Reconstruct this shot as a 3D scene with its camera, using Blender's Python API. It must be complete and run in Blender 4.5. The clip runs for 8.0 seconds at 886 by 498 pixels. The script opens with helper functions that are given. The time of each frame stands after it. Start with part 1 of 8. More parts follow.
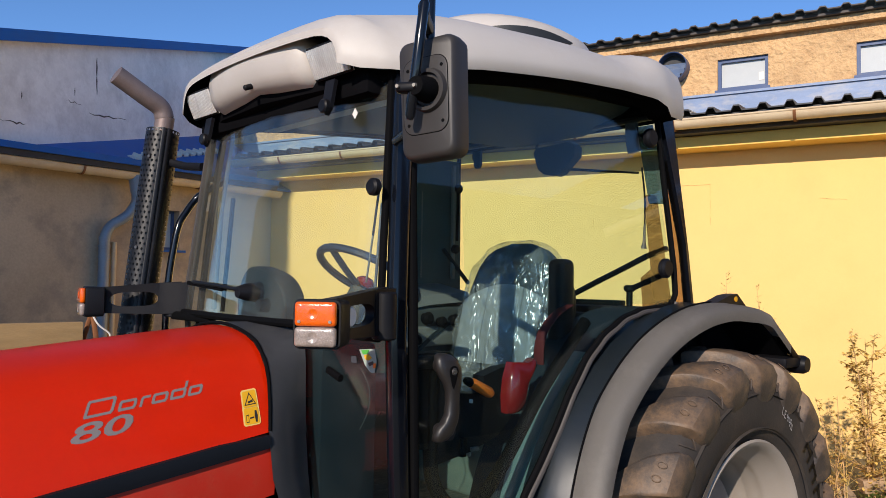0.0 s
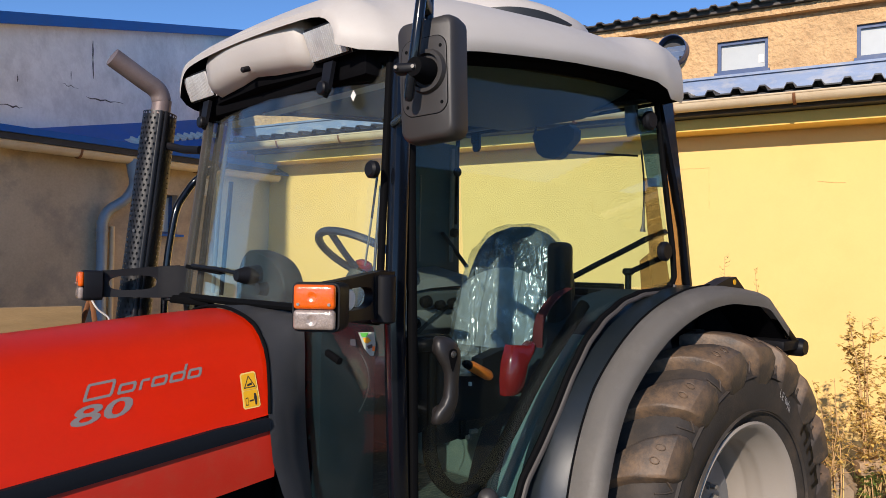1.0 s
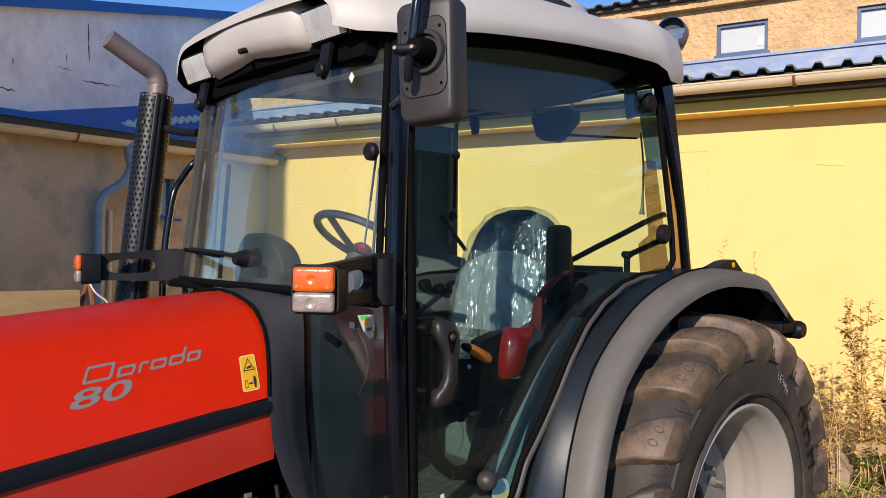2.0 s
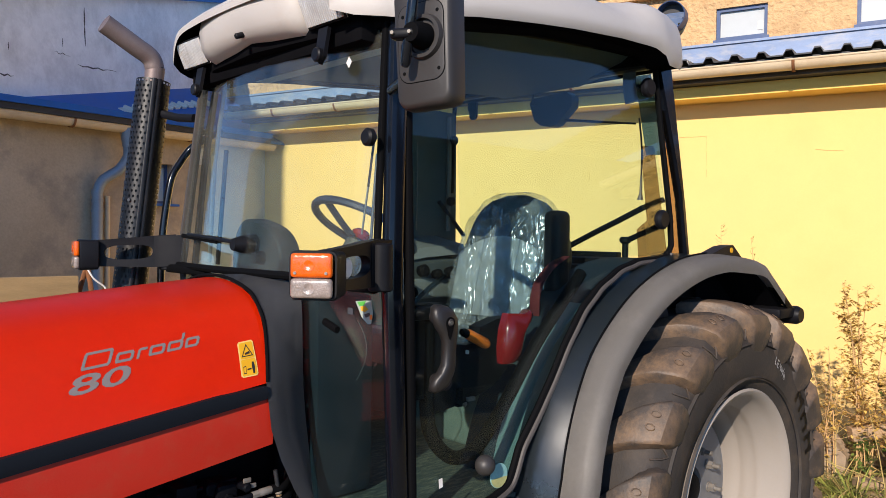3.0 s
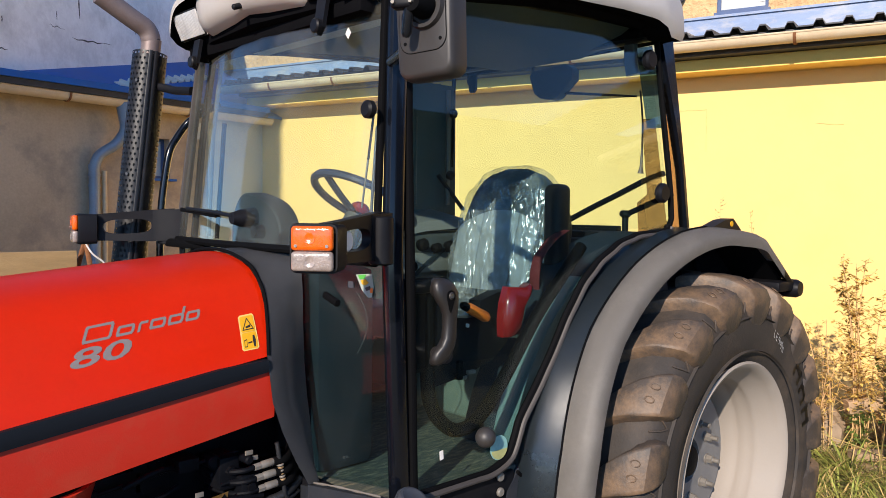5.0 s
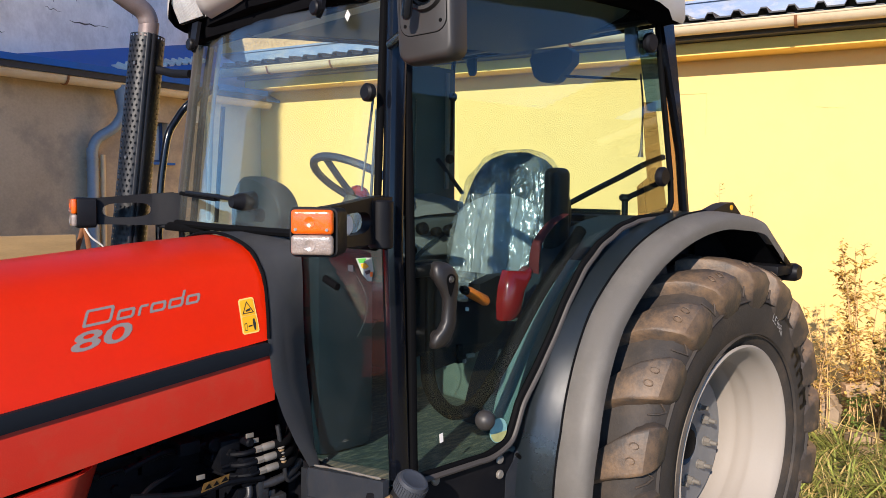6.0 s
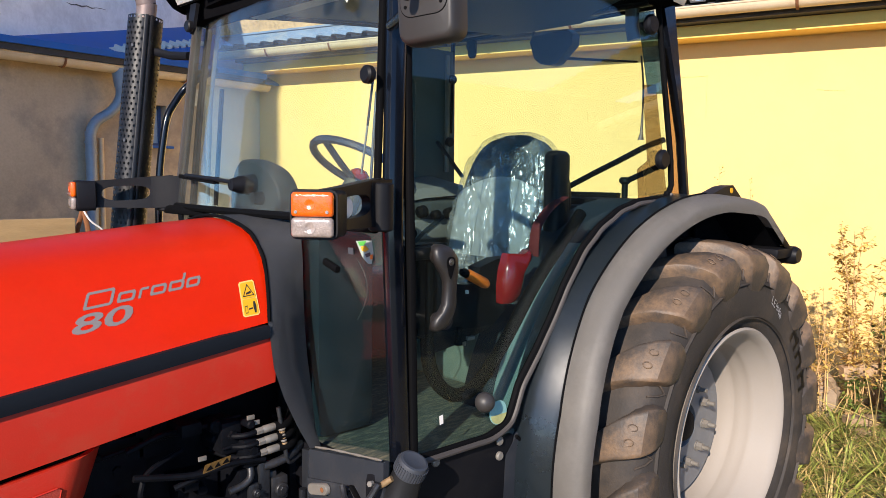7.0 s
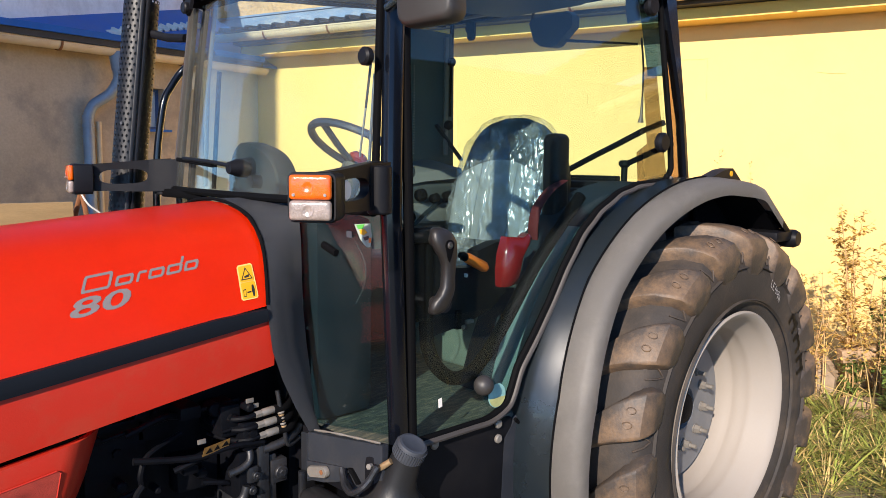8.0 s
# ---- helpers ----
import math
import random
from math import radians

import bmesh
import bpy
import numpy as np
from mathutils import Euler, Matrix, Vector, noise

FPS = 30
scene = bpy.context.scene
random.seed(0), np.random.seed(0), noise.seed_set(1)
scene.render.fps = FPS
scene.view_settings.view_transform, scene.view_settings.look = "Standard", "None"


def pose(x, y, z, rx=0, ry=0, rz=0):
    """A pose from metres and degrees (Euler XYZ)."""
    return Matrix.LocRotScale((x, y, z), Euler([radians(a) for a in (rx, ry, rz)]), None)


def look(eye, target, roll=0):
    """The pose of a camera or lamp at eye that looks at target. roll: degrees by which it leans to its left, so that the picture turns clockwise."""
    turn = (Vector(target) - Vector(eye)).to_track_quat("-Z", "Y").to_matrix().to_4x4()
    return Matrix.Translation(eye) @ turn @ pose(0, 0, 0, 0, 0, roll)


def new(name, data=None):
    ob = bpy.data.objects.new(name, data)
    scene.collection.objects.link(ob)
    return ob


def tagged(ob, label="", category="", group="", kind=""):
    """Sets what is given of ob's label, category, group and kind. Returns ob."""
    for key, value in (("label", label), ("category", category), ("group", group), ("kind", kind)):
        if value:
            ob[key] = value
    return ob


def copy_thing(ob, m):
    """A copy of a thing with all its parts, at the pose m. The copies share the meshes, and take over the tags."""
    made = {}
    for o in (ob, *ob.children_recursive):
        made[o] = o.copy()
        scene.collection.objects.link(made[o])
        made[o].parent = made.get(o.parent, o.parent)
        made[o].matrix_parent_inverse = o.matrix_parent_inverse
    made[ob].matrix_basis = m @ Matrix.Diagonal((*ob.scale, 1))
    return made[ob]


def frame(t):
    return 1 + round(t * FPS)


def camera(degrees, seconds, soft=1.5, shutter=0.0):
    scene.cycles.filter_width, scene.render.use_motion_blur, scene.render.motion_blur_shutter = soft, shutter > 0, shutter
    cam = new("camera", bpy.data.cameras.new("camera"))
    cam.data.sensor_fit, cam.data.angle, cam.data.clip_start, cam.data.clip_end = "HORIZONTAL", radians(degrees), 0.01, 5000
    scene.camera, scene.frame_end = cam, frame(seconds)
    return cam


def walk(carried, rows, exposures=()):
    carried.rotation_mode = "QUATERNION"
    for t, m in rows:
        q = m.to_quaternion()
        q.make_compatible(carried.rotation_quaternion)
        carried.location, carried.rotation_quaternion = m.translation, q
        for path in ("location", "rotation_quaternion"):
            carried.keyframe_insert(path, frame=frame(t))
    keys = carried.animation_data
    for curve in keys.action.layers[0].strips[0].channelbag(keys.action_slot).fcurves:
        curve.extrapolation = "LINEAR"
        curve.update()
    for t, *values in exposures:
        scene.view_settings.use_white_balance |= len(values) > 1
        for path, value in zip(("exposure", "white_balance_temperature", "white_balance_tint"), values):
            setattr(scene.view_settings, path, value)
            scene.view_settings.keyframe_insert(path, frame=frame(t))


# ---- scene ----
cam = camera(59.53, 8.0, soft=0.6)
# seconds, place, heading to the right of +y, pitch, lean to the left
ROWS = [
    (0.0, -2.6622, -2.1533, 1.6511, 42.521, 2.314, 0.912),
    (0.5, -2.6608, -2.1513, 1.6497, 42.581, 1.733, 0.876),
    (1.0, -2.6606, -2.1495, 1.6477, 42.657, 1.150, 0.844),
    (1.5, -2.6602, -2.1451, 1.6437, 42.735, 0.570, 0.818),
    (3.0, -2.6571, -2.1435, 1.6450, 42.944, -1.104, 0.735),
    (3.5, -2.6569, -2.1415, 1.6424, 42.989, -1.509, 0.738),
    (4.0, -2.6579, -2.1387, 1.6417, 43.035, -1.956, 0.728),
    (4.5, -2.6580, -2.1365, 1.6405, 43.070, -2.419, 0.689),
    (6.0, -2.6598, -2.1330, 1.6384, 43.210, -4.109, 0.678),
    (6.5, -2.6625, -2.1338, 1.6376, 43.239, -4.728, 0.674),
    (7.0, -2.6617, -2.1320, 1.6356, 43.280, -5.307, 0.671),
    (7.5, -2.6601, -2.1300, 1.6340, 43.325, -5.902, 0.650),
    (8.0, -2.6567, -2.1290, 1.6328, 43.344, -6.483, 0.643),
]


def aim(x, y, z, heading, pitch, lean):
    a, b = radians(heading), radians(pitch)
    ahead = Vector((math.sin(a) * math.cos(b), math.cos(a) * math.cos(b), math.sin(b)))
    return look((x, y, z), Vector((x, y, z)) + ahead, lean)


walk(cam, [(t, aim(*r)) for t, *r in ROWS], [(0.0, 0.09, 6500, 9), (3.0, 0.32, 6450, 9), (5.0, 0.48, 6450, 9), (8.0, 0.73, 6450, 9)])

# ---- light ----
SUN = Vector((-0.815, -0.41, 0.42)).normalized()
world = bpy.data.worlds.new("world")
scene.world = world
world.use_nodes = True
_wn = world.node_tree.nodes
_sky = _wn.new("ShaderNodeTexSky")
_sky.sky_type, _sky.sun_disc = "NISHITA", False
_sky.sun_elevation = math.asin(SUN.z)
_sky.sun_rotation = math.atan2(SUN.x, SUN.y)
_sky.altitude = 2500
_sky.air_density, _sky.dust_density, _sky.ozone_density = 0.75, 0.0, 4.0
_bg = _wn["Background"]
_bg.inputs["Strength"].default_value = 0.188
_clear = _wn.new("ShaderNodeHueSaturation")
_clear.inputs["Saturation"].default_value = 1.06
world.node_tree.links.new(_sky.outputs["Color"], _clear.inputs["Color"])
world.node_tree.links.new(_clear.outputs["Color"], _bg.inputs["Color"])
sun_data = bpy.data.lights.new("sun", "SUN")
sun_data.energy, sun_data.angle, sun_data.color = 4.55, radians(0.5), (1.0, 0.87, 0.75)
sun_lamp = new("sun", sun_data)
sun_lamp.matrix_world = look(SUN * 40, (0, 0, 0))

# ---- materials ----
def mat(name, color, rough=0.5, metal=0.0, var=0.12, scale=6.0, bump=0.0, bump_scale=120.0, coat=0.0, dirt=None, dirt_amount=0.0,
        dirt_scale=3.0, rough_var=0.1, spec=0.5, per_piece=0.0, per_island=0.0, stretch=(1, 1, 1), bump_depth=0.004):
    """A principled surface with two scales of variation, fine relief and patches of dirt."""
    m = bpy.data.materials.new(name)
    m.use_nodes = True
    n, l = m.node_tree.nodes, m.node_tree.links
    b = n["Principled BSDF"]
    b.inputs["Metallic"].default_value = metal
    b.inputs["Coat Weight"].default_value = coat
    b.inputs["Coat Roughness"].default_value = 0.06
    b.inputs["Specular IOR Level"].default_value = spec
    co = n.new("ShaderNodeTexCoord")
    mp = n.new("ShaderNodeMapping")
    mp.inputs["Scale"].default_value = stretch
    l.new(co.outputs["Object"], mp.inputs["Vector"])
    big = n.new("ShaderNodeTexNoise")
    big.inputs["Scale"].default_value, big.inputs["Detail"].default_value, big.inputs["Roughness"].default_value = scale, 6.0, 0.62
    fine = n.new("ShaderNodeTexNoise")
    fine.inputs["Scale"].default_value, fine.inputs["Detail"].default_value = bump_scale, 4.0
    l.new(mp.outputs["Vector"], big.inputs["Vector"])
    l.new(mp.outputs["Vector"], fine.inputs["Vector"])
    add = n.new("ShaderNodeMath")
    add.operation = "MULTIPLY_ADD"
    add.inputs[1].default_value = 0.35
    l.new(fine.outputs["Fac"], add.inputs[0])
    l.new(big.outputs["Fac"], add.inputs[2])
    ramp = n.new("ShaderNodeMapRange")
    ramp.inputs["From Min"].default_value, ramp.inputs["From Max"].default_value = 0.35, 1.0
    ramp.inputs["To Min"].default_value, ramp.inputs["To Max"].default_value = 1 - var, 1 + var
    l.new(add.outputs[0], ramp.inputs["Value"])
    value = ramp.outputs["Result"]
    for amount, node, out in ((per_piece, "ShaderNodeObjectInfo", "Random"), (per_island, "ShaderNodeNewGeometry", "Random Per Island")):
        if amount:
            info = n.new(node)
            r2 = n.new("ShaderNodeMapRange")
            r2.inputs["To Min"].default_value, r2.inputs["To Max"].default_value = 1 - amount, 1 + amount
            l.new(info.outputs[out], r2.inputs["Value"])
            mul = n.new("ShaderNodeMath")
            mul.operation = "MULTIPLY"
            l.new(value, mul.inputs[0])
            l.new(r2.outputs["Result"], mul.inputs[1])
            value = mul.outputs[0]
    tint = n.new("ShaderNodeMix")
    tint.data_type, tint.blend_type = "RGBA", "MULTIPLY"
    tint.inputs[0].default_value = 1.0
    tint.inputs[6].default_value = (*color, 1)
    l.new(value, tint.inputs[7])
    out = tint.outputs[2]
    if dirt:
        spots = n.new("ShaderNodeTexNoise")
        spots.inputs["Scale"].default_value, spots.inputs["Detail"].default_value, spots.inputs["Roughness"].default_value = dirt_scale, 8.0, 0.7
        l.new(mp.outputs["Vector"], spots.inputs["Vector"])
        cut = n.new("ShaderNodeMapRange")
        cut.inputs["From Min"].default_value, cut.inputs["From Max"].default_value = 0.48, 0.72
        cut.inputs["To Max"].default_value = dirt_amount
        l.new(spots.outputs["Fac"], cut.inputs["Value"])
        mix = n.new("ShaderNodeMix")
        mix.data_type = "RGBA"
        l.new(cut.outputs["Result"], mix.inputs[0])
        l.new(out, mix.inputs[6])
        mix.inputs[7].default_value = (*dirt, 1)
        out = mix.outputs[2]
    l.new(out, b.inputs["Base Color"])
    rr = n.new("ShaderNodeMapRange")
    rr.inputs["To Min"].default_value, rr.inputs["To Max"].default_value = max(0.02, rough - rough_var), min(1.0, rough + rough_var)
    l.new(big.outputs["Fac"], rr.inputs["Value"])
    l.new(rr.outputs["Result"], b.inputs["Roughness"])
    if bump:
        bp = n.new("ShaderNodeBump")
        bp.inputs["Strength"].default_value, bp.inputs["Distance"].default_value = min(1.0, bump), bump_depth
        l.new(fine.outputs["Fac"], bp.inputs["Height"])
        l.new(bp.outputs["Normal"], b.inputs["Normal"])
    return m


def glass_mat(name, tint, gloss=1.0, rough=0.01, dust=0.0):
    """A thin pane: tinted see-through, with a mirror share by the Fresnel law and a little dust."""
    m = bpy.data.materials.new(name)
    m.use_nodes = True
    n, l = m.node_tree.nodes, m.node_tree.links
    n.remove(n["Principled BSDF"])
    clear = n.new("ShaderNodeBsdfTransparent")
    clear.inputs["Color"].default_value = (*tint, 1)
    shine = n.new("ShaderNodeBsdfGlossy")
    shine.inputs["Roughness"].default_value = rough
    facing = n.new("ShaderNodeLayerWeight")
    facing.inputs["Blend"].default_value = 0.5
    power = n.new("ShaderNodeMath")
    power.operation = "POWER"
    power.inputs[1].default_value = 4.2
    l.new(facing.outputs["Facing"], power.inputs[0])
    amount = n.new("ShaderNodeMath")
    amount.operation = "MULTIPLY_ADD"
    amount.inputs[1].default_value, amount.inputs[2].default_value = 0.9 * gloss, 0.035 * gloss
    amount.use_clamp = True
    l.new(power.outputs[0], amount.inputs[0])
    mix = n.new("ShaderNodeMixShader")
    l.new(amount.outputs[0], mix.inputs[0])
    l.new(clear.outputs[0], mix.inputs[1])
    l.new(shine.outputs[0], mix.inputs[2])
    out = mix.outputs[0]
    if dust:
        film = n.new("ShaderNodeBsdfDiffuse")
        film.inputs["Color"].default_value = (0.55, 0.52, 0.46, 1)
        co = n.new("ShaderNodeTexCoord")
        ns = n.new("ShaderNodeTexNoise")
        ns.inputs["Scale"].default_value, ns.inputs["Detail"].default_value = 4.0, 9.0
        l.new(co.outputs["Object"], ns.inputs["Vector"])
        r = n.new("ShaderNodeMapRange")
        r.inputs["From Min"].default_value, r.inputs["From Max"].default_value, r.inputs["To Max"].default_value = 0.3, 0.8, dust
        l.new(ns.outputs["Fac"], r.inputs["Value"])
        mix2 = n.new("ShaderNodeMixShader")
        l.new(r.outputs["Result"], mix2.inputs[0])
        l.new(out, mix2.inputs[1])
        l.new(film.outputs[0], mix2.inputs[2])
        out = mix2.outputs[0]
    l.new(out, n["Material Output"].inputs["Surface"])
    return m


RED = mat("red_paint", (0.90, 0.031, 0.0015), 0.36, spec=0.38, var=0.05, scale=3, coat=0.14, rough_var=0.08, dirt=(0.72, 0.08, 0.02), dirt_amount=0.15, dirt_scale=2.2)
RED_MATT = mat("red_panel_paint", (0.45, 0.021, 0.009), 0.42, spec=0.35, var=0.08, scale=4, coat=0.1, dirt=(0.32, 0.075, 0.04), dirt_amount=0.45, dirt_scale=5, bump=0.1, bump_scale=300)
ROOF = mat("roof_plastic", (0.50, 0.46, 0.42), 0.48, var=0.05, scale=3, bump=0.12, bump_scale=500, dirt=(0.36, 0.31, 0.26), dirt_amount=0.35, dirt_scale=3)
GREY = mat("grey_plastic", (0.245, 0.223, 0.20), 0.5, var=0.10, scale=5, bump=0.12, bump_scale=600, dirt=(0.44, 0.39, 0.335), dirt_amount=0.4, dirt_scale=3.5)
COWL = mat("cowl_plastic", (0.080, 0.082, 0.090), 0.5, spec=0.4, var=0.10, scale=5, bump=0.2, bump_scale=500, dirt=(0.13, 0.12, 0.10), dirt_amount=0.4, dirt_scale=4)
DARK = mat("dark_plastic", (0.007, 0.007, 0.009), 0.46, spec=0.17, var=0.12, scale=6, bump=0.015, bump_scale=500, dirt=(0.03, 0.027, 0.024), dirt_amount=0.22, dirt_scale=5)
STRIPE = mat("stripe_plastic", (0.007, 0.009, 0.013), 0.6, spec=0.12, var=0.1, scale=5, bump=0.1, bump_scale=400)
GLOSS = mat("black_gloss_paint", (0.004, 0.005, 0.008), 0.2, spec=0.32, var=0.1, scale=4, coat=0.35, rough_var=0.05)
FENDER = mat("dark_fender_paint", (0.020, 0.029, 0.037), 0.29, spec=0.8, var=0.12, scale=3, coat=0.5, rough_var=0.07, dirt=(0.06, 0.06, 0.055), dirt_amount=0.3, dirt_scale=4)
RUBBER = mat("black_rubber", (0.0045, 0.0045, 0.005), 0.7, spec=0.04, var=0.12, scale=8, bump=0.1)
# near-black without sheen: shade put into the colour under roof and mudguard
SHADED = mat("shade_black_plastic", (0.006, 0.006, 0.007), 0.95, spec=0.0, var=0.2, scale=8)
SEAL = mat("grey_seal", (0.060, 0.051, 0.046), 0.55, var=0.15, scale=9)
TYRE = mat("tyre_rubber", (0.040, 0.034, 0.030), 0.7, spec=0.3, var=0.22, scale=9, bump=0.25, bump_scale=150, dirt=(0.15, 0.105, 0.07), dirt_amount=0.4, dirt_scale=5)
LUG = mat("tyre_lug_rubber", (0.058, 0.046, 0.038), 0.55, spec=0.4, var=0.25, scale=10, bump=0.3, bump_scale=120, dirt=(0.30, 0.18, 0.095), dirt_amount=0.7, dirt_scale=6)
RIM = mat("wheel_rim_paint", (0.31, 0.27, 0.23), 0.62, spec=0.3, var=0.05, scale=4, dirt=(0.30, 0.27, 0.24), dirt_amount=0.4, dirt_scale=7)
HUB = mat("hub_paint", (0.14, 0.143, 0.15), 0.4, var=0.08, scale=6, dirt=(0.25, 0.24, 0.22), dirt_amount=0.4, dirt_scale=8)
DULL_ZINC = mat("dull_zinc", (0.22, 0.20, 0.175), 0.5, metal=0.25, var=0.2, scale=30, dirt=(0.25, 0.2, 0.15), dirt_amount=0.5, dirt_scale=25)
STEEL = mat("zinc_steel", (0.62, 0.60, 0.56), 0.32, metal=1.0, var=0.12, scale=20, dirt=(0.30, 0.26, 0.20), dirt_amount=0.4, dirt_scale=20)
EXHAUST = mat("rusty_exhaust_pipe", (0.20, 0.155, 0.145), 0.55, metal=0.35, var=0.18, scale=9, bump=0.15, bump_scale=200, dirt=(0.13, 0.085, 0.07), dirt_amount=0.6, dirt_scale=6)
GUARD = mat("black_guard_steel", (0.006, 0.006, 0.008), 0.42, spec=0.35, var=0.12, scale=8, dirt=(0.05, 0.04, 0.035), dirt_amount=0.25, dirt_scale=12)
AMBER = mat("amber_lens", (0.72, 0.105, 0.002), 0.16, var=0.35, scale=34, bump=0.2, bump_scale=220, coat=0.6)
PALE = mat("pale_lens", (0.27, 0.215, 0.185), 0.2, var=0.55, scale=28, bump=0.3, bump_scale=220, coat=0.5)
RIBBED = mat("ribbed_lamp_lens", (0.90, 0.88, 0.86), 0.14, metal=0.5, var=0.3, scale=9, bump=0.5, bump_scale=70, coat=0.9, stretch=(1, 1, 0.1))
REFLECTOR = mat("lamp_reflector", (0.70, 0.66, 0.62), 0.35, metal=0.15, var=0.15, scale=30)
PALE_TRIM = mat("pale_cab_trim", (0.15, 0.155, 0.145), 0.6, var=0.15, scale=8)


def weave_mat():
    """Grey herringbone cloth."""
    m = mat("grey_seat_weave", (0.34, 0.37, 0.385), 0.75, var=0.2, scale=30)
    n, l = m.node_tree.nodes, m.node_tree.links
    co = n.new("ShaderNodeTexCoord")
    sp = n.new("ShaderNodeSeparateXYZ")
    l.new(co.outputs["Object"], sp.inputs[0])
    zig = n.new("ShaderNodeMath")
    zig.operation = "PINGPONG"
    zig.inputs[1].default_value = 0.0085
    l.new(sp.outputs["Y"], zig.inputs[0])
    add = n.new("ShaderNodeMath")
    l.new(zig.outputs[0], add.inputs[0])
    l.new(sp.outputs["Z"], add.inputs[1])
    rate = n.new("ShaderNodeMath")
    rate.operation, rate.inputs[1].default_value = "MULTIPLY", 2 * math.pi / 0.0085
    l.new(add.outputs[0], rate.inputs[0])
    wave = n.new("ShaderNodeMath")
    wave.operation = "SINE"
    l.new(rate.outputs[0], wave.inputs[0])
    b = n["Principled BSDF"]
    bp = n.new("ShaderNodeBump")
    bp.inputs["Strength"].default_value, bp.inputs["Distance"].default_value = 0.5, 0.002
    l.new(wave.outputs[0], bp.inputs["Height"])
    l.new(bp.outputs["Normal"], b.inputs["Normal"])
    old = b.inputs["Base Color"].links[0].from_socket
    dark = n.new("ShaderNodeMapRange")
    dark.inputs["From Min"].default_value, dark.inputs["To Min"].default_value = -1.0, 0.74
    l.new(wave.outputs[0], dark.inputs["Value"])
    mul = n.new("ShaderNodeMix")
    mul.data_type, mul.blend_type = "RGBA", "MULTIPLY"
    mul.inputs[0].default_value = 1.0
    l.new(old, mul.inputs[6])
    l.new(dark.outputs["Result"], mul.inputs[7])
    l.new(mul.outputs[2], b.inputs["Base Color"])
    return m


SEAT_GREY = weave_mat()
TEAL = mat("teal_trim", (0.12, 0.19, 0.185), 0.5, var=0.12, scale=8)
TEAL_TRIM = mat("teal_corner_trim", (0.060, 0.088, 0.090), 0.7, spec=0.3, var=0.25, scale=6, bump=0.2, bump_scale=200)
DECAL = mat("grey_decal", (0.20, 0.17, 0.16), 0.4, var=0.06, scale=20)
YELLOW_DECAL = mat("yellow_decal", (0.72, 0.37, 0.012), 0.38, var=0.06, scale=20)
WHITE_DECAL = mat("white_decal", (0.78, 0.74, 0.68), 0.42, var=0.06, scale=20)
BLACK_DECAL = mat("black_decal", (0.02, 0.02, 0.02), 0.45)
CHALK = mat("white_chalk_mark", (0.75, 0.74, 0.72), 0.8)
PALE_YELLOW_DECAL = mat("pale_yellow_decal", (0.40, 0.40, 0.17), 0.4, var=0.2, scale=30)
GREEN_DECAL = mat("green_decal", (0.22, 0.42, 0.40), 0.4, var=0.15, scale=30)
LEAF_DECAL = mat("leaf_green_decal", (0.08, 0.40, 0.06), 0.4, var=0.15, scale=30)
STICKER_WHITE = mat("dusty_white_sticker", (0.33, 0.38, 0.33), 0.5, var=0.3, scale=40)
GLASS = glass_mat("tinted_cab_glass", (0.87, 0.955, 0.945), gloss=1.0, dust=0.008)
FAR_GLASS = glass_mat("tinted_rear_glass", (0.90, 0.965, 0.955), gloss=0.25, dust=0.003)
QUARTER = glass_mat("dark_quarter_glass", (0.74, 0.84, 0.85), gloss=0.9, dust=0.014)
SMOKED = glass_mat("smoked_edge_glass", (0.60, 0.50, 0.42), gloss=0.3, dust=0.006)
TEAL_TINT = glass_mat("teal_edge_glass", (0.30, 0.42, 0.62), gloss=0.4, dust=0.006)
SCREEN = glass_mat("windscreen_glass", (0.93, 0.97, 0.94), gloss=1.0, dust=0.075)
WINDOW = mat("frosted_window_glass", (0.56, 0.57, 0.54), 0.18, var=0.12, scale=2, coat=0.7)
FABRIC = mat("dark_seat_fabric", (0.010, 0.024, 0.036), 0.85, var=0.3, scale=18, bump=0.4, bump_scale=300)
LINER = mat("cab_liner", (0.014, 0.023, 0.030), 0.7, spec=0.3, var=0.15, scale=8, bump=0.06, bump_scale=200)
LINING = mat("pale_cab_lining", (0.040, 0.064, 0.085), 0.8, spec=0.3, var=0.2, scale=6, bump=0.3, bump_scale=200)
MATTING = mat("cab_floor_mat", (0.050, 0.060, 0.050), 0.75, var=0.4, scale=14, bump=0.4, bump_scale=90, dirt=(0.34, 0.29, 0.18), dirt_amount=0.6, dirt_scale=16, stretch=(1, 4, 1))
# lifted and blued to carry the haze at the windscreen's top
FRONT_LINING = mat("haze_pale_ceiling_cloth", (0.46, 0.55, 0.66), 0.85, spec=0.2, var=0.1, scale=10, bump=0.2, bump_scale=300)
CONSOLE = mat("cab_console", (0.055, 0.064, 0.064), 0.6, var=0.15, scale=8, bump=0.2, bump_scale=300)
RED_PLASTIC = mat("red_plastic", (0.22, 0.009, 0.009), 0.25, var=0.05, coat=0.5)
ORANGE = mat("orange_plastic", (0.80, 0.17, 0.015), 0.35, var=0.06)
BLUE_PLASTIC = mat("blue_black_plastic", (0.020, 0.035, 0.075), 0.35, var=0.1)
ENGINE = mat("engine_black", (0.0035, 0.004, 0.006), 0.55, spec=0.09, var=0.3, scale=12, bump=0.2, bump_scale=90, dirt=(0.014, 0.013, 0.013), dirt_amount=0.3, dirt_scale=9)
CAP = mat("filler_cap_plastic", (0.043, 0.047, 0.057), 0.5, var=0.12, scale=20)
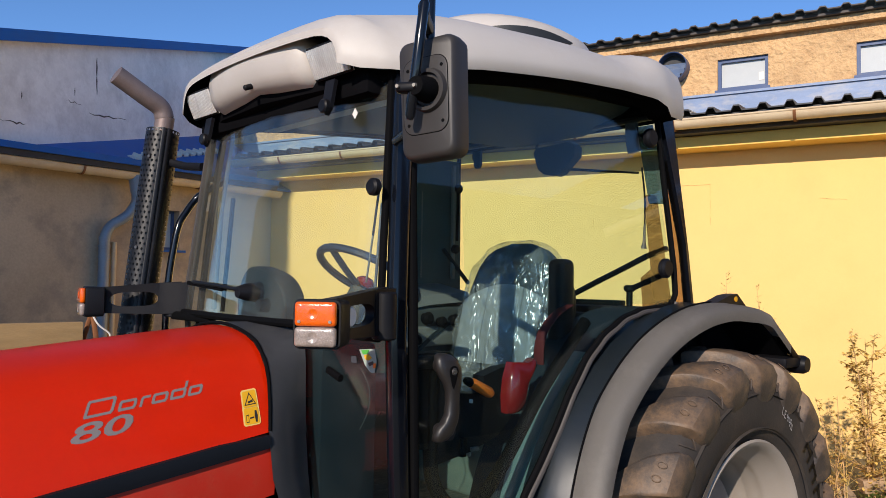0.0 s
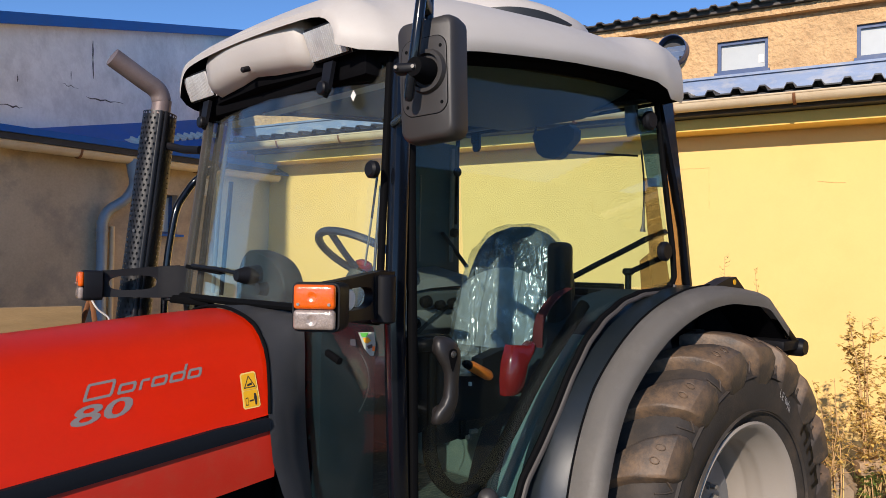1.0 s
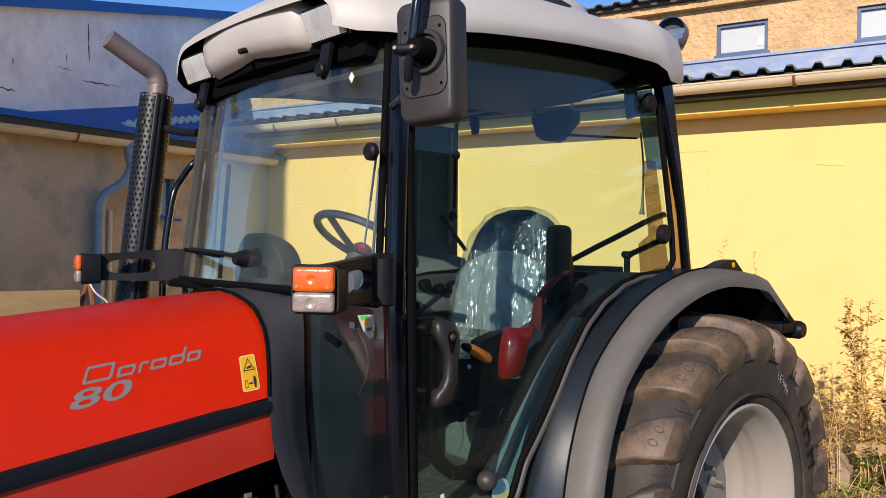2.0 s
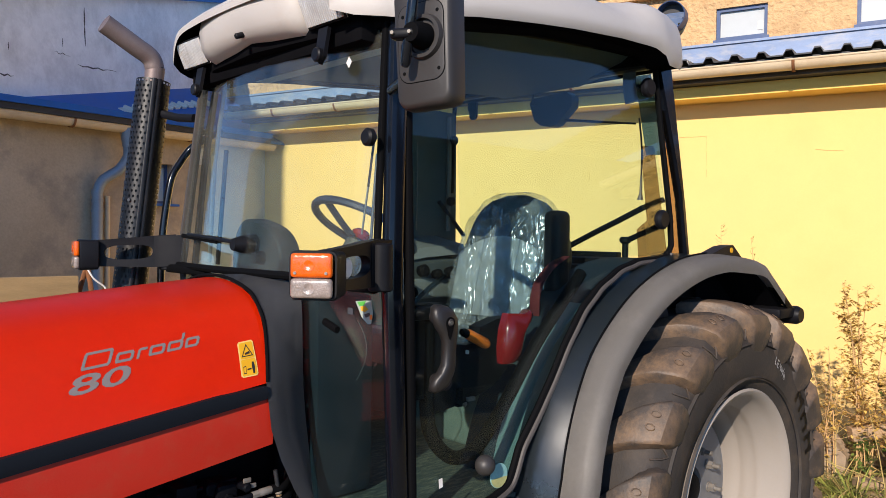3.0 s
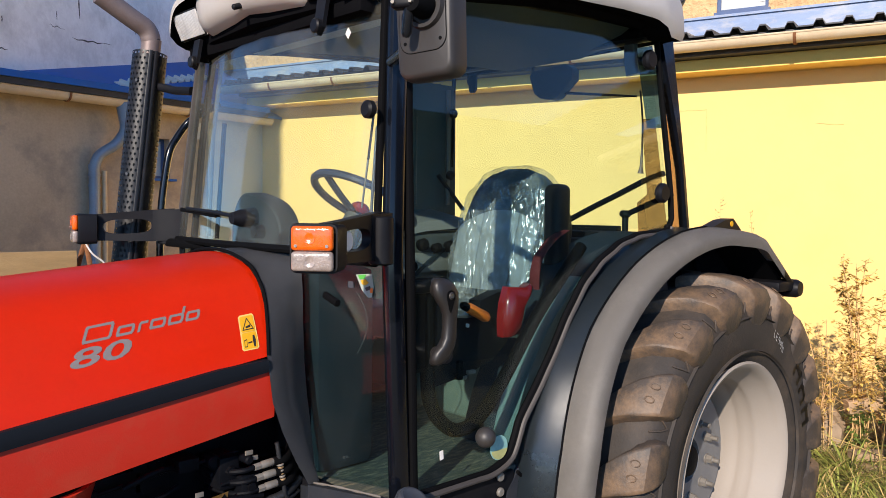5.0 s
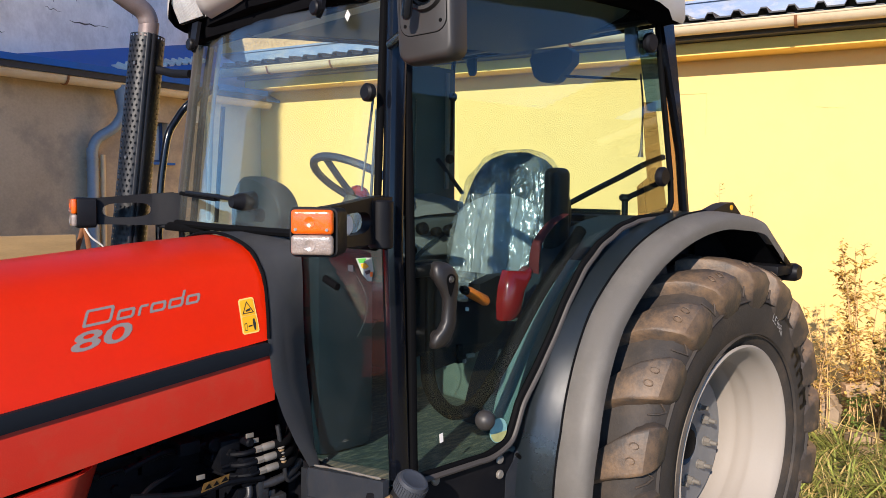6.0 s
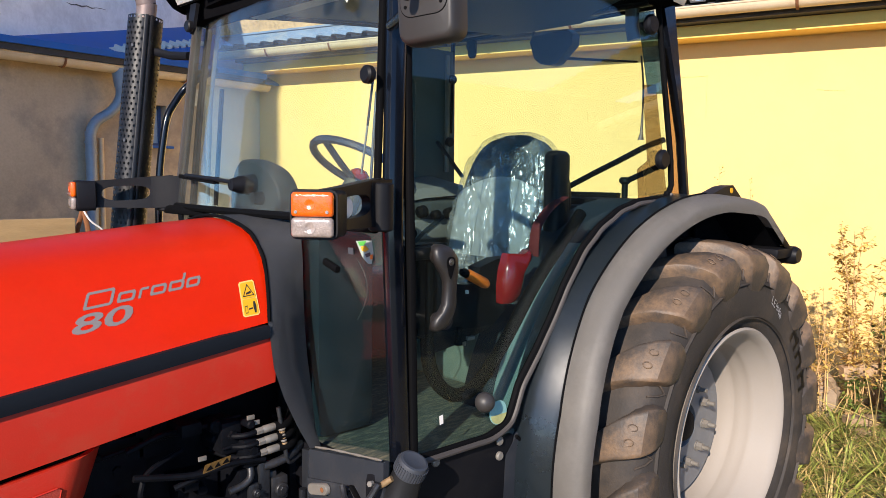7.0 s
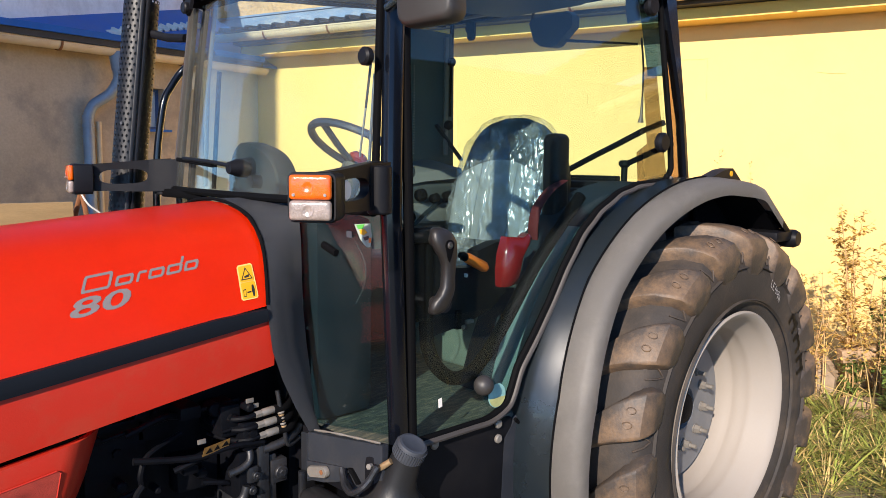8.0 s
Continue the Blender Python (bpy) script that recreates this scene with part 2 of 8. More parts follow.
SHELL = mat("mirror_shell_plastic", (0.034, 0.030, 0.028), 0.5, var=0.1, scale=10, bump=0.04, bump_scale=500)
SILL = mat("sill_panel_paint", (0.026, 0.029, 0.036), 0.40, spec=0.35, var=0.2, scale=6, dirt=(0.075, 0.066, 0.058), dirt_amount=0.35, dirt_scale=9)
TANK = mat("tank_plastic", (0.013, 0.013, 0.014), 0.42, spec=0.3, var=0.2, scale=7, bump=0.1, bump_scale=200, dirt=(0.045, 0.038, 0.032), dirt_amount=0.4, dirt_scale=8)
CASTING = mat("dusty_black_casting", (0.014, 0.015, 0.018), 0.42, spec=0.5, var=0.35, scale=14, bump=0.3, bump_scale=90, dirt=(0.055, 0.046, 0.040), dirt_amount=0.4, dirt_scale=14)
TEAL_PANEL = mat("teal_cab_panel", (0.125, 0.150, 0.120), 0.6, var=0.2, scale=8, dirt=(0.22, 0.22, 0.16), dirt_amount=0.4, dirt_scale=9)
MESH_RED = mat("perforated_red_patch", (0.30, 0.030, 0.016), 0.6, var=0.4, scale=30, bump=0.3, bump_scale=500, dirt=(0.18, 0.09, 0.05), dirt_amount=0.6, dirt_scale=8)
BELT = mat("dark_red_webbing", (0.11, 0.012, 0.013), 0.7, var=0.2, scale=20, bump=0.3, bump_scale=300)
DULL_LABEL = mat("dull_yellow_label", (0.11, 0.058, 0.012), 0.5, var=0.5, scale=60)
BRASS = mat("dull_brass", (0.38, 0.25, 0.13), 0.4, metal=0.5, var=0.25, scale=30)
STICKER = mat("pale_yellow_border", (0.74, 0.50, 0.14), 0.42, var=0.06, scale=20)
HANDLE = mat("worn_handle_plastic", (0.018, 0.0155, 0.0145), 0.42, var=0.15, scale=14, bump=0.1, bump_scale=400)
YELLOW_WALL = mat("yellow_render", (0.84, 0.565, 0.20), 0.85, var=0.05, scale=1.6, bump=0.12, bump_scale=70, dirt=(0.70, 0.46, 0.14), dirt_amount=0.3, dirt_scale=0.9)
YELLOW_TRIM = mat("yellow_trim_paint", (0.84, 0.54, 0.13), 0.75, var=0.06, scale=2, bump=0.15, bump_scale=60)
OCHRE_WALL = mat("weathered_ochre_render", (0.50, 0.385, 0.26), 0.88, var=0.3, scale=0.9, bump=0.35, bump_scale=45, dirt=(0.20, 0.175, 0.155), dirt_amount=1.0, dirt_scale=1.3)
PALE_WALL = mat("pale_grey_render", (0.62, 0.60, 0.53), 0.88, var=0.12, scale=1.5, bump=0.3, bump_scale=45, dirt=(0.40, 0.38, 0.33), dirt_amount=0.5, dirt_scale=1.6)
STUCCO = mat("rough_stucco", (0.64, 0.405, 0.20), 0.9, var=0.22, scale=3.0, bump=1.0, bump_depth=0.04, bump_scale=20, dirt=(0.42, 0.23, 0.10), dirt_amount=0.5, dirt_scale=9)
WHITE_WALL = mat("weathered_white_wall", (0.90, 0.88, 0.85), 0.88, var=0.16, scale=2.4, bump=0.5, bump_scale=30, dirt=(0.52, 0.49, 0.46), dirt_amount=0.55, dirt_scale=2.6)
CRACK = mat("dark_cracks", (0.10, 0.085, 0.08), 0.9, var=0.4, scale=20)
YELLOW_CRACK = mat("brown_cracks", (0.68, 0.47, 0.17), 0.9, var=0.4, scale=20)
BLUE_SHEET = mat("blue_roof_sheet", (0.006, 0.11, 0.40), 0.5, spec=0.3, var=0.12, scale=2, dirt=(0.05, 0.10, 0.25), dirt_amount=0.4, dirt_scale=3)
BLUE_FLASH = mat("faded_blue_flashing", (0.20, 0.27, 0.42), 0.45, var=0.25, scale=3, dirt=(0.55, 0.50, 0.42), dirt_amount=0.6, dirt_scale=3.5, stretch=(1, 1, 3))
BLUE_FRAME = mat("blue_frame_paint", (0.045, 0.085, 0.20), 0.5, var=0.15, scale=8, dirt=(0.2, 0.2, 0.22), dirt_amount=0.35, dirt_scale=12)
BLACK_SHEET = mat("black_roof_sheet", (0.020, 0.020, 0.023), 0.5, var=0.2, scale=4, dirt=(0.07, 0.065, 0.06), dirt_amount=0.4, dirt_scale=5)
BROWN_SHEET = mat("brown_roof_sheet", (0.055, 0.047, 0.043), 0.6, var=0.2, scale=4, dirt=(0.12, 0.10, 0.085), dirt_amount=0.5, dirt_scale=6)
GUTTER = mat("cream_gutter_paint", (0.66, 0.52, 0.34), 0.45, var=0.12, scale=3, dirt=(0.45, 0.27, 0.13), dirt_amount=0.45, dirt_scale=4)
RUST = mat("rust", (0.20, 0.075, 0.025), 0.85, var=0.4, scale=20, bump=0.3)
ZINC = mat("zinc_pipe", (0.25, 0.29, 0.34), 0.5, metal=0.2, var=0.22, scale=6, dirt=(0.32, 0.33, 0.33), dirt_amount=0.5, dirt_scale=5)
BOARD = mat("ochre_board", (0.42, 0.27, 0.12), 0.8, var=0.2, scale=3, bump=0.3, bump_scale=40, stretch=(1, 6, 6))
WOOD = mat("old_wood", (0.36, 0.24, 0.14), 0.85, var=0.35, scale=4, bump=0.5, bump_scale=40, stretch=(1, 8, 8), per_piece=0.2)
# teal-dark tone chosen for what the door glass mirrors
REFLECTED_DARK = mat("dark_reflected_boards", (0.030, 0.044, 0.050), 0.9, spec=0.2, var=0.35, scale=2, bump=0.3, bump_scale=20, stretch=(1, 1, 0.1))
STONE = mat("broken_concrete", (0.34, 0.25, 0.165), 0.9, var=0.3, scale=5, bump=0.6, bump_scale=40, per_piece=0.15)
GROUND = mat("dry_ground", (0.19, 0.155, 0.085), 0.95, var=0.4, scale=2.5, bump=0.8, bump_scale=30, dirt=(0.10, 0.12, 0.035), dirt_amount=0.8, dirt_scale=1.6)
GRASS = mat("grass_blades", (0.25, 0.27, 0.05), 0.6, var=0.3, scale=3, per_island=0.55)
DRY_GRASS = mat("dry_grass_blades", (0.52, 0.37, 0.13), 0.7, var=0.3, scale=3, per_island=0.4)
WEED_LEAF = mat("dry_weed_leaves", (0.56, 0.36, 0.085), 0.7, var=0.3, scale=3, per_island=0.45)
WEED_STEM = mat("dry_weed_stems", (0.58, 0.36, 0.16), 0.8, var=0.25, scale=8)
SHRUB_LEAF = mat("shrub_leaves", (0.13, 0.18, 0.035), 0.55, var=0.3, scale=3, per_island=0.6)


def film_mat():
    """Crumpled clear film: mostly see-through, a little milky, with glints on long creases."""
    m = bpy.data.materials.new("clear_plastic_film")
    m.use_nodes = True
    n, l = m.node_tree.nodes, m.node_tree.links
    n.remove(n["Principled BSDF"])
    clear = n.new("ShaderNodeBsdfTransparent")
    clear.inputs["Color"].default_value = (0.95, 0.97, 0.98, 1)
    shine = n.new("ShaderNodeBsdfGlossy")
    shine.inputs["Roughness"].default_value = 0.27
    shine.inputs["Color"].default_value = (0.95, 0.97, 1.0, 1)
    milk = n.new("ShaderNodeBsdfDiffuse")
    milk.inputs["Color"].default_value = (0.75, 0.79, 0.80, 1)
    co = n.new("ShaderNodeTexCoord")
    height = None
    for turn, stretch, scale, weight in ((0.95, (1.0, 1.6, 0.7), 6.0, 0.8), (-0.85, (1.0, 2.0, 0.7), 10.0, 0.45)):
        mp = n.new("ShaderNodeMapping")
        mp.inputs["Rotation"].default_value, mp.inputs["Scale"].default_value = (turn, 0.0, 0.0), stretch
        l.new(co.outputs["Object"], mp.inputs["Vector"])
        ns = n.new("ShaderNodeTexNoise")
        ns.inputs["Scale"].default_value, ns.inputs["Detail"].default_value, ns.inputs["Distortion"].default_value = scale, 1.0, 1.2
        l.new(mp.outputs["Vector"], ns.inputs["Vector"])
        half = n.new("ShaderNodeMath")
        half.operation = "SUBTRACT"
        half.inputs[1].default_value = 0.5
        l.new(ns.outputs["Fac"], half.inputs[0])
        ridge = n.new("ShaderNodeMath")
        ridge.operation = "ABSOLUTE"
        l.new(half.outputs[0], ridge.inputs[0])
        step = n.new("ShaderNodeMath")
        step.operation, step.inputs[1].default_value = "MULTIPLY_ADD", weight
        l.new(ridge.outputs[0], step.inputs[0])
        if height is not None:
            l.new(height, step.inputs[2])
        else:
            step.inputs[2].default_value = 0.0
        height = step.outputs[0]
    crease = n.new("ShaderNodeBump")
    crease.inputs["Strength"].default_value, crease.inputs["Distance"].default_value = 1.0, 0.06
    l.new(height, crease.inputs["Height"])
    l.new(crease.outputs["Normal"], shine.inputs["Normal"])
    l.new(crease.outputs["Normal"], milk.inputs["Normal"])
    one, two = n.new("ShaderNodeMixShader"), n.new("ShaderNodeMixShader")
    two.inputs[0].default_value = 0.15
    patch = n.new("ShaderNodeTexNoise")
    patch.inputs["Scale"].default_value, patch.inputs["Detail"].default_value, patch.inputs["Distortion"].default_value = 7.0, 5.0, 1.5
    l.new(co.outputs["Object"], patch.inputs["Vector"])
    spread = n.new("ShaderNodeMapRange")
    spread.inputs["From Min"].default_value, spread.inputs["From Max"].default_value = 0.42, 0.68
    spread.inputs["To Min"].default_value, spread.inputs["To Max"].default_value = 0.04, 0.26
    l.new(patch.outputs["Fac"], spread.inputs["Value"])
    l.new(spread.outputs["Result"], one.inputs[0])
    l.new(clear.outputs[0], one.inputs[1])
    l.new(milk.outputs[0], one.inputs[2])
    l.new(one.outputs[0], two.inputs[1])
    l.new(shine.outputs[0], two.inputs[2])
    l.new(two.outputs[0], n["Material Output"].inputs["Surface"])
    return m


FILM = film_mat()

# ---- mesh tools ----
def part(name, bm, material, parent=None, label="", smooth=38, at=None):
    """Link a bmesh as one mesh object, under a thing or a part."""
    bmesh.ops.recalc_face_normals(bm, faces=bm.faces)
    me = bpy.data.meshes.new(name)
    bm.to_mesh(me)
    bm.free()
    for m in (material if isinstance(material, (list, tuple)) else [material]):
        me.materials.append(m)
    if smooth:
        me.shade_smooth()
        me.set_sharp_from_angle(angle=radians(smooth))
    ob = new(name, me)
    if at is not None:
        ob.location = at
    if parent is not None:
        if parent.parent is not None and parent.parent.parent is not None:
            parent = parent.parent      # no level below the sub-parts
        ob.parent = parent
    if label:
        tagged(ob, label)
    return ob


def thing(name, label, category, at=(0, 0, 0), turn=0.0, group="", kind=""):
    ob = new(name)
    ob.empty_display_size = 0.1
    ob.matrix_basis = pose(*at, 0, 0, turn)
    return tagged(ob, label, category, group, kind)


def V(*a):
    return Vector(a)


def box(bm, lo, hi, bevel=0.0, m=None, seg=2):
    lo, hi = Vector(lo), Vector(hi)
    r = bmesh.ops.create_cube(bm, size=1.0, matrix=Matrix.Translation((lo + hi) / 2) @ Matrix.Diagonal((*(hi - lo), 1)))
    vs = r["verts"]
    if bevel:
        es = {e for v in vs for e in v.link_edges}
        r = bmesh.ops.bevel(bm, geom=list(es), offset=bevel, segments=seg, affect="EDGES", profile=0.6)
        vs = list({v for f in r["faces"] for v in f.verts} | {v for v in vs if v.is_valid})
    if m is not None:
        bmesh.ops.transform(bm, matrix=m, verts=vs)
    return vs


def frames_along(pts, up=None):
    """Parallel frames along a line of points."""
    pts = [Vector(p) for p in pts]
    out, ref = [], None
    for i, p in enumerate(pts):
        a, b = pts[max(0, i - 1)], pts[min(len(pts) - 1, i + 1)]
        d = (b - a).normalized()
        if up is not None:
            ref = Vector(up)
        elif ref is None:
            ref = Vector((0, 0, 1)) if abs(d.z) < 0.9 else Vector((1, 0, 0))
        side = d.cross(ref)
        if side.length < 1e-6:
            side = d.orthogonal()
        side.normalize()
        top = side.cross(d).normalized()
        ref = top
        out.append((p, side, top))
    return out


def loft(bm, rings, cap=True, closed=True):
    vs = [[bm.verts.new(p) for p in ring] for ring in rings]
    n = len(vs[0])
    for a, b in zip(vs, vs[1:]):
        for i in range(n if closed else n - 1):
            j = (i + 1) % n
            try:
                bm.faces.new((a[i], a[j], b[j], b[i]))
            except ValueError:
                pass
    if cap and closed:
        bm.faces.new(list(reversed(vs[0])))
        bm.faces.new(vs[-1])
    return vs


def tube(bm, pts, r, n=10, cap=True, up=None):
    """A round tube; r is a number or one per point."""
    rs = r if isinstance(r, (list, tuple)) else [r] * len(pts)
    rings = []
    for (p, s, t), q in zip(frames_along(pts, up), rs):
        rings.append([p + (s * math.cos(a) + t * math.sin(a)) * q for a in (2 * math.pi * k / n for k in range(n))])
    return loft(bm, rings, cap)


def beam(bm, pts, w, d, up=None, corner=0.35, n=3):
    """A bar with rounded corners, w wide along the side and d along the top of its frames."""
    prof = []
    c = corner * min(w, d)
    for sx, sy, a0 in ((1, 1, 0), (-1, 1, 90), (-1, -1, 180), (1, -1, 270)):
        for k in range(n):
            a = radians(a0 + 90 * k / (n - 1))
            prof.append((sx * (w / 2 - c) + c * math.cos(a), sy * (d / 2 - c) + c * math.sin(a)))
    rings = [[p + s * x + t * y for x, y in prof] for p, s, t in frames_along(pts, up)]
    return loft(bm, rings)


def smooth_line(pts, steps=6):
    """A Catmull-Rom line through the points."""
    pts = [Vector(p) for p in pts]
    out = []
    for i in range(len(pts) - 1):
        p0, p1, p2, p3 = pts[max(0, i - 1)], pts[i], pts[i + 1], pts[min(len(pts) - 1, i + 2)]
        for k in range(steps):
            t = k / steps
            out.append(0.5 * ((2 * p1) + (p2 - p0) * t + (2 * p0 - 5 * p1 + 4 * p2 - p3) * t * t + (3 * p1 - p0 - 3 * p2 + p3) * t ** 3))
    out.append(pts[-1])
    return out


def plate(bm, poly, thick, normal=None):
    """A flat polygon given a thickness, half to each side."""
    poly = [Vector(p) for p in poly]
    if normal is None:
        normal = Vector((0, 0, 0))
        for a, b in zip(poly, poly[1:] + poly[:1]):
            normal += a.cross(b)
    normal = Vector(normal).normalized() * thick / 2
    a = [bm.verts.new(p - normal) for p in poly]
    b = [bm.verts.new(p + normal) for p in poly]
    n = len(poly)
    bm.faces.new(list(reversed(a)))
    bm.faces.new(b)
    for i in range(n):
        bm.faces.new((a[i], a[(i + 1) % n], b[(i + 1) % n], b[i]))


def disc(bm, c, axis, r, thick, n=24, edge=0.0):
    c, axis = Vector(c), Vector(axis).normalized()
    e = min(edge, thick / 2, r / 2)
    if e > 0:
        pts = [c - axis * thick / 2, c - axis * (thick / 2 - e), c + axis * (thick / 2 - e), c + axis * thick / 2]
        tube_pts(bm, pts, [r - e, r, r, r - e], axis, n)
    else:
        tube_pts(bm, [c - axis * thick / 2, c + axis * thick / 2], [r, r], axis, n)


def tube_pts(bm, pts, rs, axis, n=24):
    """Rings about one straight axis."""
    axis = Vector(axis).normalized()
    s = axis.orthogonal().normalized()
    t = axis.cross(s)
    return loft(bm, [[Vector(p) + (s * math.cos(a) + t * math.sin(a)) * r for a in (2 * math.pi * k / n for k in range(n))] for p, r in zip(pts, rs)])


def sheet(bm, rows, thick=0.0, offset=None):
    """A grid of points as a skin; with thick it is closed as a solid, thickened along offset."""
    n = len(rows[0])
    top = [[bm.verts.new(p) for p in row] for row in rows]
    for a, b in zip(top, top[1:]):
        for i in range(n - 1):
            bm.faces.new((a[i], a[i + 1], b[i + 1], b[i]))
    if thick:
        off = Vector(offset) * thick
        low = [[bm.verts.new(Vector(p) + off) for p in row] for row in rows]
        for a, b in zip(low, low[1:]):
            for i in range(n - 1):
                bm.faces.new((a[i], b[i], b[i + 1], a[i + 1]))
        rim = lambda g: g[0] + [r[-1] for r in g[1:]] + list(reversed(g[-1][:-1])) + [r[0] for r in reversed(g[1:-1])]
        a, b = rim(top), rim(low)
        for i in range(len(a)):
            j = (i + 1) % len(a)
            bm.faces.new((a[i], b[i], b[j], a[j]))


def lerp(table, x):
    """Piecewise-linear look-up in pairs sorted by their first number."""
    if x <= table[0][0]:
        return table[0][1]
    for (a, fa), (b, fb) in zip(table, table[1:]):
        if x <= b:
            return fa + (fb - fa) * (x - a) / (b - a)
    return table[-1][1]


def mirrored(ob, name, parent):
    """The same part on the other side of the tractor's middle."""
    me = ob.data.copy()
    me.transform(Matrix.Diagonal((1, -1, 1, 1)))
    me.flip_normals()
    o = new(name, me)
    o.parent = parent
    for key in ("label",):
        if key in ob:
            o[key] = ob[key]
    return o

# ---- ground and buildings ----
def ground_height(x, y):
    """Nearly level yard with a low bank of earth along the yellow wall."""
    s = (x - 3.2) * 0.96 + (y - 2.1) * 0.282
    bank = 0.0
    if -0.1 < x < 12:
        bank = 0.22 * max(0.0, min(1.0, (s + 0.95) / 0.9))
    return bank + 0.03 * noise.noise((x * 0.9, y * 0.9, 0.0)) + 0.012 * noise.noise((x * 5, y * 5, 3.0))


def build_ground():
    bm = bmesh.new()
    def axis(lo, hi, step):
        a = [-600, -250, -100, -40, -18]
        k = lo
        while k <= hi:
            a.append(k)
            k += step
        return a + [18, 40, 100, 250, 600]
    xs, ys = axis(-8, 9, 0.17), axis(-8, 9, 0.17)
    sheet(bm, [[(x, y, ground_height(x, y) if abs(x) < 9.5 and abs(y) < 9.5 else 0.0) for x in xs] for y in ys])
    return tagged(part("ground", bm, GROUND, smooth=60), "dry earth yard with sparse grass and straw", "ground", kind="structure")


build_ground()

# The yellow building: its eaves run along d, and n points away from the yard.
WD, WN = Vector((0.282, -0.959, 0)), Vector((0.959, 0.282, 0))
G0 = Vector((1.96, 6.58, 0))


def wp(s, off, z):
    """s metres along the eaves from the corner side, off behind the gutter's front line, z up."""
    return G0 + WD * s + WN * off + Vector((0, 0, z))


def wbox(bm, s0, s1, o0, o1, z0, z1):
    lo = [wp(s0, o0, z0), wp(s1, o0, z0), wp(s1, o1, z0), wp(s0, o1, z0)]
    hi = [wp(s0, o0, z1), wp(s1, o0, z1), wp(s1, o1, z1), wp(s0, o1, z1)]
    a, b = [bm.verts.new(p) for p in lo], [bm.verts.new(p) for p in hi]
    bm.faces.new(list(reversed(a)))
    bm.faces.new(b)
    for i in range(4):
        j = (i + 1) % 4
        bm.faces.new((a[i], a[j], b[j], b[i]))


LD, LN = Vector((0.979, 0.204, 0)), Vector((-0.204, 0.979, 0))
L0 = Vector((-0.9, 5.76, 0))


def lp(s, off, z):
    return L0 + LD * s + LN * off + Vector((0, 0, z))


def lbox(bm, s0, s1, o0, o1, z0, z1):
    lo = [lp(s0, o0, z0), lp(s1, o0, z0), lp(s1, o1, z0), lp(s0, o1, z0)]
    hi = [lp(s0, o0, z1), lp(s1, o0, z1), lp(s1, o1, z1), lp(s0, o1, z1)]
    a, b = [bm.verts.new(p) for p in lo], [bm.verts.new(p) for p in hi]
    bm.faces.new(list(reversed(a)))
    bm.faces.new(b)
    for i in range(4):
        j = (i + 1) % 4
        bm.faces.new((a[i], a[j], b[j], b[i]))


def pierced(at, s_cuts, z_cuts, holes, front, depth):
    """One wall with openings: cells of a grid but for the holes, given the wall's thickness."""
    bm = bmesh.new()
    grid = [[bm.verts.new(at(s, front, z)) for s in s_cuts] for z in z_cuts]
    faces = []
    for j in range(len(z_cuts) - 1):
        for i in range(len(s_cuts) - 1):
            if (i, j) not in holes:
                faces.append(bm.faces.new((grid[j][i], grid[j][i + 1], grid[j + 1][i + 1], grid[j + 1][i])))
    back = bmesh.ops.extrude_face_region(bm, geom=faces)
    step = at(0, depth, 0) - at(0, 0, 0)
    for v in back["geom"]:
        if isinstance(v, bmesh.types.BMVert):
            v.co += step
    return bm


def half_round(bm, p0, p1, out, r, n=12, thick=0.008):
    """A half-round gutter trough between two points, open at the top."""
    rows = []
    for p in (Vector(p0), Vector(p1)):
        ring = [p + Vector(out) * (r * math.cos(a)) + Vector((0, 0, -r * math.sin(a))) for a in (math.pi * k / n for k in range(n + 1))]
        inner = [p + Vector(out) * ((r - thick) * math.cos(a)) + Vector((0, 0, -(r - thick) * math.sin(a))) for a in (math.pi * k / n for k in range(n, -1, -1))]
        rows.append(ring + inner)
    loft(bm, rows)


def ribbed(bm, at, length, start, depth, z0, rise, pitch, rib, base, shoulder, top, thick=0.012):
    """A ribbed metal roof: trapezoid ribs that run up the slope. at(s, off, z) places it."""
    prof, s = [], start
    while s < start + length:
        prof += [(s, 0), (s + base, 0), (s + base + shoulder, rib), (s + base + shoulder + top, rib), (s + base + 2 * shoulder + top, 0)]
        s += pitch
    rows = []
    for o, z in ((depth[0], z0), (depth[1], z0 + rise)):
        rows.append([at(a, o, z + b) for a, b in prof])
    sheet(bm, rows, thick, (0, 0, -1))


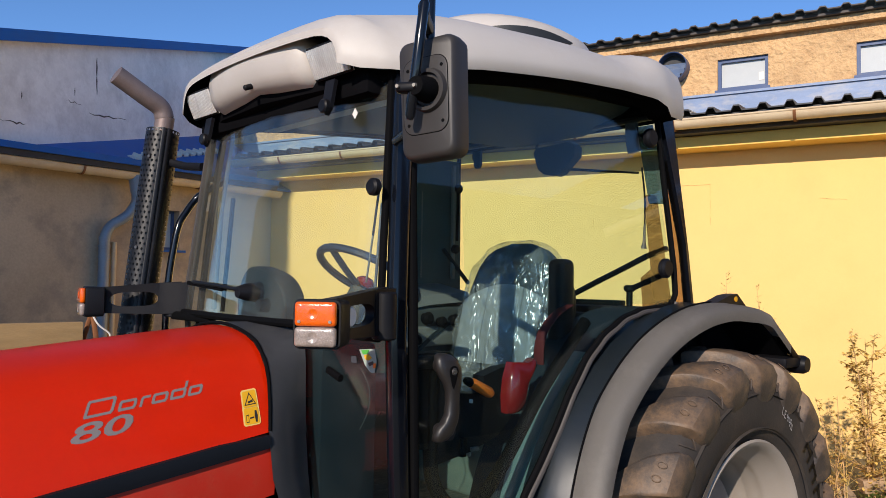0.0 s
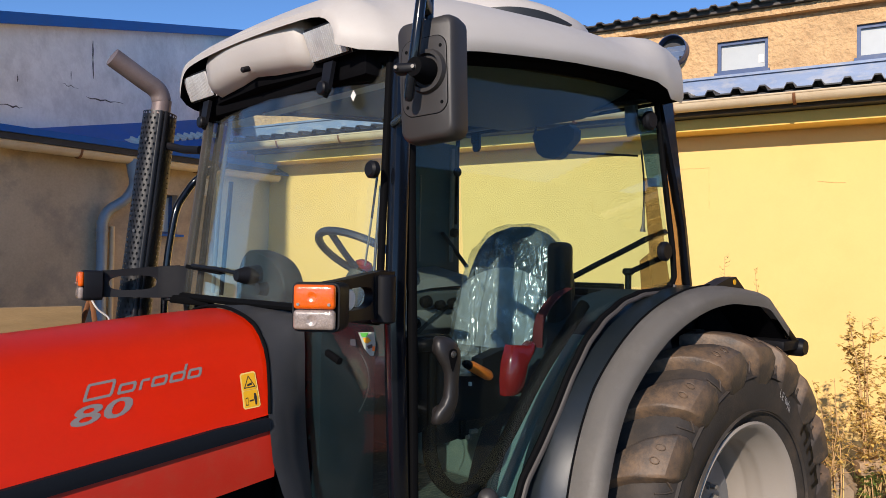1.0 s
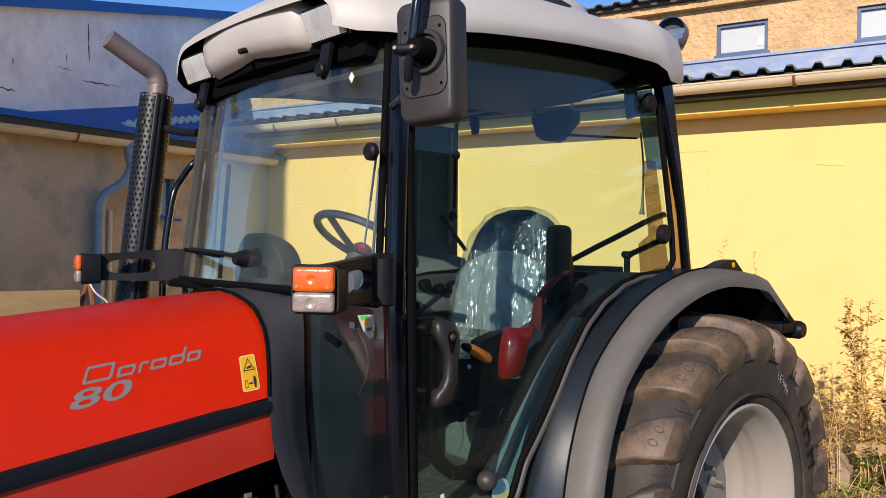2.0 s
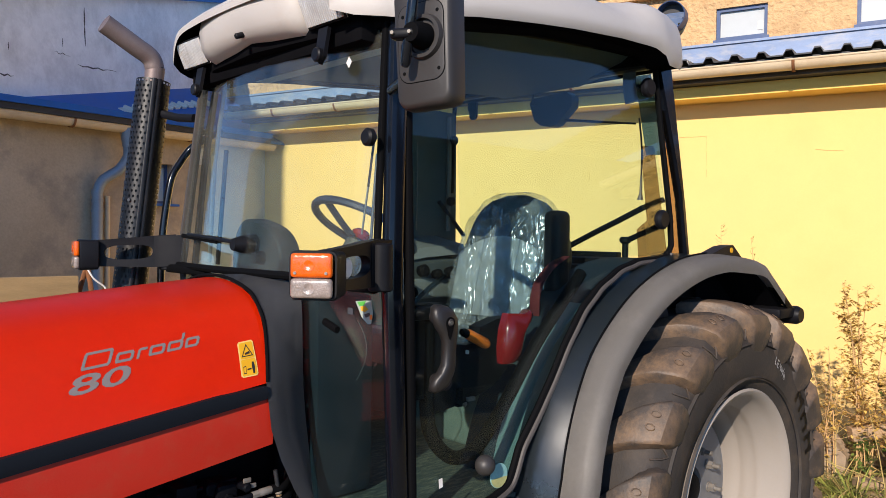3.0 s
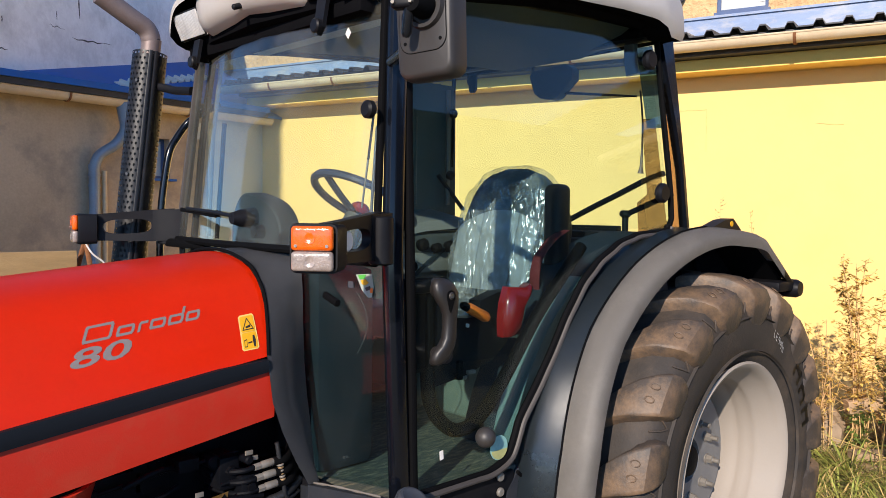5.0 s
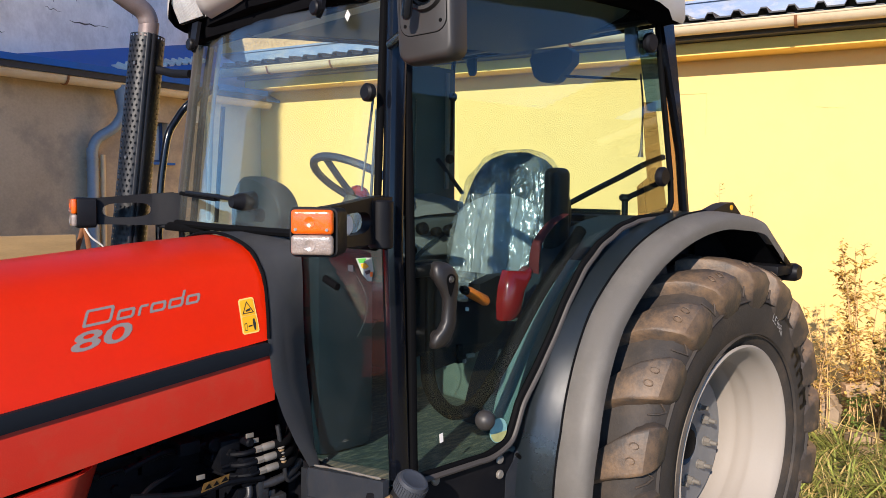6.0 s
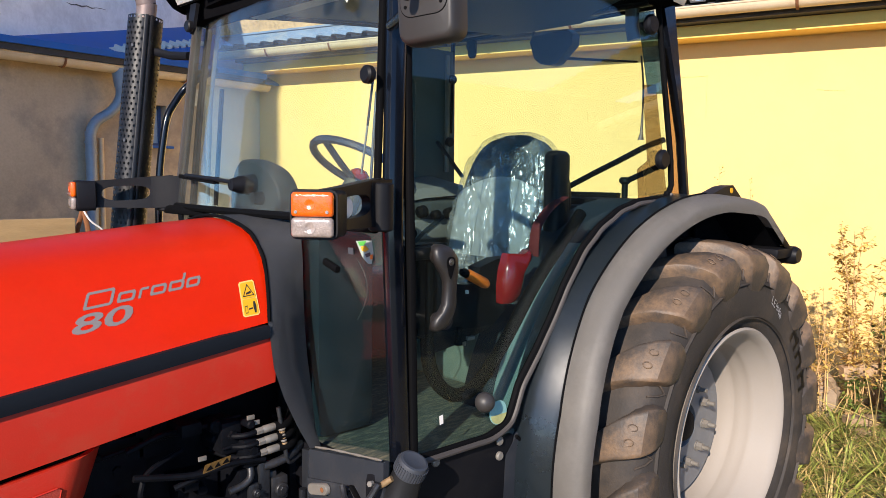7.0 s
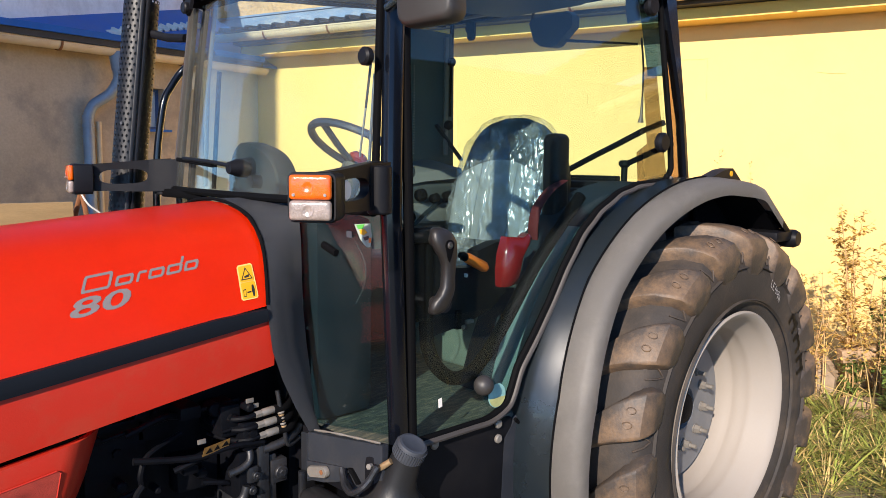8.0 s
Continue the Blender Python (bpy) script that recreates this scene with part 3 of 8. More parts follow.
def build_yellow_building():
    b = thing("yellow_building", "yellow rendered low building with cream gutter and black ribbed roof", "building", kind="structure")
    bm = bmesh.new()
    wbox(bm, -0.9, 11.5, 0.54, 0.86, -0.3, 3.02)
    part("wall", bm, YELLOW_WALL, b, "sunlit smooth yellow render")
    bm = bmesh.new()
    wbox(bm, 0.0, 11.5, 0.24, 0.538, 2.885, 2.99)
    part("eaves_board", bm, YELLOW_TRIM, b, "yellow painted eaves moulding")
    bm = bmesh.new()
    wbox(bm, 0.0, 11.5, 0.10, 0.54, 2.995, 3.06)
    part("soffit", bm, BROWN_SHEET, b)
    bm = bmesh.new()
    half_round(bm, wp(-0.15, 0.0, 3.085), wp(11.5, 0.0, 3.085), WN, 0.07)
    g = part("gutter", bm, GUTTER, b, "cream painted half-round gutter")
    bm = bmesh.new()
    tube(bm, [wp(-0.15, -0.068, 3.09), wp(11.5, -0.068, 3.09)], 0.010, 8)
    part("bead", bm, GUTTER, g)
    s = 0.65
    while s < 12:
        bm = bmesh.new()
        rows = []
        for ds in (-0.012, 0.012):
            rows.append([wp(s + ds, 0.078 * math.cos(a), 3.085 - 0.078 * math.sin(a)) for a in (math.pi * k / 10 for k in range(11))])
        sheet(bm, rows, 0.006, (0, 0, -1))
        part("gutter_bracket", bm, RUST, g)
        s += 0.98 if s > 5 else 0.93
    bm = bmesh.new()
    ribbed(bm, wp, 11.5, -0.2, (-0.045, 1.75), 3.14, 0.16, 0.21, 0.042, 0.10, 0.022, 0.045)
    part("ribbed_roof", bm, BLACK_SHEET, b, "black trapezoid-ribbed roof sheet", smooth=0)
    bm = bmesh.new()
    wbox(bm, -0.1, 11.5, 0.02, 0.10, 3.03, 3.13)
    part("fascia", bm, BLACK_SHEET, b)
    # hairline cracks, chipped spots and the outline of a patched hatch
    rng = random.Random(23)
    marks = ((2.86, 2.112, 2.92, 2.104, 0.010), (3.04, 2.092, 3.10, 2.088, 0.008), (3.27, 2.122, 3.33, 2.128, 0.014), (3.28, 2.098, 3.35, 2.092, 0.012), (3.31, 2.080, 3.33, 2.072, 0.008),
             (5.22, 2.580, 5.49, 2.588, 0.005), (5.488, 2.585, 5.492, 2.20, 0.005), (4.35, 2.30, 4.36, 2.18, 0.005), (6.4, 2.42, 6.62, 2.40, 0.005))
    for sa, za, sb, zb, wide in marks:
        bm = bmesh.new()
        rows = []
        for i in range(7):
            k = i / 6
            g = wide * (0.35 + 0.65 * rng.random()) / 2
            q, z = sa + (sb - sa) * k, za + (zb - za) * k + 0.004 * rng.uniform(-1, 1)
            rows.append([wp(q - g, 0.536, z), wp(q + g, 0.536, z)] if abs(sb - sa) < abs(zb - za) else [wp(q, 0.536, z - g), wp(q, 0.536, z + g)])
        sheet(bm, rows, 0.003, tuple(WN))
        part("crack", bm, YELLOW_CRACK, b, smooth=0)
    # upper storey
    holes = [(5.335, 5.84), (6.645, 7.16), (7.97, 8.48)]
    z0, z1 = 3.71, 4.045
    edges = [-3.0] + [e for h in holes for e in h] + [11.5]
    bm = pierced(wp, edges, [3.0, z0, z1, 4.35], [(1, 1), (3, 1), (5, 1)], 1.6, 0.35)
    part("upper_wall", bm, STUCCO, b, "rough sandy stucco upper wall", smooth=0)
    for a, c in holes:
        bm = bmesh.new()
        f = 0.035
        wbox(bm, a, c, 1.63, 1.70, z1 - f, z1)
        wbox(bm, a, c, 1.63, 1.70, z0, z0 + f)
        wbox(bm, a, a + f, 1.63, 1.70, z0 + f, z1 - f)
        wbox(bm, c - f, c, 1.63, 1.70, z0 + f, z1 - f)
        w = part("window", bm, BLUE_FRAME, b, "small blue-framed window")
        bm = bmesh.new()
        wbox(bm, a + f, c - f, 1.662, 1.672, z0 + f, z1 - f)
        part("pane", bm, WINDOW, w)
        bm = bmesh.new()
        wbox(bm, c - 0.10, c - 0.05, 1.655, 1.661, z0 + 0.085, z0 + 0.17)
        part("paper_note", bm, WHITE_DECAL, w)
        bm = bmesh.new()
        wbox(bm, a - 0.02, c + 0.02, 1.56, 1.63, z0 - 0.03, z0)
        part("window_sill", bm, BLUE_FRAME, w)
    bm = bmesh.new()
    wbox(bm, -3, 11.5, 1.572, 1.598, 3.36, 3.655)
    wbox(bm, -3, 11.5, 1.55, 1.571, 3.655, 3.68)
    part("flashing", bm, BLUE_FLASH, b, "faded blue sheet flashing with rust")
    bm = bmesh.new()
    wbox(bm, -3, 11.5, 1.50, 1.60, 4.23, 4.305)
    part("cornice", bm, STUCCO, b)
    bm = bmesh.new()
    wbox(bm, -3, 11.5, 1.44, 1.60, 4.308, 4.338)
    part("upper_fascia", bm, BROWN_SHEET, b)
    bm = bmesh.new()
    ribbed(bm, wp, 29, -3, (1.36, 4.2), 4.352, 0.30, 0.205, 0.028, 0.095, 0.022, 0.05)
    part("upper_roof", bm, BROWN_SHEET, b, "dark brown ribbed roof sheet", smooth=0)
    # round louvred vent
    c = wp(4.89, 1.6, 4.0)
    bm = bmesh.new()
    loft(bm, [[c - WN * o + (WD * math.cos(a) + Vector((0, 0, 1)) * math.sin(a)) * r for a in (2 * math.pi * k / 36 for k in range(36))] for o, r in ((-0.02, 0.158), (0.15, 0.158), (0.155, 0.154), (0.15, 0.148), (0.02, 0.146), (-0.02, 0.146), (-0.02, 0.158))], cap=False)
    v = part("round_vent", bm, BLUE_FRAME, b, "round blue louvred vent on the stucco")
    bm = bmesh.new()
    disc(bm, c - WN * 0.03, WN, 0.147, 0.02, 32)
    part("backing", bm, BLACK_SHEET, v)
    for k in range(3):
        bm = bmesh.new()
        z = 3.885 + 0.055 * k
        h = math.sqrt(max(0.0, 0.14 ** 2 - (z - 4.0) ** 2))
        if h > 0.03:
            plate(bm, [wp(4.89 - h, 1.50, z - 0.015), wp(4.89 + h, 1.50, z - 0.015), wp(4.89 + h, 1.47, z + 0.03), wp(4.89 - h, 1.47, z + 0.03)], 0.006)
            part("louvre", bm, BLUE_FLASH, v)
        else:
            bm.free()
    return b


build_yellow_building()


def build_ochre_building():
    b = thing("ochre_building", "weathered shaded ochre low building with gutter and zinc downpipe", "building", kind="structure")
    w0, w1, h0, h1 = 1.87, 2.13, 1.95, 2.40
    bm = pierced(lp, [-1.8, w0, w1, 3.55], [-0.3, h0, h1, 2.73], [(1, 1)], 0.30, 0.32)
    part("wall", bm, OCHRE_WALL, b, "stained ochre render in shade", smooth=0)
    bm = bmesh.new()
    for a, c, d, e in ((w0, w1, h0, h0 + 0.03), (w0, w1, h1 - 0.03, h1), (w0, w0 + 0.03, h0 + 0.03, h1 - 0.03), (w1 - 0.03, w1, h0 + 0.03, h1 - 0.03)):
        lbox(bm, a, c, 0.40, 0.46, d, e)
    w = part("window", bm, BLUE_FRAME, b, "small shaded window with a blue sill")
    bm = bmesh.new()
    lbox(bm, w0 + 0.03, w1 - 0.03, 0.425, 0.435, h0 + 0.03, h1 - 0.03)
    part("pane", bm, WINDOW, w)
    bm = bmesh.new()
    lbox(bm, w0 - 0.04, w1 + 0.04, 0.22, 0.40, h0 - 0.03, h0 - 0.004)
    part("window_sill", bm, BLUE_SHEET, w)
    bm = bmesh.new()
    lbox(bm, 2.66, 3.55, 0.288, 0.299, -0.2, 2.70)
    part("pale_wall", bm, PALE_WALL, b, "pale grey render beside the corner")
    bm = bmesh.new()
    lbox(bm, 2.475, 2.56, 0.25, 0.299, 2.43, 2.62)
    part("junction_box", bm, WHITE_DECAL, b, "small pale wall box")
    bm = bmesh.new()
    half_round(bm, lp(-1.8, 0.06, 2.735), lp(3.42, 0.06, 2.735), LN, 0.075)
    g = part("gutter", bm, GUTTER, b, "cream half-round gutter")
    for s in (-1.0, 0.80, 2.2):
        bm = bmesh.new()
        sheet(bm, [[lp(s + ds, 0.06 + 0.08 * math.cos(a), 2.735 - 0.08 * math.sin(a)) for a in (math.pi * k / 10 for k in range(11))] for ds in (-0.012, 0.012)], 0.006, (0, 0, -1))
        part("gutter_bracket", bm, RUST, g)
    # zinc downpipe with a swan neck
    bm = bmesh.new()
    line = smooth_line([lp(1.42, 0.06, 2.70), lp(1.42, 0.06, 2.56), lp(1.43, 0.08, 2.42), lp(1.36, 0.13, 2.28), lp(1.22, 0.2, 2.16), lp(1.17, 0.22, 2.02), lp(1.17, 0.22, 1.85), lp(1.17, 0.22, -0.05)], 6)
    tube(bm, line, 0.055, 14)
    d = part("downpipe", bm, ZINC, b, "blue-grey zinc downpipe with swan neck")
    bm = bmesh.new()
    tube_pts(bm, [lp(1.42, 0.06, 2.52), lp(1.42, 0.06, 2.71)], [0.058, 0.09], (0, 0, 1), 16)
    part("outlet", bm, ZINC, d)
    for z in (1.95, 1.84, 0.6):
        bm = bmesh.new()
        disc(bm, lp(1.17, 0.22, z), (0, 0, 1), 0.061, 0.025, 16)
        part("collar", bm, ZINC, d)
    bm = bmesh.new()
    tube(bm, [lp(1.30, 0.25, 2.0), lp(1.30, 0.25, -0.05)], 0.028, 10)
    part("vent_pipe", bm, GUTTER, b, "thin cream pipe beside the downpipe")
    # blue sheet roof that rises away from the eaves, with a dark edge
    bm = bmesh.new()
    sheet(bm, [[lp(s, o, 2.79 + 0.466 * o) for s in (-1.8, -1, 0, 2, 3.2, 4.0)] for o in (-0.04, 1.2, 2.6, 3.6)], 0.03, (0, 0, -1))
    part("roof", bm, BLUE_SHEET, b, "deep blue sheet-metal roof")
    bm = bmesh.new()

    def valley(q, off, z):
        so, oo = 1.27 + 0.897 * q - 0.442 * off, 0.10 + 0.442 * q + 0.897 * off
        return lp(so, oo, 2.79 + 0.466 * oo + z)
    ribbed(bm, valley, 2.0, 0.30, (0.0, 0.13), 0.012, 0.0, 0.17, 0.026, 0.09, 0.016, 0.036)
    part("valley_sheet", bm, PALE_WALL, b, "pale ribbed sheet along the roof valley", smooth=0)
    bm = bmesh.new()
    lbox(bm, -1.8, 3.3, -0.075, -0.042, 2.80, 2.862)
    part("roof_edge", bm, BLUE_SHEET, b)
    bm = bmesh.new()
    lbox(bm, -1.8, 3.3, -0.041, -0.015, 2.74, 2.80)
    part("eaves_board", bm, BLACK_SHEET, b)
    bm = bmesh.new()
    tube(bm, [lp(-1.8, 0.135, 2.738), lp(3.42, 0.135, 2.738)], 0.009, 8)
    part("gutter_lip", bm, GUTTER, g)
    return b


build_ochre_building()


def build_white_building():
    """The tall hall behind: its wall runs up a rake, with a blue verge."""
    b = thing("white_hall", "tall weathered white hall with a blue roof verge", "building", kind="structure")
    d = Vector((3.48, 2.80, 0)).normalized()
    n = Vector((-d.y, d.x, 0))
    p = Vector((-0.871, 5.909, 0))
    s0, s1, face = -0.5, 12.0, -0.058

    def top(s):
        return 3.811 + 0.271 * s

    def hp(s, o, z):
        return p + d * s + n * o + Vector((0, 0, z))

    # it stands on the low building's wall where the two meet
    outline = ((s0, 2.74), (0.9, 2.74), (0.9, 0.0), (s1, 0.0), (s1, top(s1) + 0.03), (s0, top(s0) + 0.03))
    bm = bmesh.new()
    loft(bm, [[hp(s, o, z) for s, z in outline] for o in (face, face + 0.4)])
    w = part("wall", bm, WHITE_WALL, b, "weathered white rendered wall")
    bm = bmesh.new()
    loft(bm, [[hp(s, face + o, top(s) + z) for o, z in ((-0.13, 0.0), (-0.13, 0.112), (0.5, 0.112), (0.5, 0.035))] for s in (s0, s1)])
    part("roof_verge", bm, BLUE_SHEET, b, "blue sheet-metal verge")
    # cracks and run marks in the render
    rng = random.Random(17)
    for sa, za, sb, zb, wide in ((1.357, 4.05, 1.38, 3.64, 0.022), (1.248, 3.407, 1.99, 3.48, 0.014), (-0.09, 3.055, 0.26, 3.084, 0.014), (0.987, 3.627, 0.992, 3.538, 0.012), (0.183, 3.388, 0.187, 3.318, 0.012), (0.86, 3.46, 1.12, 3.475, 0.006), (2.5, 3.9, 2.515, 3.72, 0.012)):
        bm = bmesh.new()
        rows = []
        for i in range(9):
            k = i / 8
            g = wide * (0.3 + rng.random()) * min(1.0, 3 * k + 0.2, 3 * (1 - k) + 0.2) / 2
            s, z = sa + (sb - sa) * k, za + (zb - za) * k
            j = 0.012 * rng.uniform(-1, 1)
            if abs(sb - sa) < abs(zb - za):
                rows.append([hp(s - g + j * 0.3, face - 0.004, z), hp(s + g + j * 0.3, face - 0.004, z)])
            else:
                rows.append([hp(s, face - 0.004, z - g + j), hp(s, face - 0.004, z + g + j)])
        sheet(bm, rows, 0.002, tuple(n))
        part("crack", bm, CRACK, w, smooth=0)
    return b


build_white_building()


def build_unseen_surroundings():
    """Unseen blocks added round the yard: a house shades the ochre wall, two walls fill reflections."""
    b = thing("neighbour_house", "unseen white house with a blue roof, added to shade the ochre wall", "building", kind="structure")
    bm = bmesh.new()
    # sun blocker out of view, sized so its shadow covers the ochre wall
    box(bm, (-15.0, 0.63, -0.2), (-9.0, 4.2, 8.6))
    part("wall", bm, WHITE_WALL, b)
    bm = bmesh.new()
    loft(bm, [[(x, y, 8.6 + z) for y, z in ((0.64, 0), (4.3, 0), (4.3, 0.1), (2.5, 0.9), (0.64, 0.1))] for x in (-15.2, -8.9)])
    part("roof", bm, BLUE_SHEET, b)
    # out of view, added to keep low sky out of the windscreen's reflection
    w = thing("yard_wall", "unseen plain wall added to darken the windscreen's low reflection", "wall", kind="structure")
    bm = bmesh.new()
    box(bm, (-10.6, 6.6, -0.2), (-10.2, 18.0, 5.6))
    part("wall", bm, PALE_WALL, w)
    # out of view, added so the door glass mirrors something dark
    w = thing("board_wall", "unseen dark wall added for the door glass to reflect", "wall", kind="structure")
    bm = bmesh.new()
    box(bm, (0.5, -5.3, -0.2), (16.0, -5.0, 3.6))
    part("wall", bm, REFLECTED_DARK, w)


build_unseen_surroundings()

# ---- the tractor: x runs to its rear, y to its right, the origin lies on the ground below the rear axle ----
tractor = thing("tractor", "red compact farm tractor with light grey cab roof", "tractor")
AXLE = 0.70
R_F = 0.875            # radius of the mudguard's arch
Y_IN, Y_SPLIT, Y_OUT = -0.60, -0.735, -0.885


def y_side(z):
    """The cab's side wall: upright to the belt, leaning in above it."""
    return -0.62 if z < 1.5 else -0.62 + 0.075 * (z - 1.5) / 0.75


def build_hood():
    # half section at the rear end, from the middle down to the side's lower edge
    sec = [(0.0, 1.508), (0.06, 1.506), (0.11, 1.498), (0.16, 1.487), (0.205, 1.470), (0.24, 1.445), (0.268, 1.410), (0.293, 1.37), (0.314, 1.333), (0.333, 1.298), (0.348, 1.268), (0.356, 1.250)]
    rows = []
    for x in (-1.615, -1.63, -1.70, -1.80, -1.95, -2.1, -2.25, -2.4, -2.6, -2.8, -2.95, -3.02, -3.05):
        k = (x + 1.615) / -1.435
        drop = 0.118 * (-1.615 - x)
        nose = 0.0 if x > -2.6 else ((-2.6 - x) / 0.45) ** 2
        wide = 1.0 - 0.10 * k - 0.22 * nose
        half = [(y * wide, z - drop * (0.75 + 0.43 * i / 11) - 0.16 * nose * (z - 1.0) / 0.5) for i, (y, z) in enumerate(sec)]
        back = 0.030 * max(0.0, min(1.0, (x + 1.76) / 0.12))
        half = [(y, z, x + back * max(0.0, min(1.0, (z - 1.25) / 0.14))) for y, z in half]
        rows.append([V(q, -y, z) for y, z, q in reversed(half)] + [V(q, y, z) for y, z, q in half[1:]])
    bm = bmesh.new()
    sheet(bm, rows)
    bmesh.ops.solidify(bm, geom=bm.faces[:], thickness=0.012)
    part("hood", bm, RED, tractor, "glossy orange-red bonnet", smooth=60)
    return rows


HOOD_ROWS = build_hood()


def hood_y(x):
    return -0.356 * (1.0 - 0.10 * (x + 1.615) / -1.435)


def z_stripe(x):
    return 1.245 - 0.139 * (-1.6 - x)


def side_strip(name, x0, x1, top, bottom, out, material, label="", thick=0.02, steps=10):
    for sgn in (1, -1):
        rows = []
        for i in range(steps + 1):
            x = x0 + (x1 - x0) * i / steps
            y = hood_y(x) - out
            rows.append([V(x, sgn * y, top(x)), V(x, sgn * (y - 0.004), (top(x) + bottom(x)) / 2), V(x, sgn * y, bottom(x))])
        bm = bmesh.new()
        sheet(bm, rows, thick, (0, sgn, 0))
        part(name, bm, material, tractor, label if sgn > 0 else "")


side_strip("stripe", -1.622, -2.95, lambda x: z_stripe(x) + 0.010 - 0.012 * max(0.0, (x + 1.68) / 0.082), lambda x: z_stripe(x) - 0.031, 0.015, STRIPE, "dark blue-black plastic side stripe")
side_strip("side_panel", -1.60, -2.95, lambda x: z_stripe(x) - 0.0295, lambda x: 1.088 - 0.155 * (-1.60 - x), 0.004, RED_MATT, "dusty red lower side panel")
for sgn in (1, -1):
    rows = []
    for k in (0, 0.01, 0.025, 0.045, 0.07, 0.1, 0.15, 0.25, 0.4, 0.6, 0.8, 1.0):
        xt = -2.03 - 0.92 * k
        xb = -2.113 - 0.837 * k
        y = hood_y(xt) - 0.004 + 0.055 * max(0.0, 1 - k / 0.08) ** 1.7
        zt = 1.086 - 0.155 * (-1.585 - xt) - 0.012
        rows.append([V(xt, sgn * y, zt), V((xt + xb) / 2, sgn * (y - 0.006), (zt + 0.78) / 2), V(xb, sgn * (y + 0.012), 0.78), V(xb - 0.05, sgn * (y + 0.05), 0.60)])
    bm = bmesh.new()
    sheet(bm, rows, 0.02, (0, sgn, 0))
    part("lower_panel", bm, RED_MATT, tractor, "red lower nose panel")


def build_cowl():
    # dark plastic shroud between bonnet and cab
    sec_f = [(0.0, 1.512), (0.11, 1.503), (0.205, 1.478), (0.25, 1.445), (0.285, 1.40), (0.325, 1.325), (0.358, 1.25), (0.370, 1.13), (0.370, 1.045), (0.366, 0.96), (0.360, 0.882)]
    sec_r = [(0.0, 1.520), (0.15, 1.512), (0.24, 1.496), (0.272, 1.475), (0.280, 1.41), (0.283, 1.32), (0.288, 1.22), (0.303, 1.12), (0.321, 1.04), (0.336, 0.96), (0.348, 0.878)]
    rows = []
    for x, k in ((-1.622 + 0.157 * u, u * u * (1.6 - 0.6 * u)) for u in (j / 16 for j in range(17))):
        half = [(a[0] + (b[0] - a[0]) * k + 0.006, a[1] + (b[1] - a[1]) * k) for a, b in zip(sec_f, sec_r)]
        half = [(y, z, x + 0.030 * (1 - k) * max(0.0, min(1.0, (z - 1.25) / 0.14)) + 0.128 * (1 - k) * max(0.0, (1.18 - z) / 0.30) ** 1.5) for y, z in half]
        rows.append([V(q, -y, z) for y, z, q in reversed(half)] + [V(q, y, z) for y, z, q in half[1:]])
    bm = bmesh.new()
    sheet(bm, rows)
    bmesh.ops.solidify(bm, geom=bm.faces[:], thickness=0.012)
    part("cowl", bm, COWL, tractor, "dark grey plastic cowl behind the bonnet", smooth=50)
    bm = bmesh.new()
    def seam(y, z):
        return V(-1.617 + 0.030 * max(0.0, min(1.0, (z - 1.25) / 0.14)), y * 1.01, z + 0.003)
    tube(bm, smooth_line([seam(-y, z) for y, z in reversed(sec_f[:7])] + [seam(y, z) for y, z in sec_f[1:7]], 4), 0.005, 8)
    part("bonnet_seal", bm, RUBBER, tractor)


build_cowl()

# cab corners, near side (y negative)
A_LOW, A_BELT, A_TOP = V(-1.375, -0.612, 0.84), V(-1.408, -0.612, 1.5), V(-1.345, -0.550, 2.24)
C_BELT, C_TOP = V(-0.035, -0.605, 1.55), V(-0.14, -0.545, 2.30)


def flip(p):
    return V(p.x, -p.y, p.z)


def both(name, make, material, label=""):
    bm = bmesh.new()
    make(bm)
    ob = part(name, bm, material, tractor, label)
    mirrored(ob, name, tractor)
    return ob


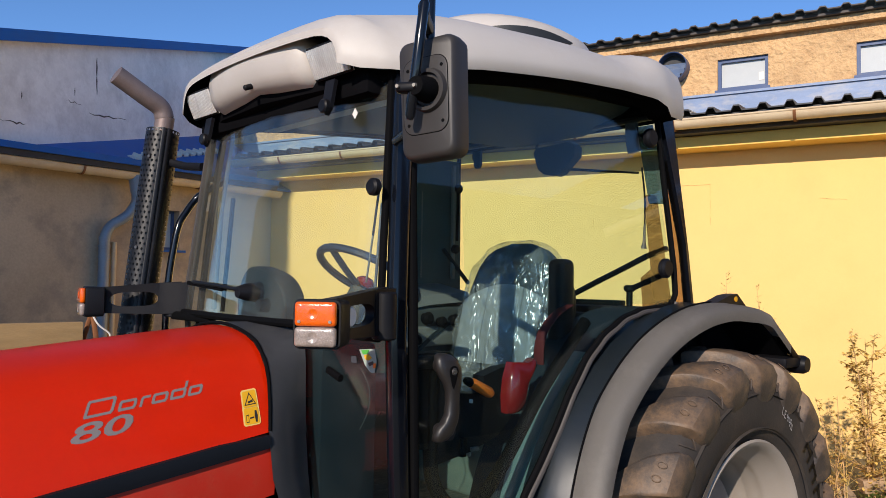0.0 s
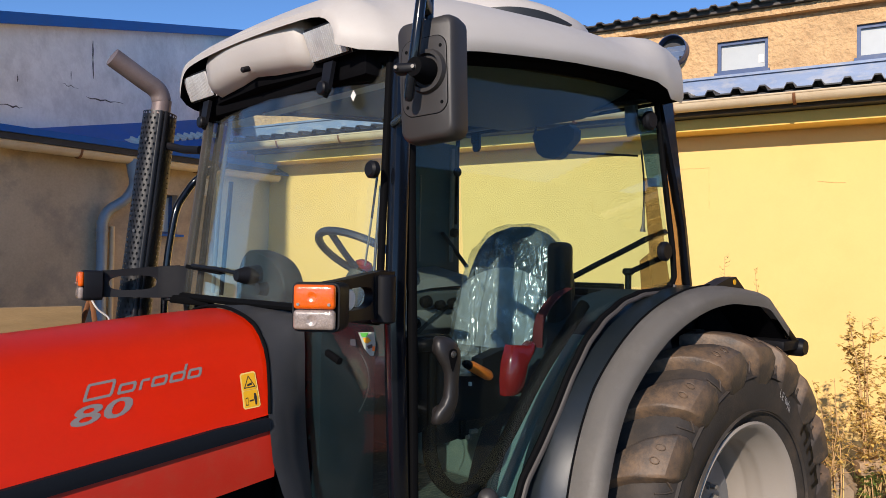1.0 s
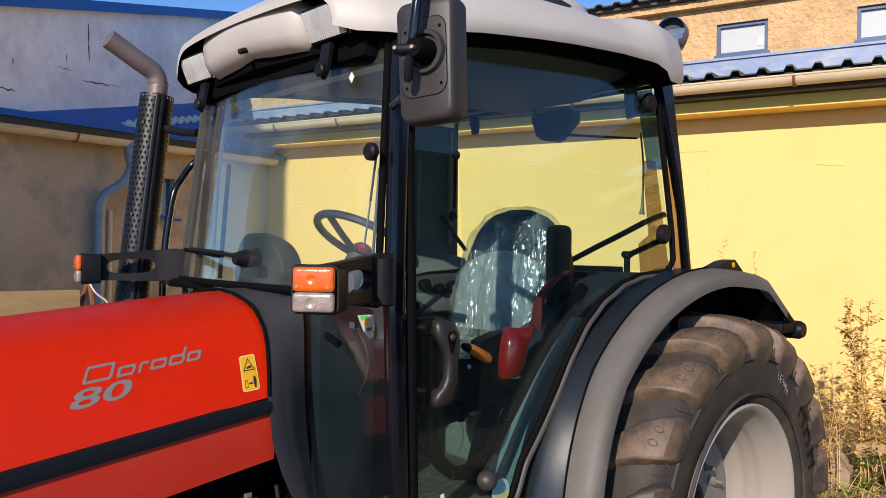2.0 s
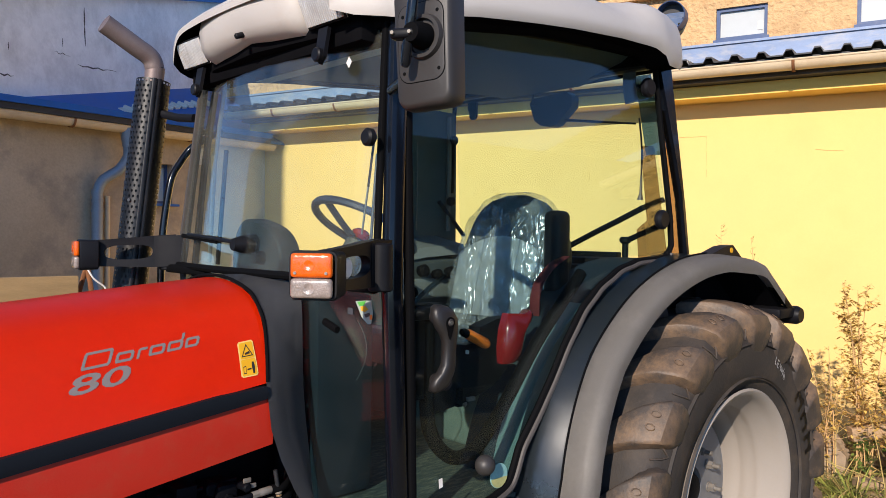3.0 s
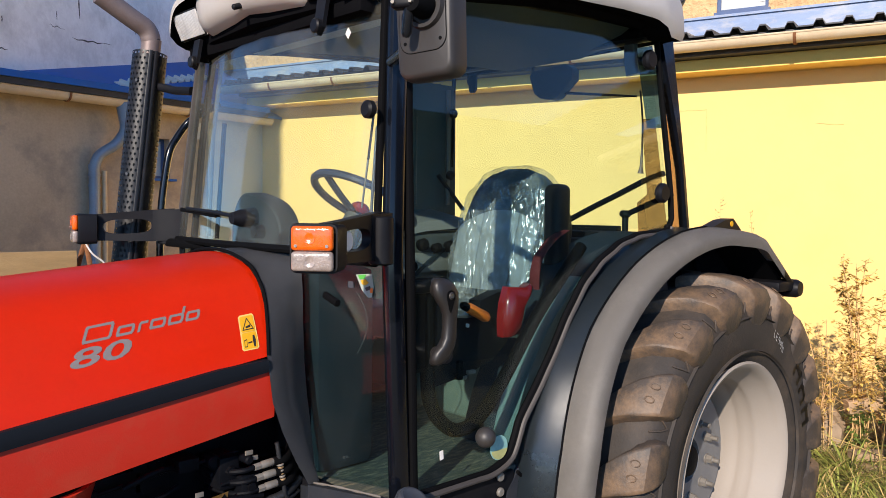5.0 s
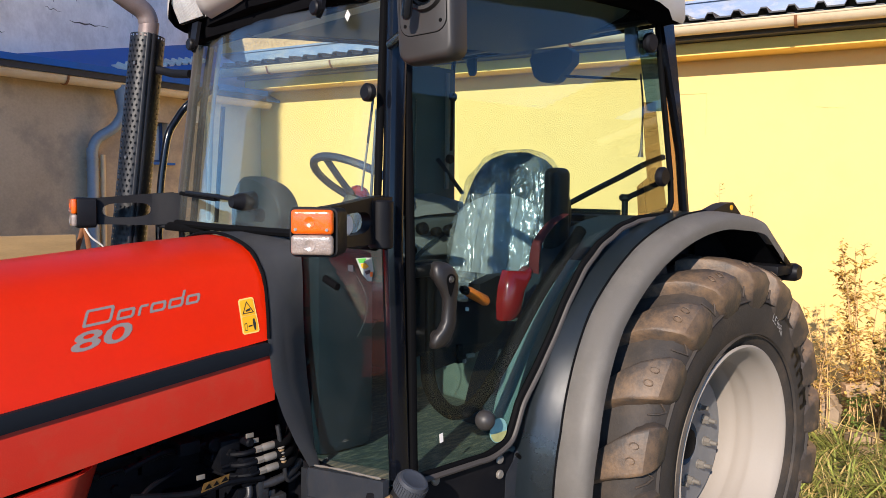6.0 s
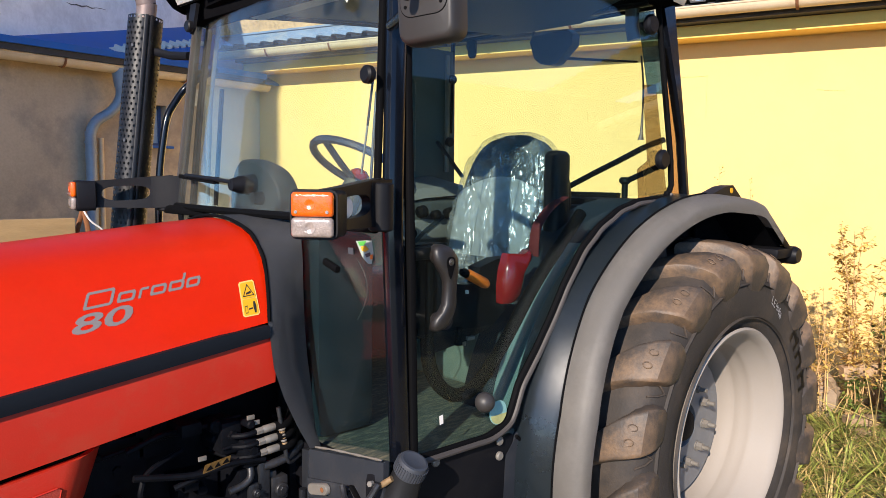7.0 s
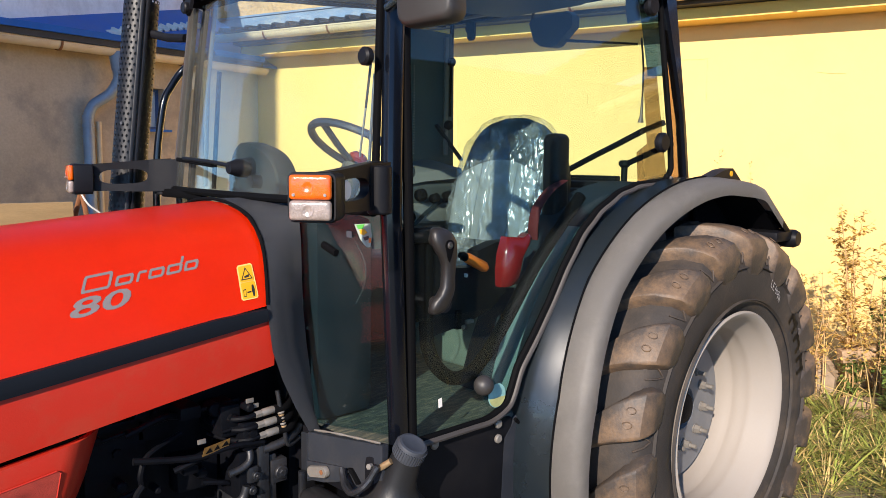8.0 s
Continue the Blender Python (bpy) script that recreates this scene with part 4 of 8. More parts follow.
def build_cab_frame():
    bm = bmesh.new()
    beam(bm, [A_LOW, A_BELT, (A_BELT + A_TOP) / 2, A_TOP], 0.036, 0.055, (1, 0, 0))
    part("front_pillar", bm, GLOSS, tractor, "glossy black cab pillar")
    bm = bmesh.new()
    beam(bm, [flip(A_LOW), flip(A_BELT), flip(A_BELT + A_TOP) / 2, flip(A_TOP)], 0.030, 0.014, (1, 0, 0))
    part("front_pillar", bm, SEAL, tractor, "slim dusty grey cab pillar")
    # pale inner jamb and black latch rail of the far door
    bm = bmesh.new()
    beam(bm, [V(-1.325, 0.568, 1.53), V(-1.312, 0.556, 1.9), V(-1.282, 0.532, 2.22)], 0.012, 0.016, (1, 0, 0))
    part("pale_jamb", bm, PALE_TRIM, tractor, "pale inner door jamb")
    bm = bmesh.new()
    beam(bm, [V(-1.292, 0.568, 1.52), V(-1.266, 0.555, 1.95)], 0.014, 0.016, (1, 0, 0))
    part("latch_rail", bm, DARK, tractor)
    def leaning(x, z):
        return V(x, y_side(z), z)

    outer = ((-0.006, 2.335), (-0.002, 2.226), (0.013, 1.984), (0.026, 1.766), (0.030, 1.50))
    inner = ((0.010, 1.50), (0.014, 1.572), (0.010, 1.80), (-0.016, 1.95), (-0.050, 2.12), (-0.082, 2.28), (-0.09, 2.335))
    bm = bmesh.new()
    plate(bm, [leaning(*p) for p in outer + inner], 0.034)
    part("rear_pillar", bm, GLOSS, tractor, "glossy black cab pillar")
    bm = bmesh.new()
    plate(bm, [leaning(*p) for p in ((-0.066, 1.585), (0.014, 1.58), (0.010, 1.80), (-0.016, 1.95), (-0.052, 2.12), (-0.09, 2.12), (-0.08, 1.9), (-0.062, 1.72))], 0.004)
    part("rear_side_glass", bm, SMOKED, tractor, "smoke-tinted strip of glass by the pillar")
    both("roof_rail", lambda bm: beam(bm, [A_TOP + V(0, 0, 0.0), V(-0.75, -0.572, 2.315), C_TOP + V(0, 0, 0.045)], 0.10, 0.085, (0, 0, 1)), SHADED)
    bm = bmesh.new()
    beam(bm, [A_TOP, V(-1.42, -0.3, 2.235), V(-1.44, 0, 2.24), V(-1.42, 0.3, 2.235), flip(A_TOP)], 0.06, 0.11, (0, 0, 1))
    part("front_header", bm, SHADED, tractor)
    bm = bmesh.new()
    beam(bm, [C_TOP, flip(C_TOP)], 0.06, 0.07, (0, 0, 1))
    part("rear_header", bm, DARK, tractor)
    bm = bmesh.new()
    beam(bm, [C_BELT + V(0, 0, -0.02), flip(C_BELT) + V(0, 0, -0.02)], 0.05, 0.06, (0, 0, 1))
    part("rear_sill", bm, DARK, tractor)


build_cab_frame()


def door_edges(z):
    """Front and rear edge of the door at height z."""
    front = lerp([(0.88, -1.340), (1.5, -1.358), (1.94, -1.336), (2.22, -1.305)], z)
    rear = lerp([(0.876, -1.05), (0.883, -1.015), (0.894, -0.971), (0.932, -0.942), (1.013, -0.906), (1.107, -0.830), (1.197, -0.764), (1.298, -0.698), (1.402, -0.614),
                 (1.472, -0.525), (1.525, -0.411), (1.552, -0.287), (1.562, -0.119), (1.584, -0.090), (1.615, -0.067), (1.721, -0.062), (2.019, -0.080), (2.30, -0.096)], z)
    return front, rear


def door_top(x):
    """The door's upper edge, which rises towards the rear."""
    return lerp([(-1.35, 2.205), (-1.096, 2.236), (-0.924, 2.255), (-0.646, 2.276), (-0.32, 2.297), (-0.09, 2.310)], x)


def build_door(side, parent):
    door = new("door")
    door.parent = parent
    tagged(door, "glazed cab door with a black frame")
    zs = [0.876, 0.885, 0.905, 0.932, 0.97, 1.013, 1.06, 1.107, 1.15, 1.197, 1.25, 1.298, 1.35, 1.402, 1.44, 1.472, 1.50, 1.525, 1.54, 1.552, 1.562, 1.584, 1.615, 1.721, 1.87, 2.019, 2.14]
    rows = []
    for z in zs:
        a, b = door_edges(z)
        rows.append([V(a + (b - a) * k / 8, side * -y_side(z), z) for k in range(9)])
    a, b = door_edges(2.22)
    xs = [a + (b - a) * k / 8 for k in range(9)]
    rows.append([V(x, side * -y_side(door_top(x)), door_top(x)) for x in xs])
    edge_f, edge_r = [r[0] for r in rows], [r[-1] for r in rows]
    bm = bmesh.new()
    sheet(bm, rows, 0.005, (0, -side, 0))
    part("door_glass", bm, GLASS if side < 0 else FAR_GLASS, door, "green-tinted door glass")
    bm = bmesh.new()
    beam(bm, [p + V(0.0, side * 0.002, 0) for p in edge_f], 0.022, 0.026, (0, 1, 0))
    part("door_edge_front", bm, RUBBER, door)
    # one continuous dusty seal along the bottom and up the curved rear edge
    foot = [V(edge_f[0].x + (edge_r[0].x - edge_f[0].x) * k / 6, edge_f[0].y, 0.876) for k in range(6)]
    k_top = zs.index(1.584)
    line = foot + edge_r[:k_top + 1]
    bm = bmesh.new()
    tube(bm, smooth_line([p + V(-0.006, side * 0.016, 0.0) for p in line], 3), 0.0085, 8)
    part("door_seal", bm, SEAL, door, "dusty grey rubber seal")
    bm = bmesh.new()
    tube(bm, smooth_line([p + V(-0.014, side * 0.004, 0.006) for p in line], 3), 0.012, 8)
    part("inner_seal", bm, RUBBER, door)
    bm = bmesh.new()
    beam(bm, edge_r[k_top - 3:], 0.012, 0.022, (0, 1, 0))
    part("door_edge_rear", bm, RUBBER, door)
    bm = bmesh.new()
    beam(bm, [p + V(0, 0, 0.006) for p in rows[-1]], 0.014, 0.024, (0, 1, 0))
    part("door_edge_top", bm, RUBBER, door)
    for x, z in ((-0.142, 1.708), (-0.172, 2.190)):
        bm = bmesh.new()
        disc(bm, V(x, side * (-y_side(z) + 0.014), z), (0, 1, 0), 0.036, 0.03, 20, 0.008)
        part("hinge_cap", bm, DARK, door)
    return door


build_door(-1, tractor)
build_door(1, tractor)


def build_front_glass():
    bm = bmesh.new()
    rows = []
    for z in (1.525, 1.7, 1.9, 2.1, 2.20):
        k = (z - 1.5) / 0.74
        rows.append([V(-1.44 + 0.07 * k - 0.05 * (1 - (v / 1.0) ** 2), v * (0.585 - 0.055 * k), z) for v in (-1, -0.75, -0.5, -0.25, 0, 0.25, 0.5, 0.75, 1)])
    sheet(bm, rows, 0.005, (1, 0, 0))
    w = part("windscreen", bm, SCREEN, tractor, "curved clear windscreen with a dust film")
    bm = bmesh.new()
    tube(bm, [p + V(-0.003, 0, -0.004) for p in rows[0]], 0.012, 8)
    part("lower_seal", bm, RUBBER, w)
    for sgn in (0, -1):
        bm = bmesh.new()
        beam(bm, [r[sgn] for r in rows], 0.02 if sgn == 0 else 0.010, 0.016, (1, 0, 0))
        part("side_seal", bm, RUBBER if sgn == 0 else SEAL, w)
    bm = bmesh.new()
    disc(bm, V(-1.452, -0.566, 1.889), (1, 0, 0), 0.023, 0.026, 20, 0.006)
    part("knob", bm, DARK, w)
    for y in (-0.37, 0.37):
        bm = bmesh.new()
        plate(bm, [V(-1.455, y - 0.022, 2.20), V(-1.455, y + 0.022, 2.20), V(-1.468, y + 0.02, 2.12), V(-1.468, y, 2.10), V(-1.468, y - 0.02, 2.12)], 0.012)
        disc(bm, V(-1.478, y, 2.125), (1, 0, 0), 0.02, 0.02, 16, 0.004)
        part("hinge", bm, DARK, w)
    # slim gas strut inside the near edge of the screen
    bm = bmesh.new()
    tube(bm, [V(-1.360, -0.470, 1.899), V(-1.360, -0.446, 1.772)], 0.0034, 12)
    st = part("gas_strut", bm, RUBBER, w, "black and silver gas strut")
    bm = bmesh.new()
    tube(bm, [V(-1.360, -0.446, 1.772), V(-1.360, -0.419, 1.642)], 0.003, 10)
    part("strut_rod", bm, STEEL, st)
    bm = bmesh.new()
    beam(bm, [V(-1.40, -0.5353, 1.853), V(-1.40, -0.5191, 1.696), V(-1.40, -0.506, 1.55)], 0.008, 0.006, (1, 0, 0))
    part("bright_edge", bm, STEEL, w)
    # lower quarter lights beside the bonnet
    for sgn in (-1, 1):
        bm = bmesh.new()
        plate(bm, [V(-1.455, sgn * 0.265, 1.50), V(-1.395, sgn * 0.612, 1.50), V(-1.395, sgn * 0.612, 0.915), V(-1.455, sgn * 0.265, 0.882)], 0.005)
        part("quarter_light", bm, QUARTER, tractor, "dark lower front quarter glass")
        bm = bmesh.new()
        beam(bm, [V(-1.462, sgn * 0.30, 1.508), V(-1.462, sgn * 0.61, 1.508)], 0.03, 0.024, (1, 0, 0))
        part("belt_rail", bm, RUBBER, tractor)


build_front_glass()


def roof_point(u, v):
    """The roof's outer skin: u from front to rear, v from side to side."""
    xf = -1.545 + 0.035 * v * v
    xr = -0.035 - 0.02 * v ** 4
    x = xf + (xr - xf) * u
    zl = lerp([(0, 2.240), (0.03, 2.226), (0.09, 2.222), (0.16, 2.240), (0.27, 2.262), (0.41, 2.282), (0.5, 2.293), (0.70, 2.316), (0.85, 2.324), (0.90, 2.308), (0.925, 2.280), (1, 2.284)], u)
    zc = lerp([(0, 2.330), (0.04, 2.380), (0.11, 2.432), (0.165, 2.448), (0.23, 2.471), (0.3, 2.486), (0.43, 2.494), (0.6, 2.508), (0.75, 2.512), (0.88, 2.502), (0.97, 2.480), (1, 2.466)], u)
    hw = lerp([(0, 0.478), (0.03, 0.525), (0.07, 0.58), (0.14, 0.63), (0.25, 0.66), (0.5, 0.685), (0.9, 0.665), (1, 0.635)], u)
    z = zl + (zc - zl) * max(0.0, 1 - abs(v) ** (3.2 + 110 * max(0.0, u - 0.80) + 11 * max(0.0, 1 - u / 0.08))) ** 0.55
    return V(x, hw * v, z)


def build_roof():
    us = [0, 0.008, 0.018, 0.03, 0.05, 0.07, 0.095, 0.12, 0.16, 0.2, 0.25, 0.33, 0.42, 0.52, 0.62, 0.70, 0.78, 0.83, 0.855, 0.88, 0.90, 0.925, 0.95, 0.975, 1.0]
    vs = [-1, -0.995, -0.98, -0.955, -0.92, -0.87, -0.8, -0.7, -0.55, -0.4, -0.2, 0]
    vs = vs + [-v for v in reversed(vs[:-1])]
    rows = [[roof_point(u, v) for v in vs] for u in us]
    bm = bmesh.new()
    top = [[bm.verts.new(p) for p in r] for r in rows]

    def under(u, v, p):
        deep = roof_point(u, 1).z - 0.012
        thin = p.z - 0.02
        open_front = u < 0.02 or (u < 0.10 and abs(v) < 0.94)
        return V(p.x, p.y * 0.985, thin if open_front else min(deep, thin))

    # the grey roof's underside is coloured near-black for the shade beneath it
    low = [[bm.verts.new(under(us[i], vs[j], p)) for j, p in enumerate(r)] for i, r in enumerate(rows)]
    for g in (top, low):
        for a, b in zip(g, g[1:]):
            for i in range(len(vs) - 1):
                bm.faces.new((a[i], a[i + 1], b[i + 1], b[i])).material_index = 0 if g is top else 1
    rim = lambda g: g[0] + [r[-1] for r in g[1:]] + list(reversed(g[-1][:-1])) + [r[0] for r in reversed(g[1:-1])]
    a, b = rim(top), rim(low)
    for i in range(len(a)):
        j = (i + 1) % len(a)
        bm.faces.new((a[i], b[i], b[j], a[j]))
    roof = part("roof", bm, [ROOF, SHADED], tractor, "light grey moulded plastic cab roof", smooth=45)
    # raised hatch at the back with a dark air slot
    bm = bmesh.new()
    rings = []
    for k, z in ((1.0, 2.44), (0.99, 2.525), (0.94, 2.572), (0.82, 2.602), (0.55, 2.622), (0.2, 2.63)):
        rings.append([V(-0.40 + 0.36 * k * math.cos(a) * (1.0 if math.cos(a) > 0 else 1.15), 0.39 * k * math.copysign(abs(math.sin(a)) ** 0.8, math.sin(a)), z - 0.03 * math.cos(a) * k) for a in (2 * math.pi * i / 40 for i in range(40))])
    loft(bm, rings)
    hatch = part("hatch", bm, ROOF, roof, "raised rear ventilation hood", smooth=50)
    bm, pts = bmesh.new(), []
    for k in range(13):
        a, e = radians(94 + 4.2 * k), 0.017 * math.sin(math.pi * (k + 0.6) / 13.2)
        c = V(-0.40 + 0.37 * math.cos(a) * 1.1, -0.402 * abs(math.sin(a)) ** 0.8, 2.522 - 0.03 * math.cos(a))
        pts.append([c + V(0, 0.02, -e), c + V(0, 0, -e), c + V(0, 0, e), c + V(0, 0.02, e)])
    loft(bm, pts)
    part("air_slot", bm, BLACK_DECAL, hatch)
    # inner lining
    bm = bmesh.new()
    rows = []
    for x in (-1.40, -1.2, -1.0, -0.8, -0.6, -0.4, -0.2, -0.10):
        z = lerp([(-1.35, 2.225), (-0.646, 2.296), (-0.09, 2.330)], x)
        rows.append([V(x, y, q) for y, q in ((-0.575, z), (-0.55, z - 0.012), (-0.20, 2.252), (0.20, 2.252), (0.55, z - 0.012), (0.575, z))])
    sheet(bm, rows, 0.02, (0, 0, 1))
    head = part("headliner", bm, LINING, tractor, "dark blue-grey cab lining")
    # front ceiling panel, its pale colour making up for haze on the screen
    bm = bmesh.new()
    box(bm, (-1.39, -0.50, 2.212), (-1.12, 0.50, 2.228), 0.006)
    part("front_lining", bm, FRONT_LINING, head, "front ceiling panel in a pale blue-grey that carries the screen's haze")
    # visor bulge between the lamps
    bm = bmesh.new()
    rings = []
    for y in (-0.292, -0.288, -0.27, -0.22, -0.17, -0.10, -0.05, 0, 0.05, 0.10, 0.17, 0.22, 0.27, 0.288, 0.292):
        e = 1 - 0.3 * max(0.0, (abs(y) - 0.27) / 0.022)
        bow = 0.03 * (1 - (y / 0.292) ** 2)
        dent = 0.014 * math.exp(-(y / 0.07) ** 2)
        lift = 0.012 * (1 - (y / 0.292) ** 2)
        rings.append([V(-1.40 - (q * e + bow * (q > 0)) + dent * (z < 0), y, 2.248 + lift + z * e + 0.6 * dent * (z < -0.04)) for q, z in ((0, 0.090), (0.085, 0.094), (0.100, 0.086), (0.108, 0.04), (0.100, -0.01), (0.084, -0.036), (0.052, -0.05), (0.0, -0.056))])
    loft(bm, rings)
    visor = part("visor", bm, ROOF, roof, "bulged grey front visor", smooth=50)
    bm = bmesh.new()
    disc(bm, V(-1.520, -0.015, 2.232), (1, 0, 0.4), 0.009, 0.03, 12, 0.003)
    part("wash_nozzle", bm, DARK, visor)
    # solid black box behind lamps and visor, standing in for shade there
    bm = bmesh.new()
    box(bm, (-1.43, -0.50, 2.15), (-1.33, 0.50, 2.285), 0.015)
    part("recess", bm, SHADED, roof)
    return roof


roof = build_roof()


def build_roof_lamp(sgn):
    m = Matrix.Translation((-1.450, sgn * 0.388, 2.263)) @ Matrix.Rotation(radians(-24), 4, "Y")
    bm = bmesh.new()
    box(bm, (-0.034, -0.091, -0.048), (-0.004, 0.091, 0.048), 0.006, m)
    lamp = part("roof_lamp", bm, DARK, roof, "square work lamp in the roof's corner")
    bm = bmesh.new()
    box(bm, (-0.040, -0.084, -0.042), (-0.0305, 0.084, 0.042), 0.004, m)
    part("lens", bm, RIBBED, lamp, "clear ribbed lens")
    bm = bmesh.new()
    box(bm, (-0.0304, -0.092, -0.046), (-0.029, 0.092, 0.046), 0.0, m)
    part("reflector", bm, REFLECTOR, lamp)
    for k in range(19):
        bm = bmesh.new()
        y = -0.080 + 0.0089 * k
        box(bm, (-0.0406, y - 0.0016, -0.041), (-0.0402, y + 0.0016, 0.041), 0.0, m)
        part("lens_rib", bm, RIBBED, lamp)


build_roof_lamp(-1)
build_roof_lamp(1)


def arch(a, r, y):
    """A point of the mudguard's arch; a in degrees from the rear, over the top, to the front."""
    return V(math.cos(radians(a)) * r, y, AXLE + math.sin(radians(a)) * r)


def guard_line(r):
    """The mudguard's run seen from the side: an arch, a flat crown and a drooping tail."""
    pts = [arch(a, r, 0) for a in range(190, 96, -5)]
    flat = AXLE + r
    pts += [V(-0.04, 0, flat - 0.002), V(0.06, 0, flat - 0.008), V(0.15, 0, flat - 0.016), V(0.21, 0, flat - 0.030)]
    pts += [V(0.255, 0, flat - 0.062), V(0.33, 0, flat - 0.116), V(0.40, 0, flat - 0.168), V(0.455, 0, flat - 0.208)]
    return smooth_line(pts, 3)


def build_fender():
    # painted inner part against the cab
    bm = bmesh.new()
    # the crowned section flattens out over the top
    swell = [lerp([(8, 1.0), (14, 0.5), (18, 0.25), (26, 0.15)], i / 3) for i in range(79)]
    def crowned(k):
        a, b = guard_line(R_F), guard_line(R_F + k)
        return [p.lerp(q, swell[i]) for i, (p, q) in enumerate(zip(a, b))]
    lines = [(y, crowned(k)) for y, k in ((-0.57, 0.048), (-0.61, 0.048), (-0.635, 0.044), (-0.66, 0.035), (-0.685, 0.024), (-0.71, 0.012), (Y_SPLIT, 0.000), (-0.765, -0.010))]
    rows = [[V(p.x, y, p.z) for y, p in ((y, l[i]) for y, l in lines)] for i in range(len(lines[0][1]))]
    sheet(bm, rows)
    bmesh.ops.solidify(bm, geom=bm.faces[:], thickness=0.008)
    f = part("mudguard", bm, FENDER, tractor, "glossy dark painted rear mudguard", smooth=60)
    # moulded outer lip with a turned-down edge
    prof = ((Y_SPLIT, 0.012), (-0.766, 0.013), (-0.798, 0.007), (-0.821, -0.004), (-0.831, -0.022), (-0.829, -0.05))
    lines = [(y, guard_line(R_F + k)) for y, k in prof]
    # the extension leans in over the arch and out again at the tail
    lean = [lerp([(5, 0.0), (10, 0.034), (14, 0.028), (18, 0.01), (22, -0.02), (26, -0.03)], i / 3) for i in range(len(lines[0][1]))]
    rows = [[V(p.x, y + lean[i], p.z) for y, p in ((y, l[i]) for y, l in lines)] for i in range(len(lines[0][1]))]
    bm = bmesh.new()
    sheet(bm, rows)
    bmesh.ops.solidify(bm, geom=bm.faces[:], thickness=0.008)
    for face in bm.faces:
        if face.calc_center_median().x > 0.36:
            face.material_index = 1
    lip = part("mudguard_lip", bm, [GREY, DARK], f, "grey plastic mudguard extension", smooth=60)
    bm = bmesh.new()
    tube(bm, [V(r[0].x, r[0].y + 0.002, r[0].z + 0.002) for r in rows[:67]], 0.004, 6)
    part("joint_bead", bm, RUBBER, f)
    end = guard_line(R_F)[-1]
    bm = bmesh.new()
    tube_pts(bm, [V(end.x + 0.005, -0.60, end.z - 0.025), V(end.x + 0.005, -0.86, end.z - 0.025), V(end.x + 0.005, -0.875, end.z - 0.025)], [0.036, 0.036, 0.028], (0, 1, 0), 18)
    part("tail_roll", bm, DARK, lip)
    bm = bmesh.new()
    box(bm, (0.30, -0.86, 1.335), (0.455, -0.70, 1.375), 0.012, None)
    part("rear_lamp", bm, DARK, lip)
    # bracket on top
    bm = bmesh.new()
    plate(bm, [V(-0.10, -0.735, 1.57), V(0.055, -0.735, 1.612), V(0.115, -0.735, 1.618), V(0.185, -0.735, 1.57)], 0.05)
    bk = part("top_bracket", bm, DARK, f)
    bm = bmesh.new()
    tube_pts(bm, [V(0.10, -0.759, 1.598), V(0.10, -0.763, 1.598)], [0.010, 0.010], (0, 1, 0), 18)
    part("reflector", bm, YELLOW_DECAL, bk)
    # inner splash wall; the black sheet for the arch's shade follows
    bm = bmesh.new()
    rows = [[arch(a, r, Y_IN + 0.01) for r in (0.875, 0.50)] for a in range(188, 90, -7)]
    rows += [[V(x, Y_IN + 0.01, z), V(x, Y_IN + 0.01, 1.02)] for x, z in ((-0.02, 1.565), (0.10, 1.56), (0.20, 1.545), (0.27, 1.50), (0.36, 1.425), (0.47, 1.33))]
    sheet(bm, rows, 0.012, (0, 1, 0))
    sp = part("splash_wall", bm, DARK, f)
    # added black sheet under the arch for its deep shade, closed at the tail
    bm = bmesh.new()
    inner = guard_line(R_F - 0.026)
    sheet(bm, [[V(p.x, y, p.z) for y in (lerp([(40, -0.752), (62, -0.78), (78, -0.835)], i + 24), -0.69, -0.60)] for i, p in enumerate(inner[24:])], 0.006, (0, 0, -1))
    part("arch_lining", bm, SHADED, f)
    bm = bmesh.new()
    plate(bm, [V(x, -0.62, z) for x, z in ((0.10, 1.535), (0.24, 1.50), (0.33, 1.43), (0.44, 1.345), (0.60, 1.28), (0.60, 1.0), (0.10, 1.0))], 0.01)
    part("tail_wall", bm, SHADED, f)
    # the far side's mudguard
    far = mirrored(f, "mudguard", tractor)
    mirrored(lip, "mudguard_lip", far)
    mirrored(sp, "splash_wall", far)


build_fender()


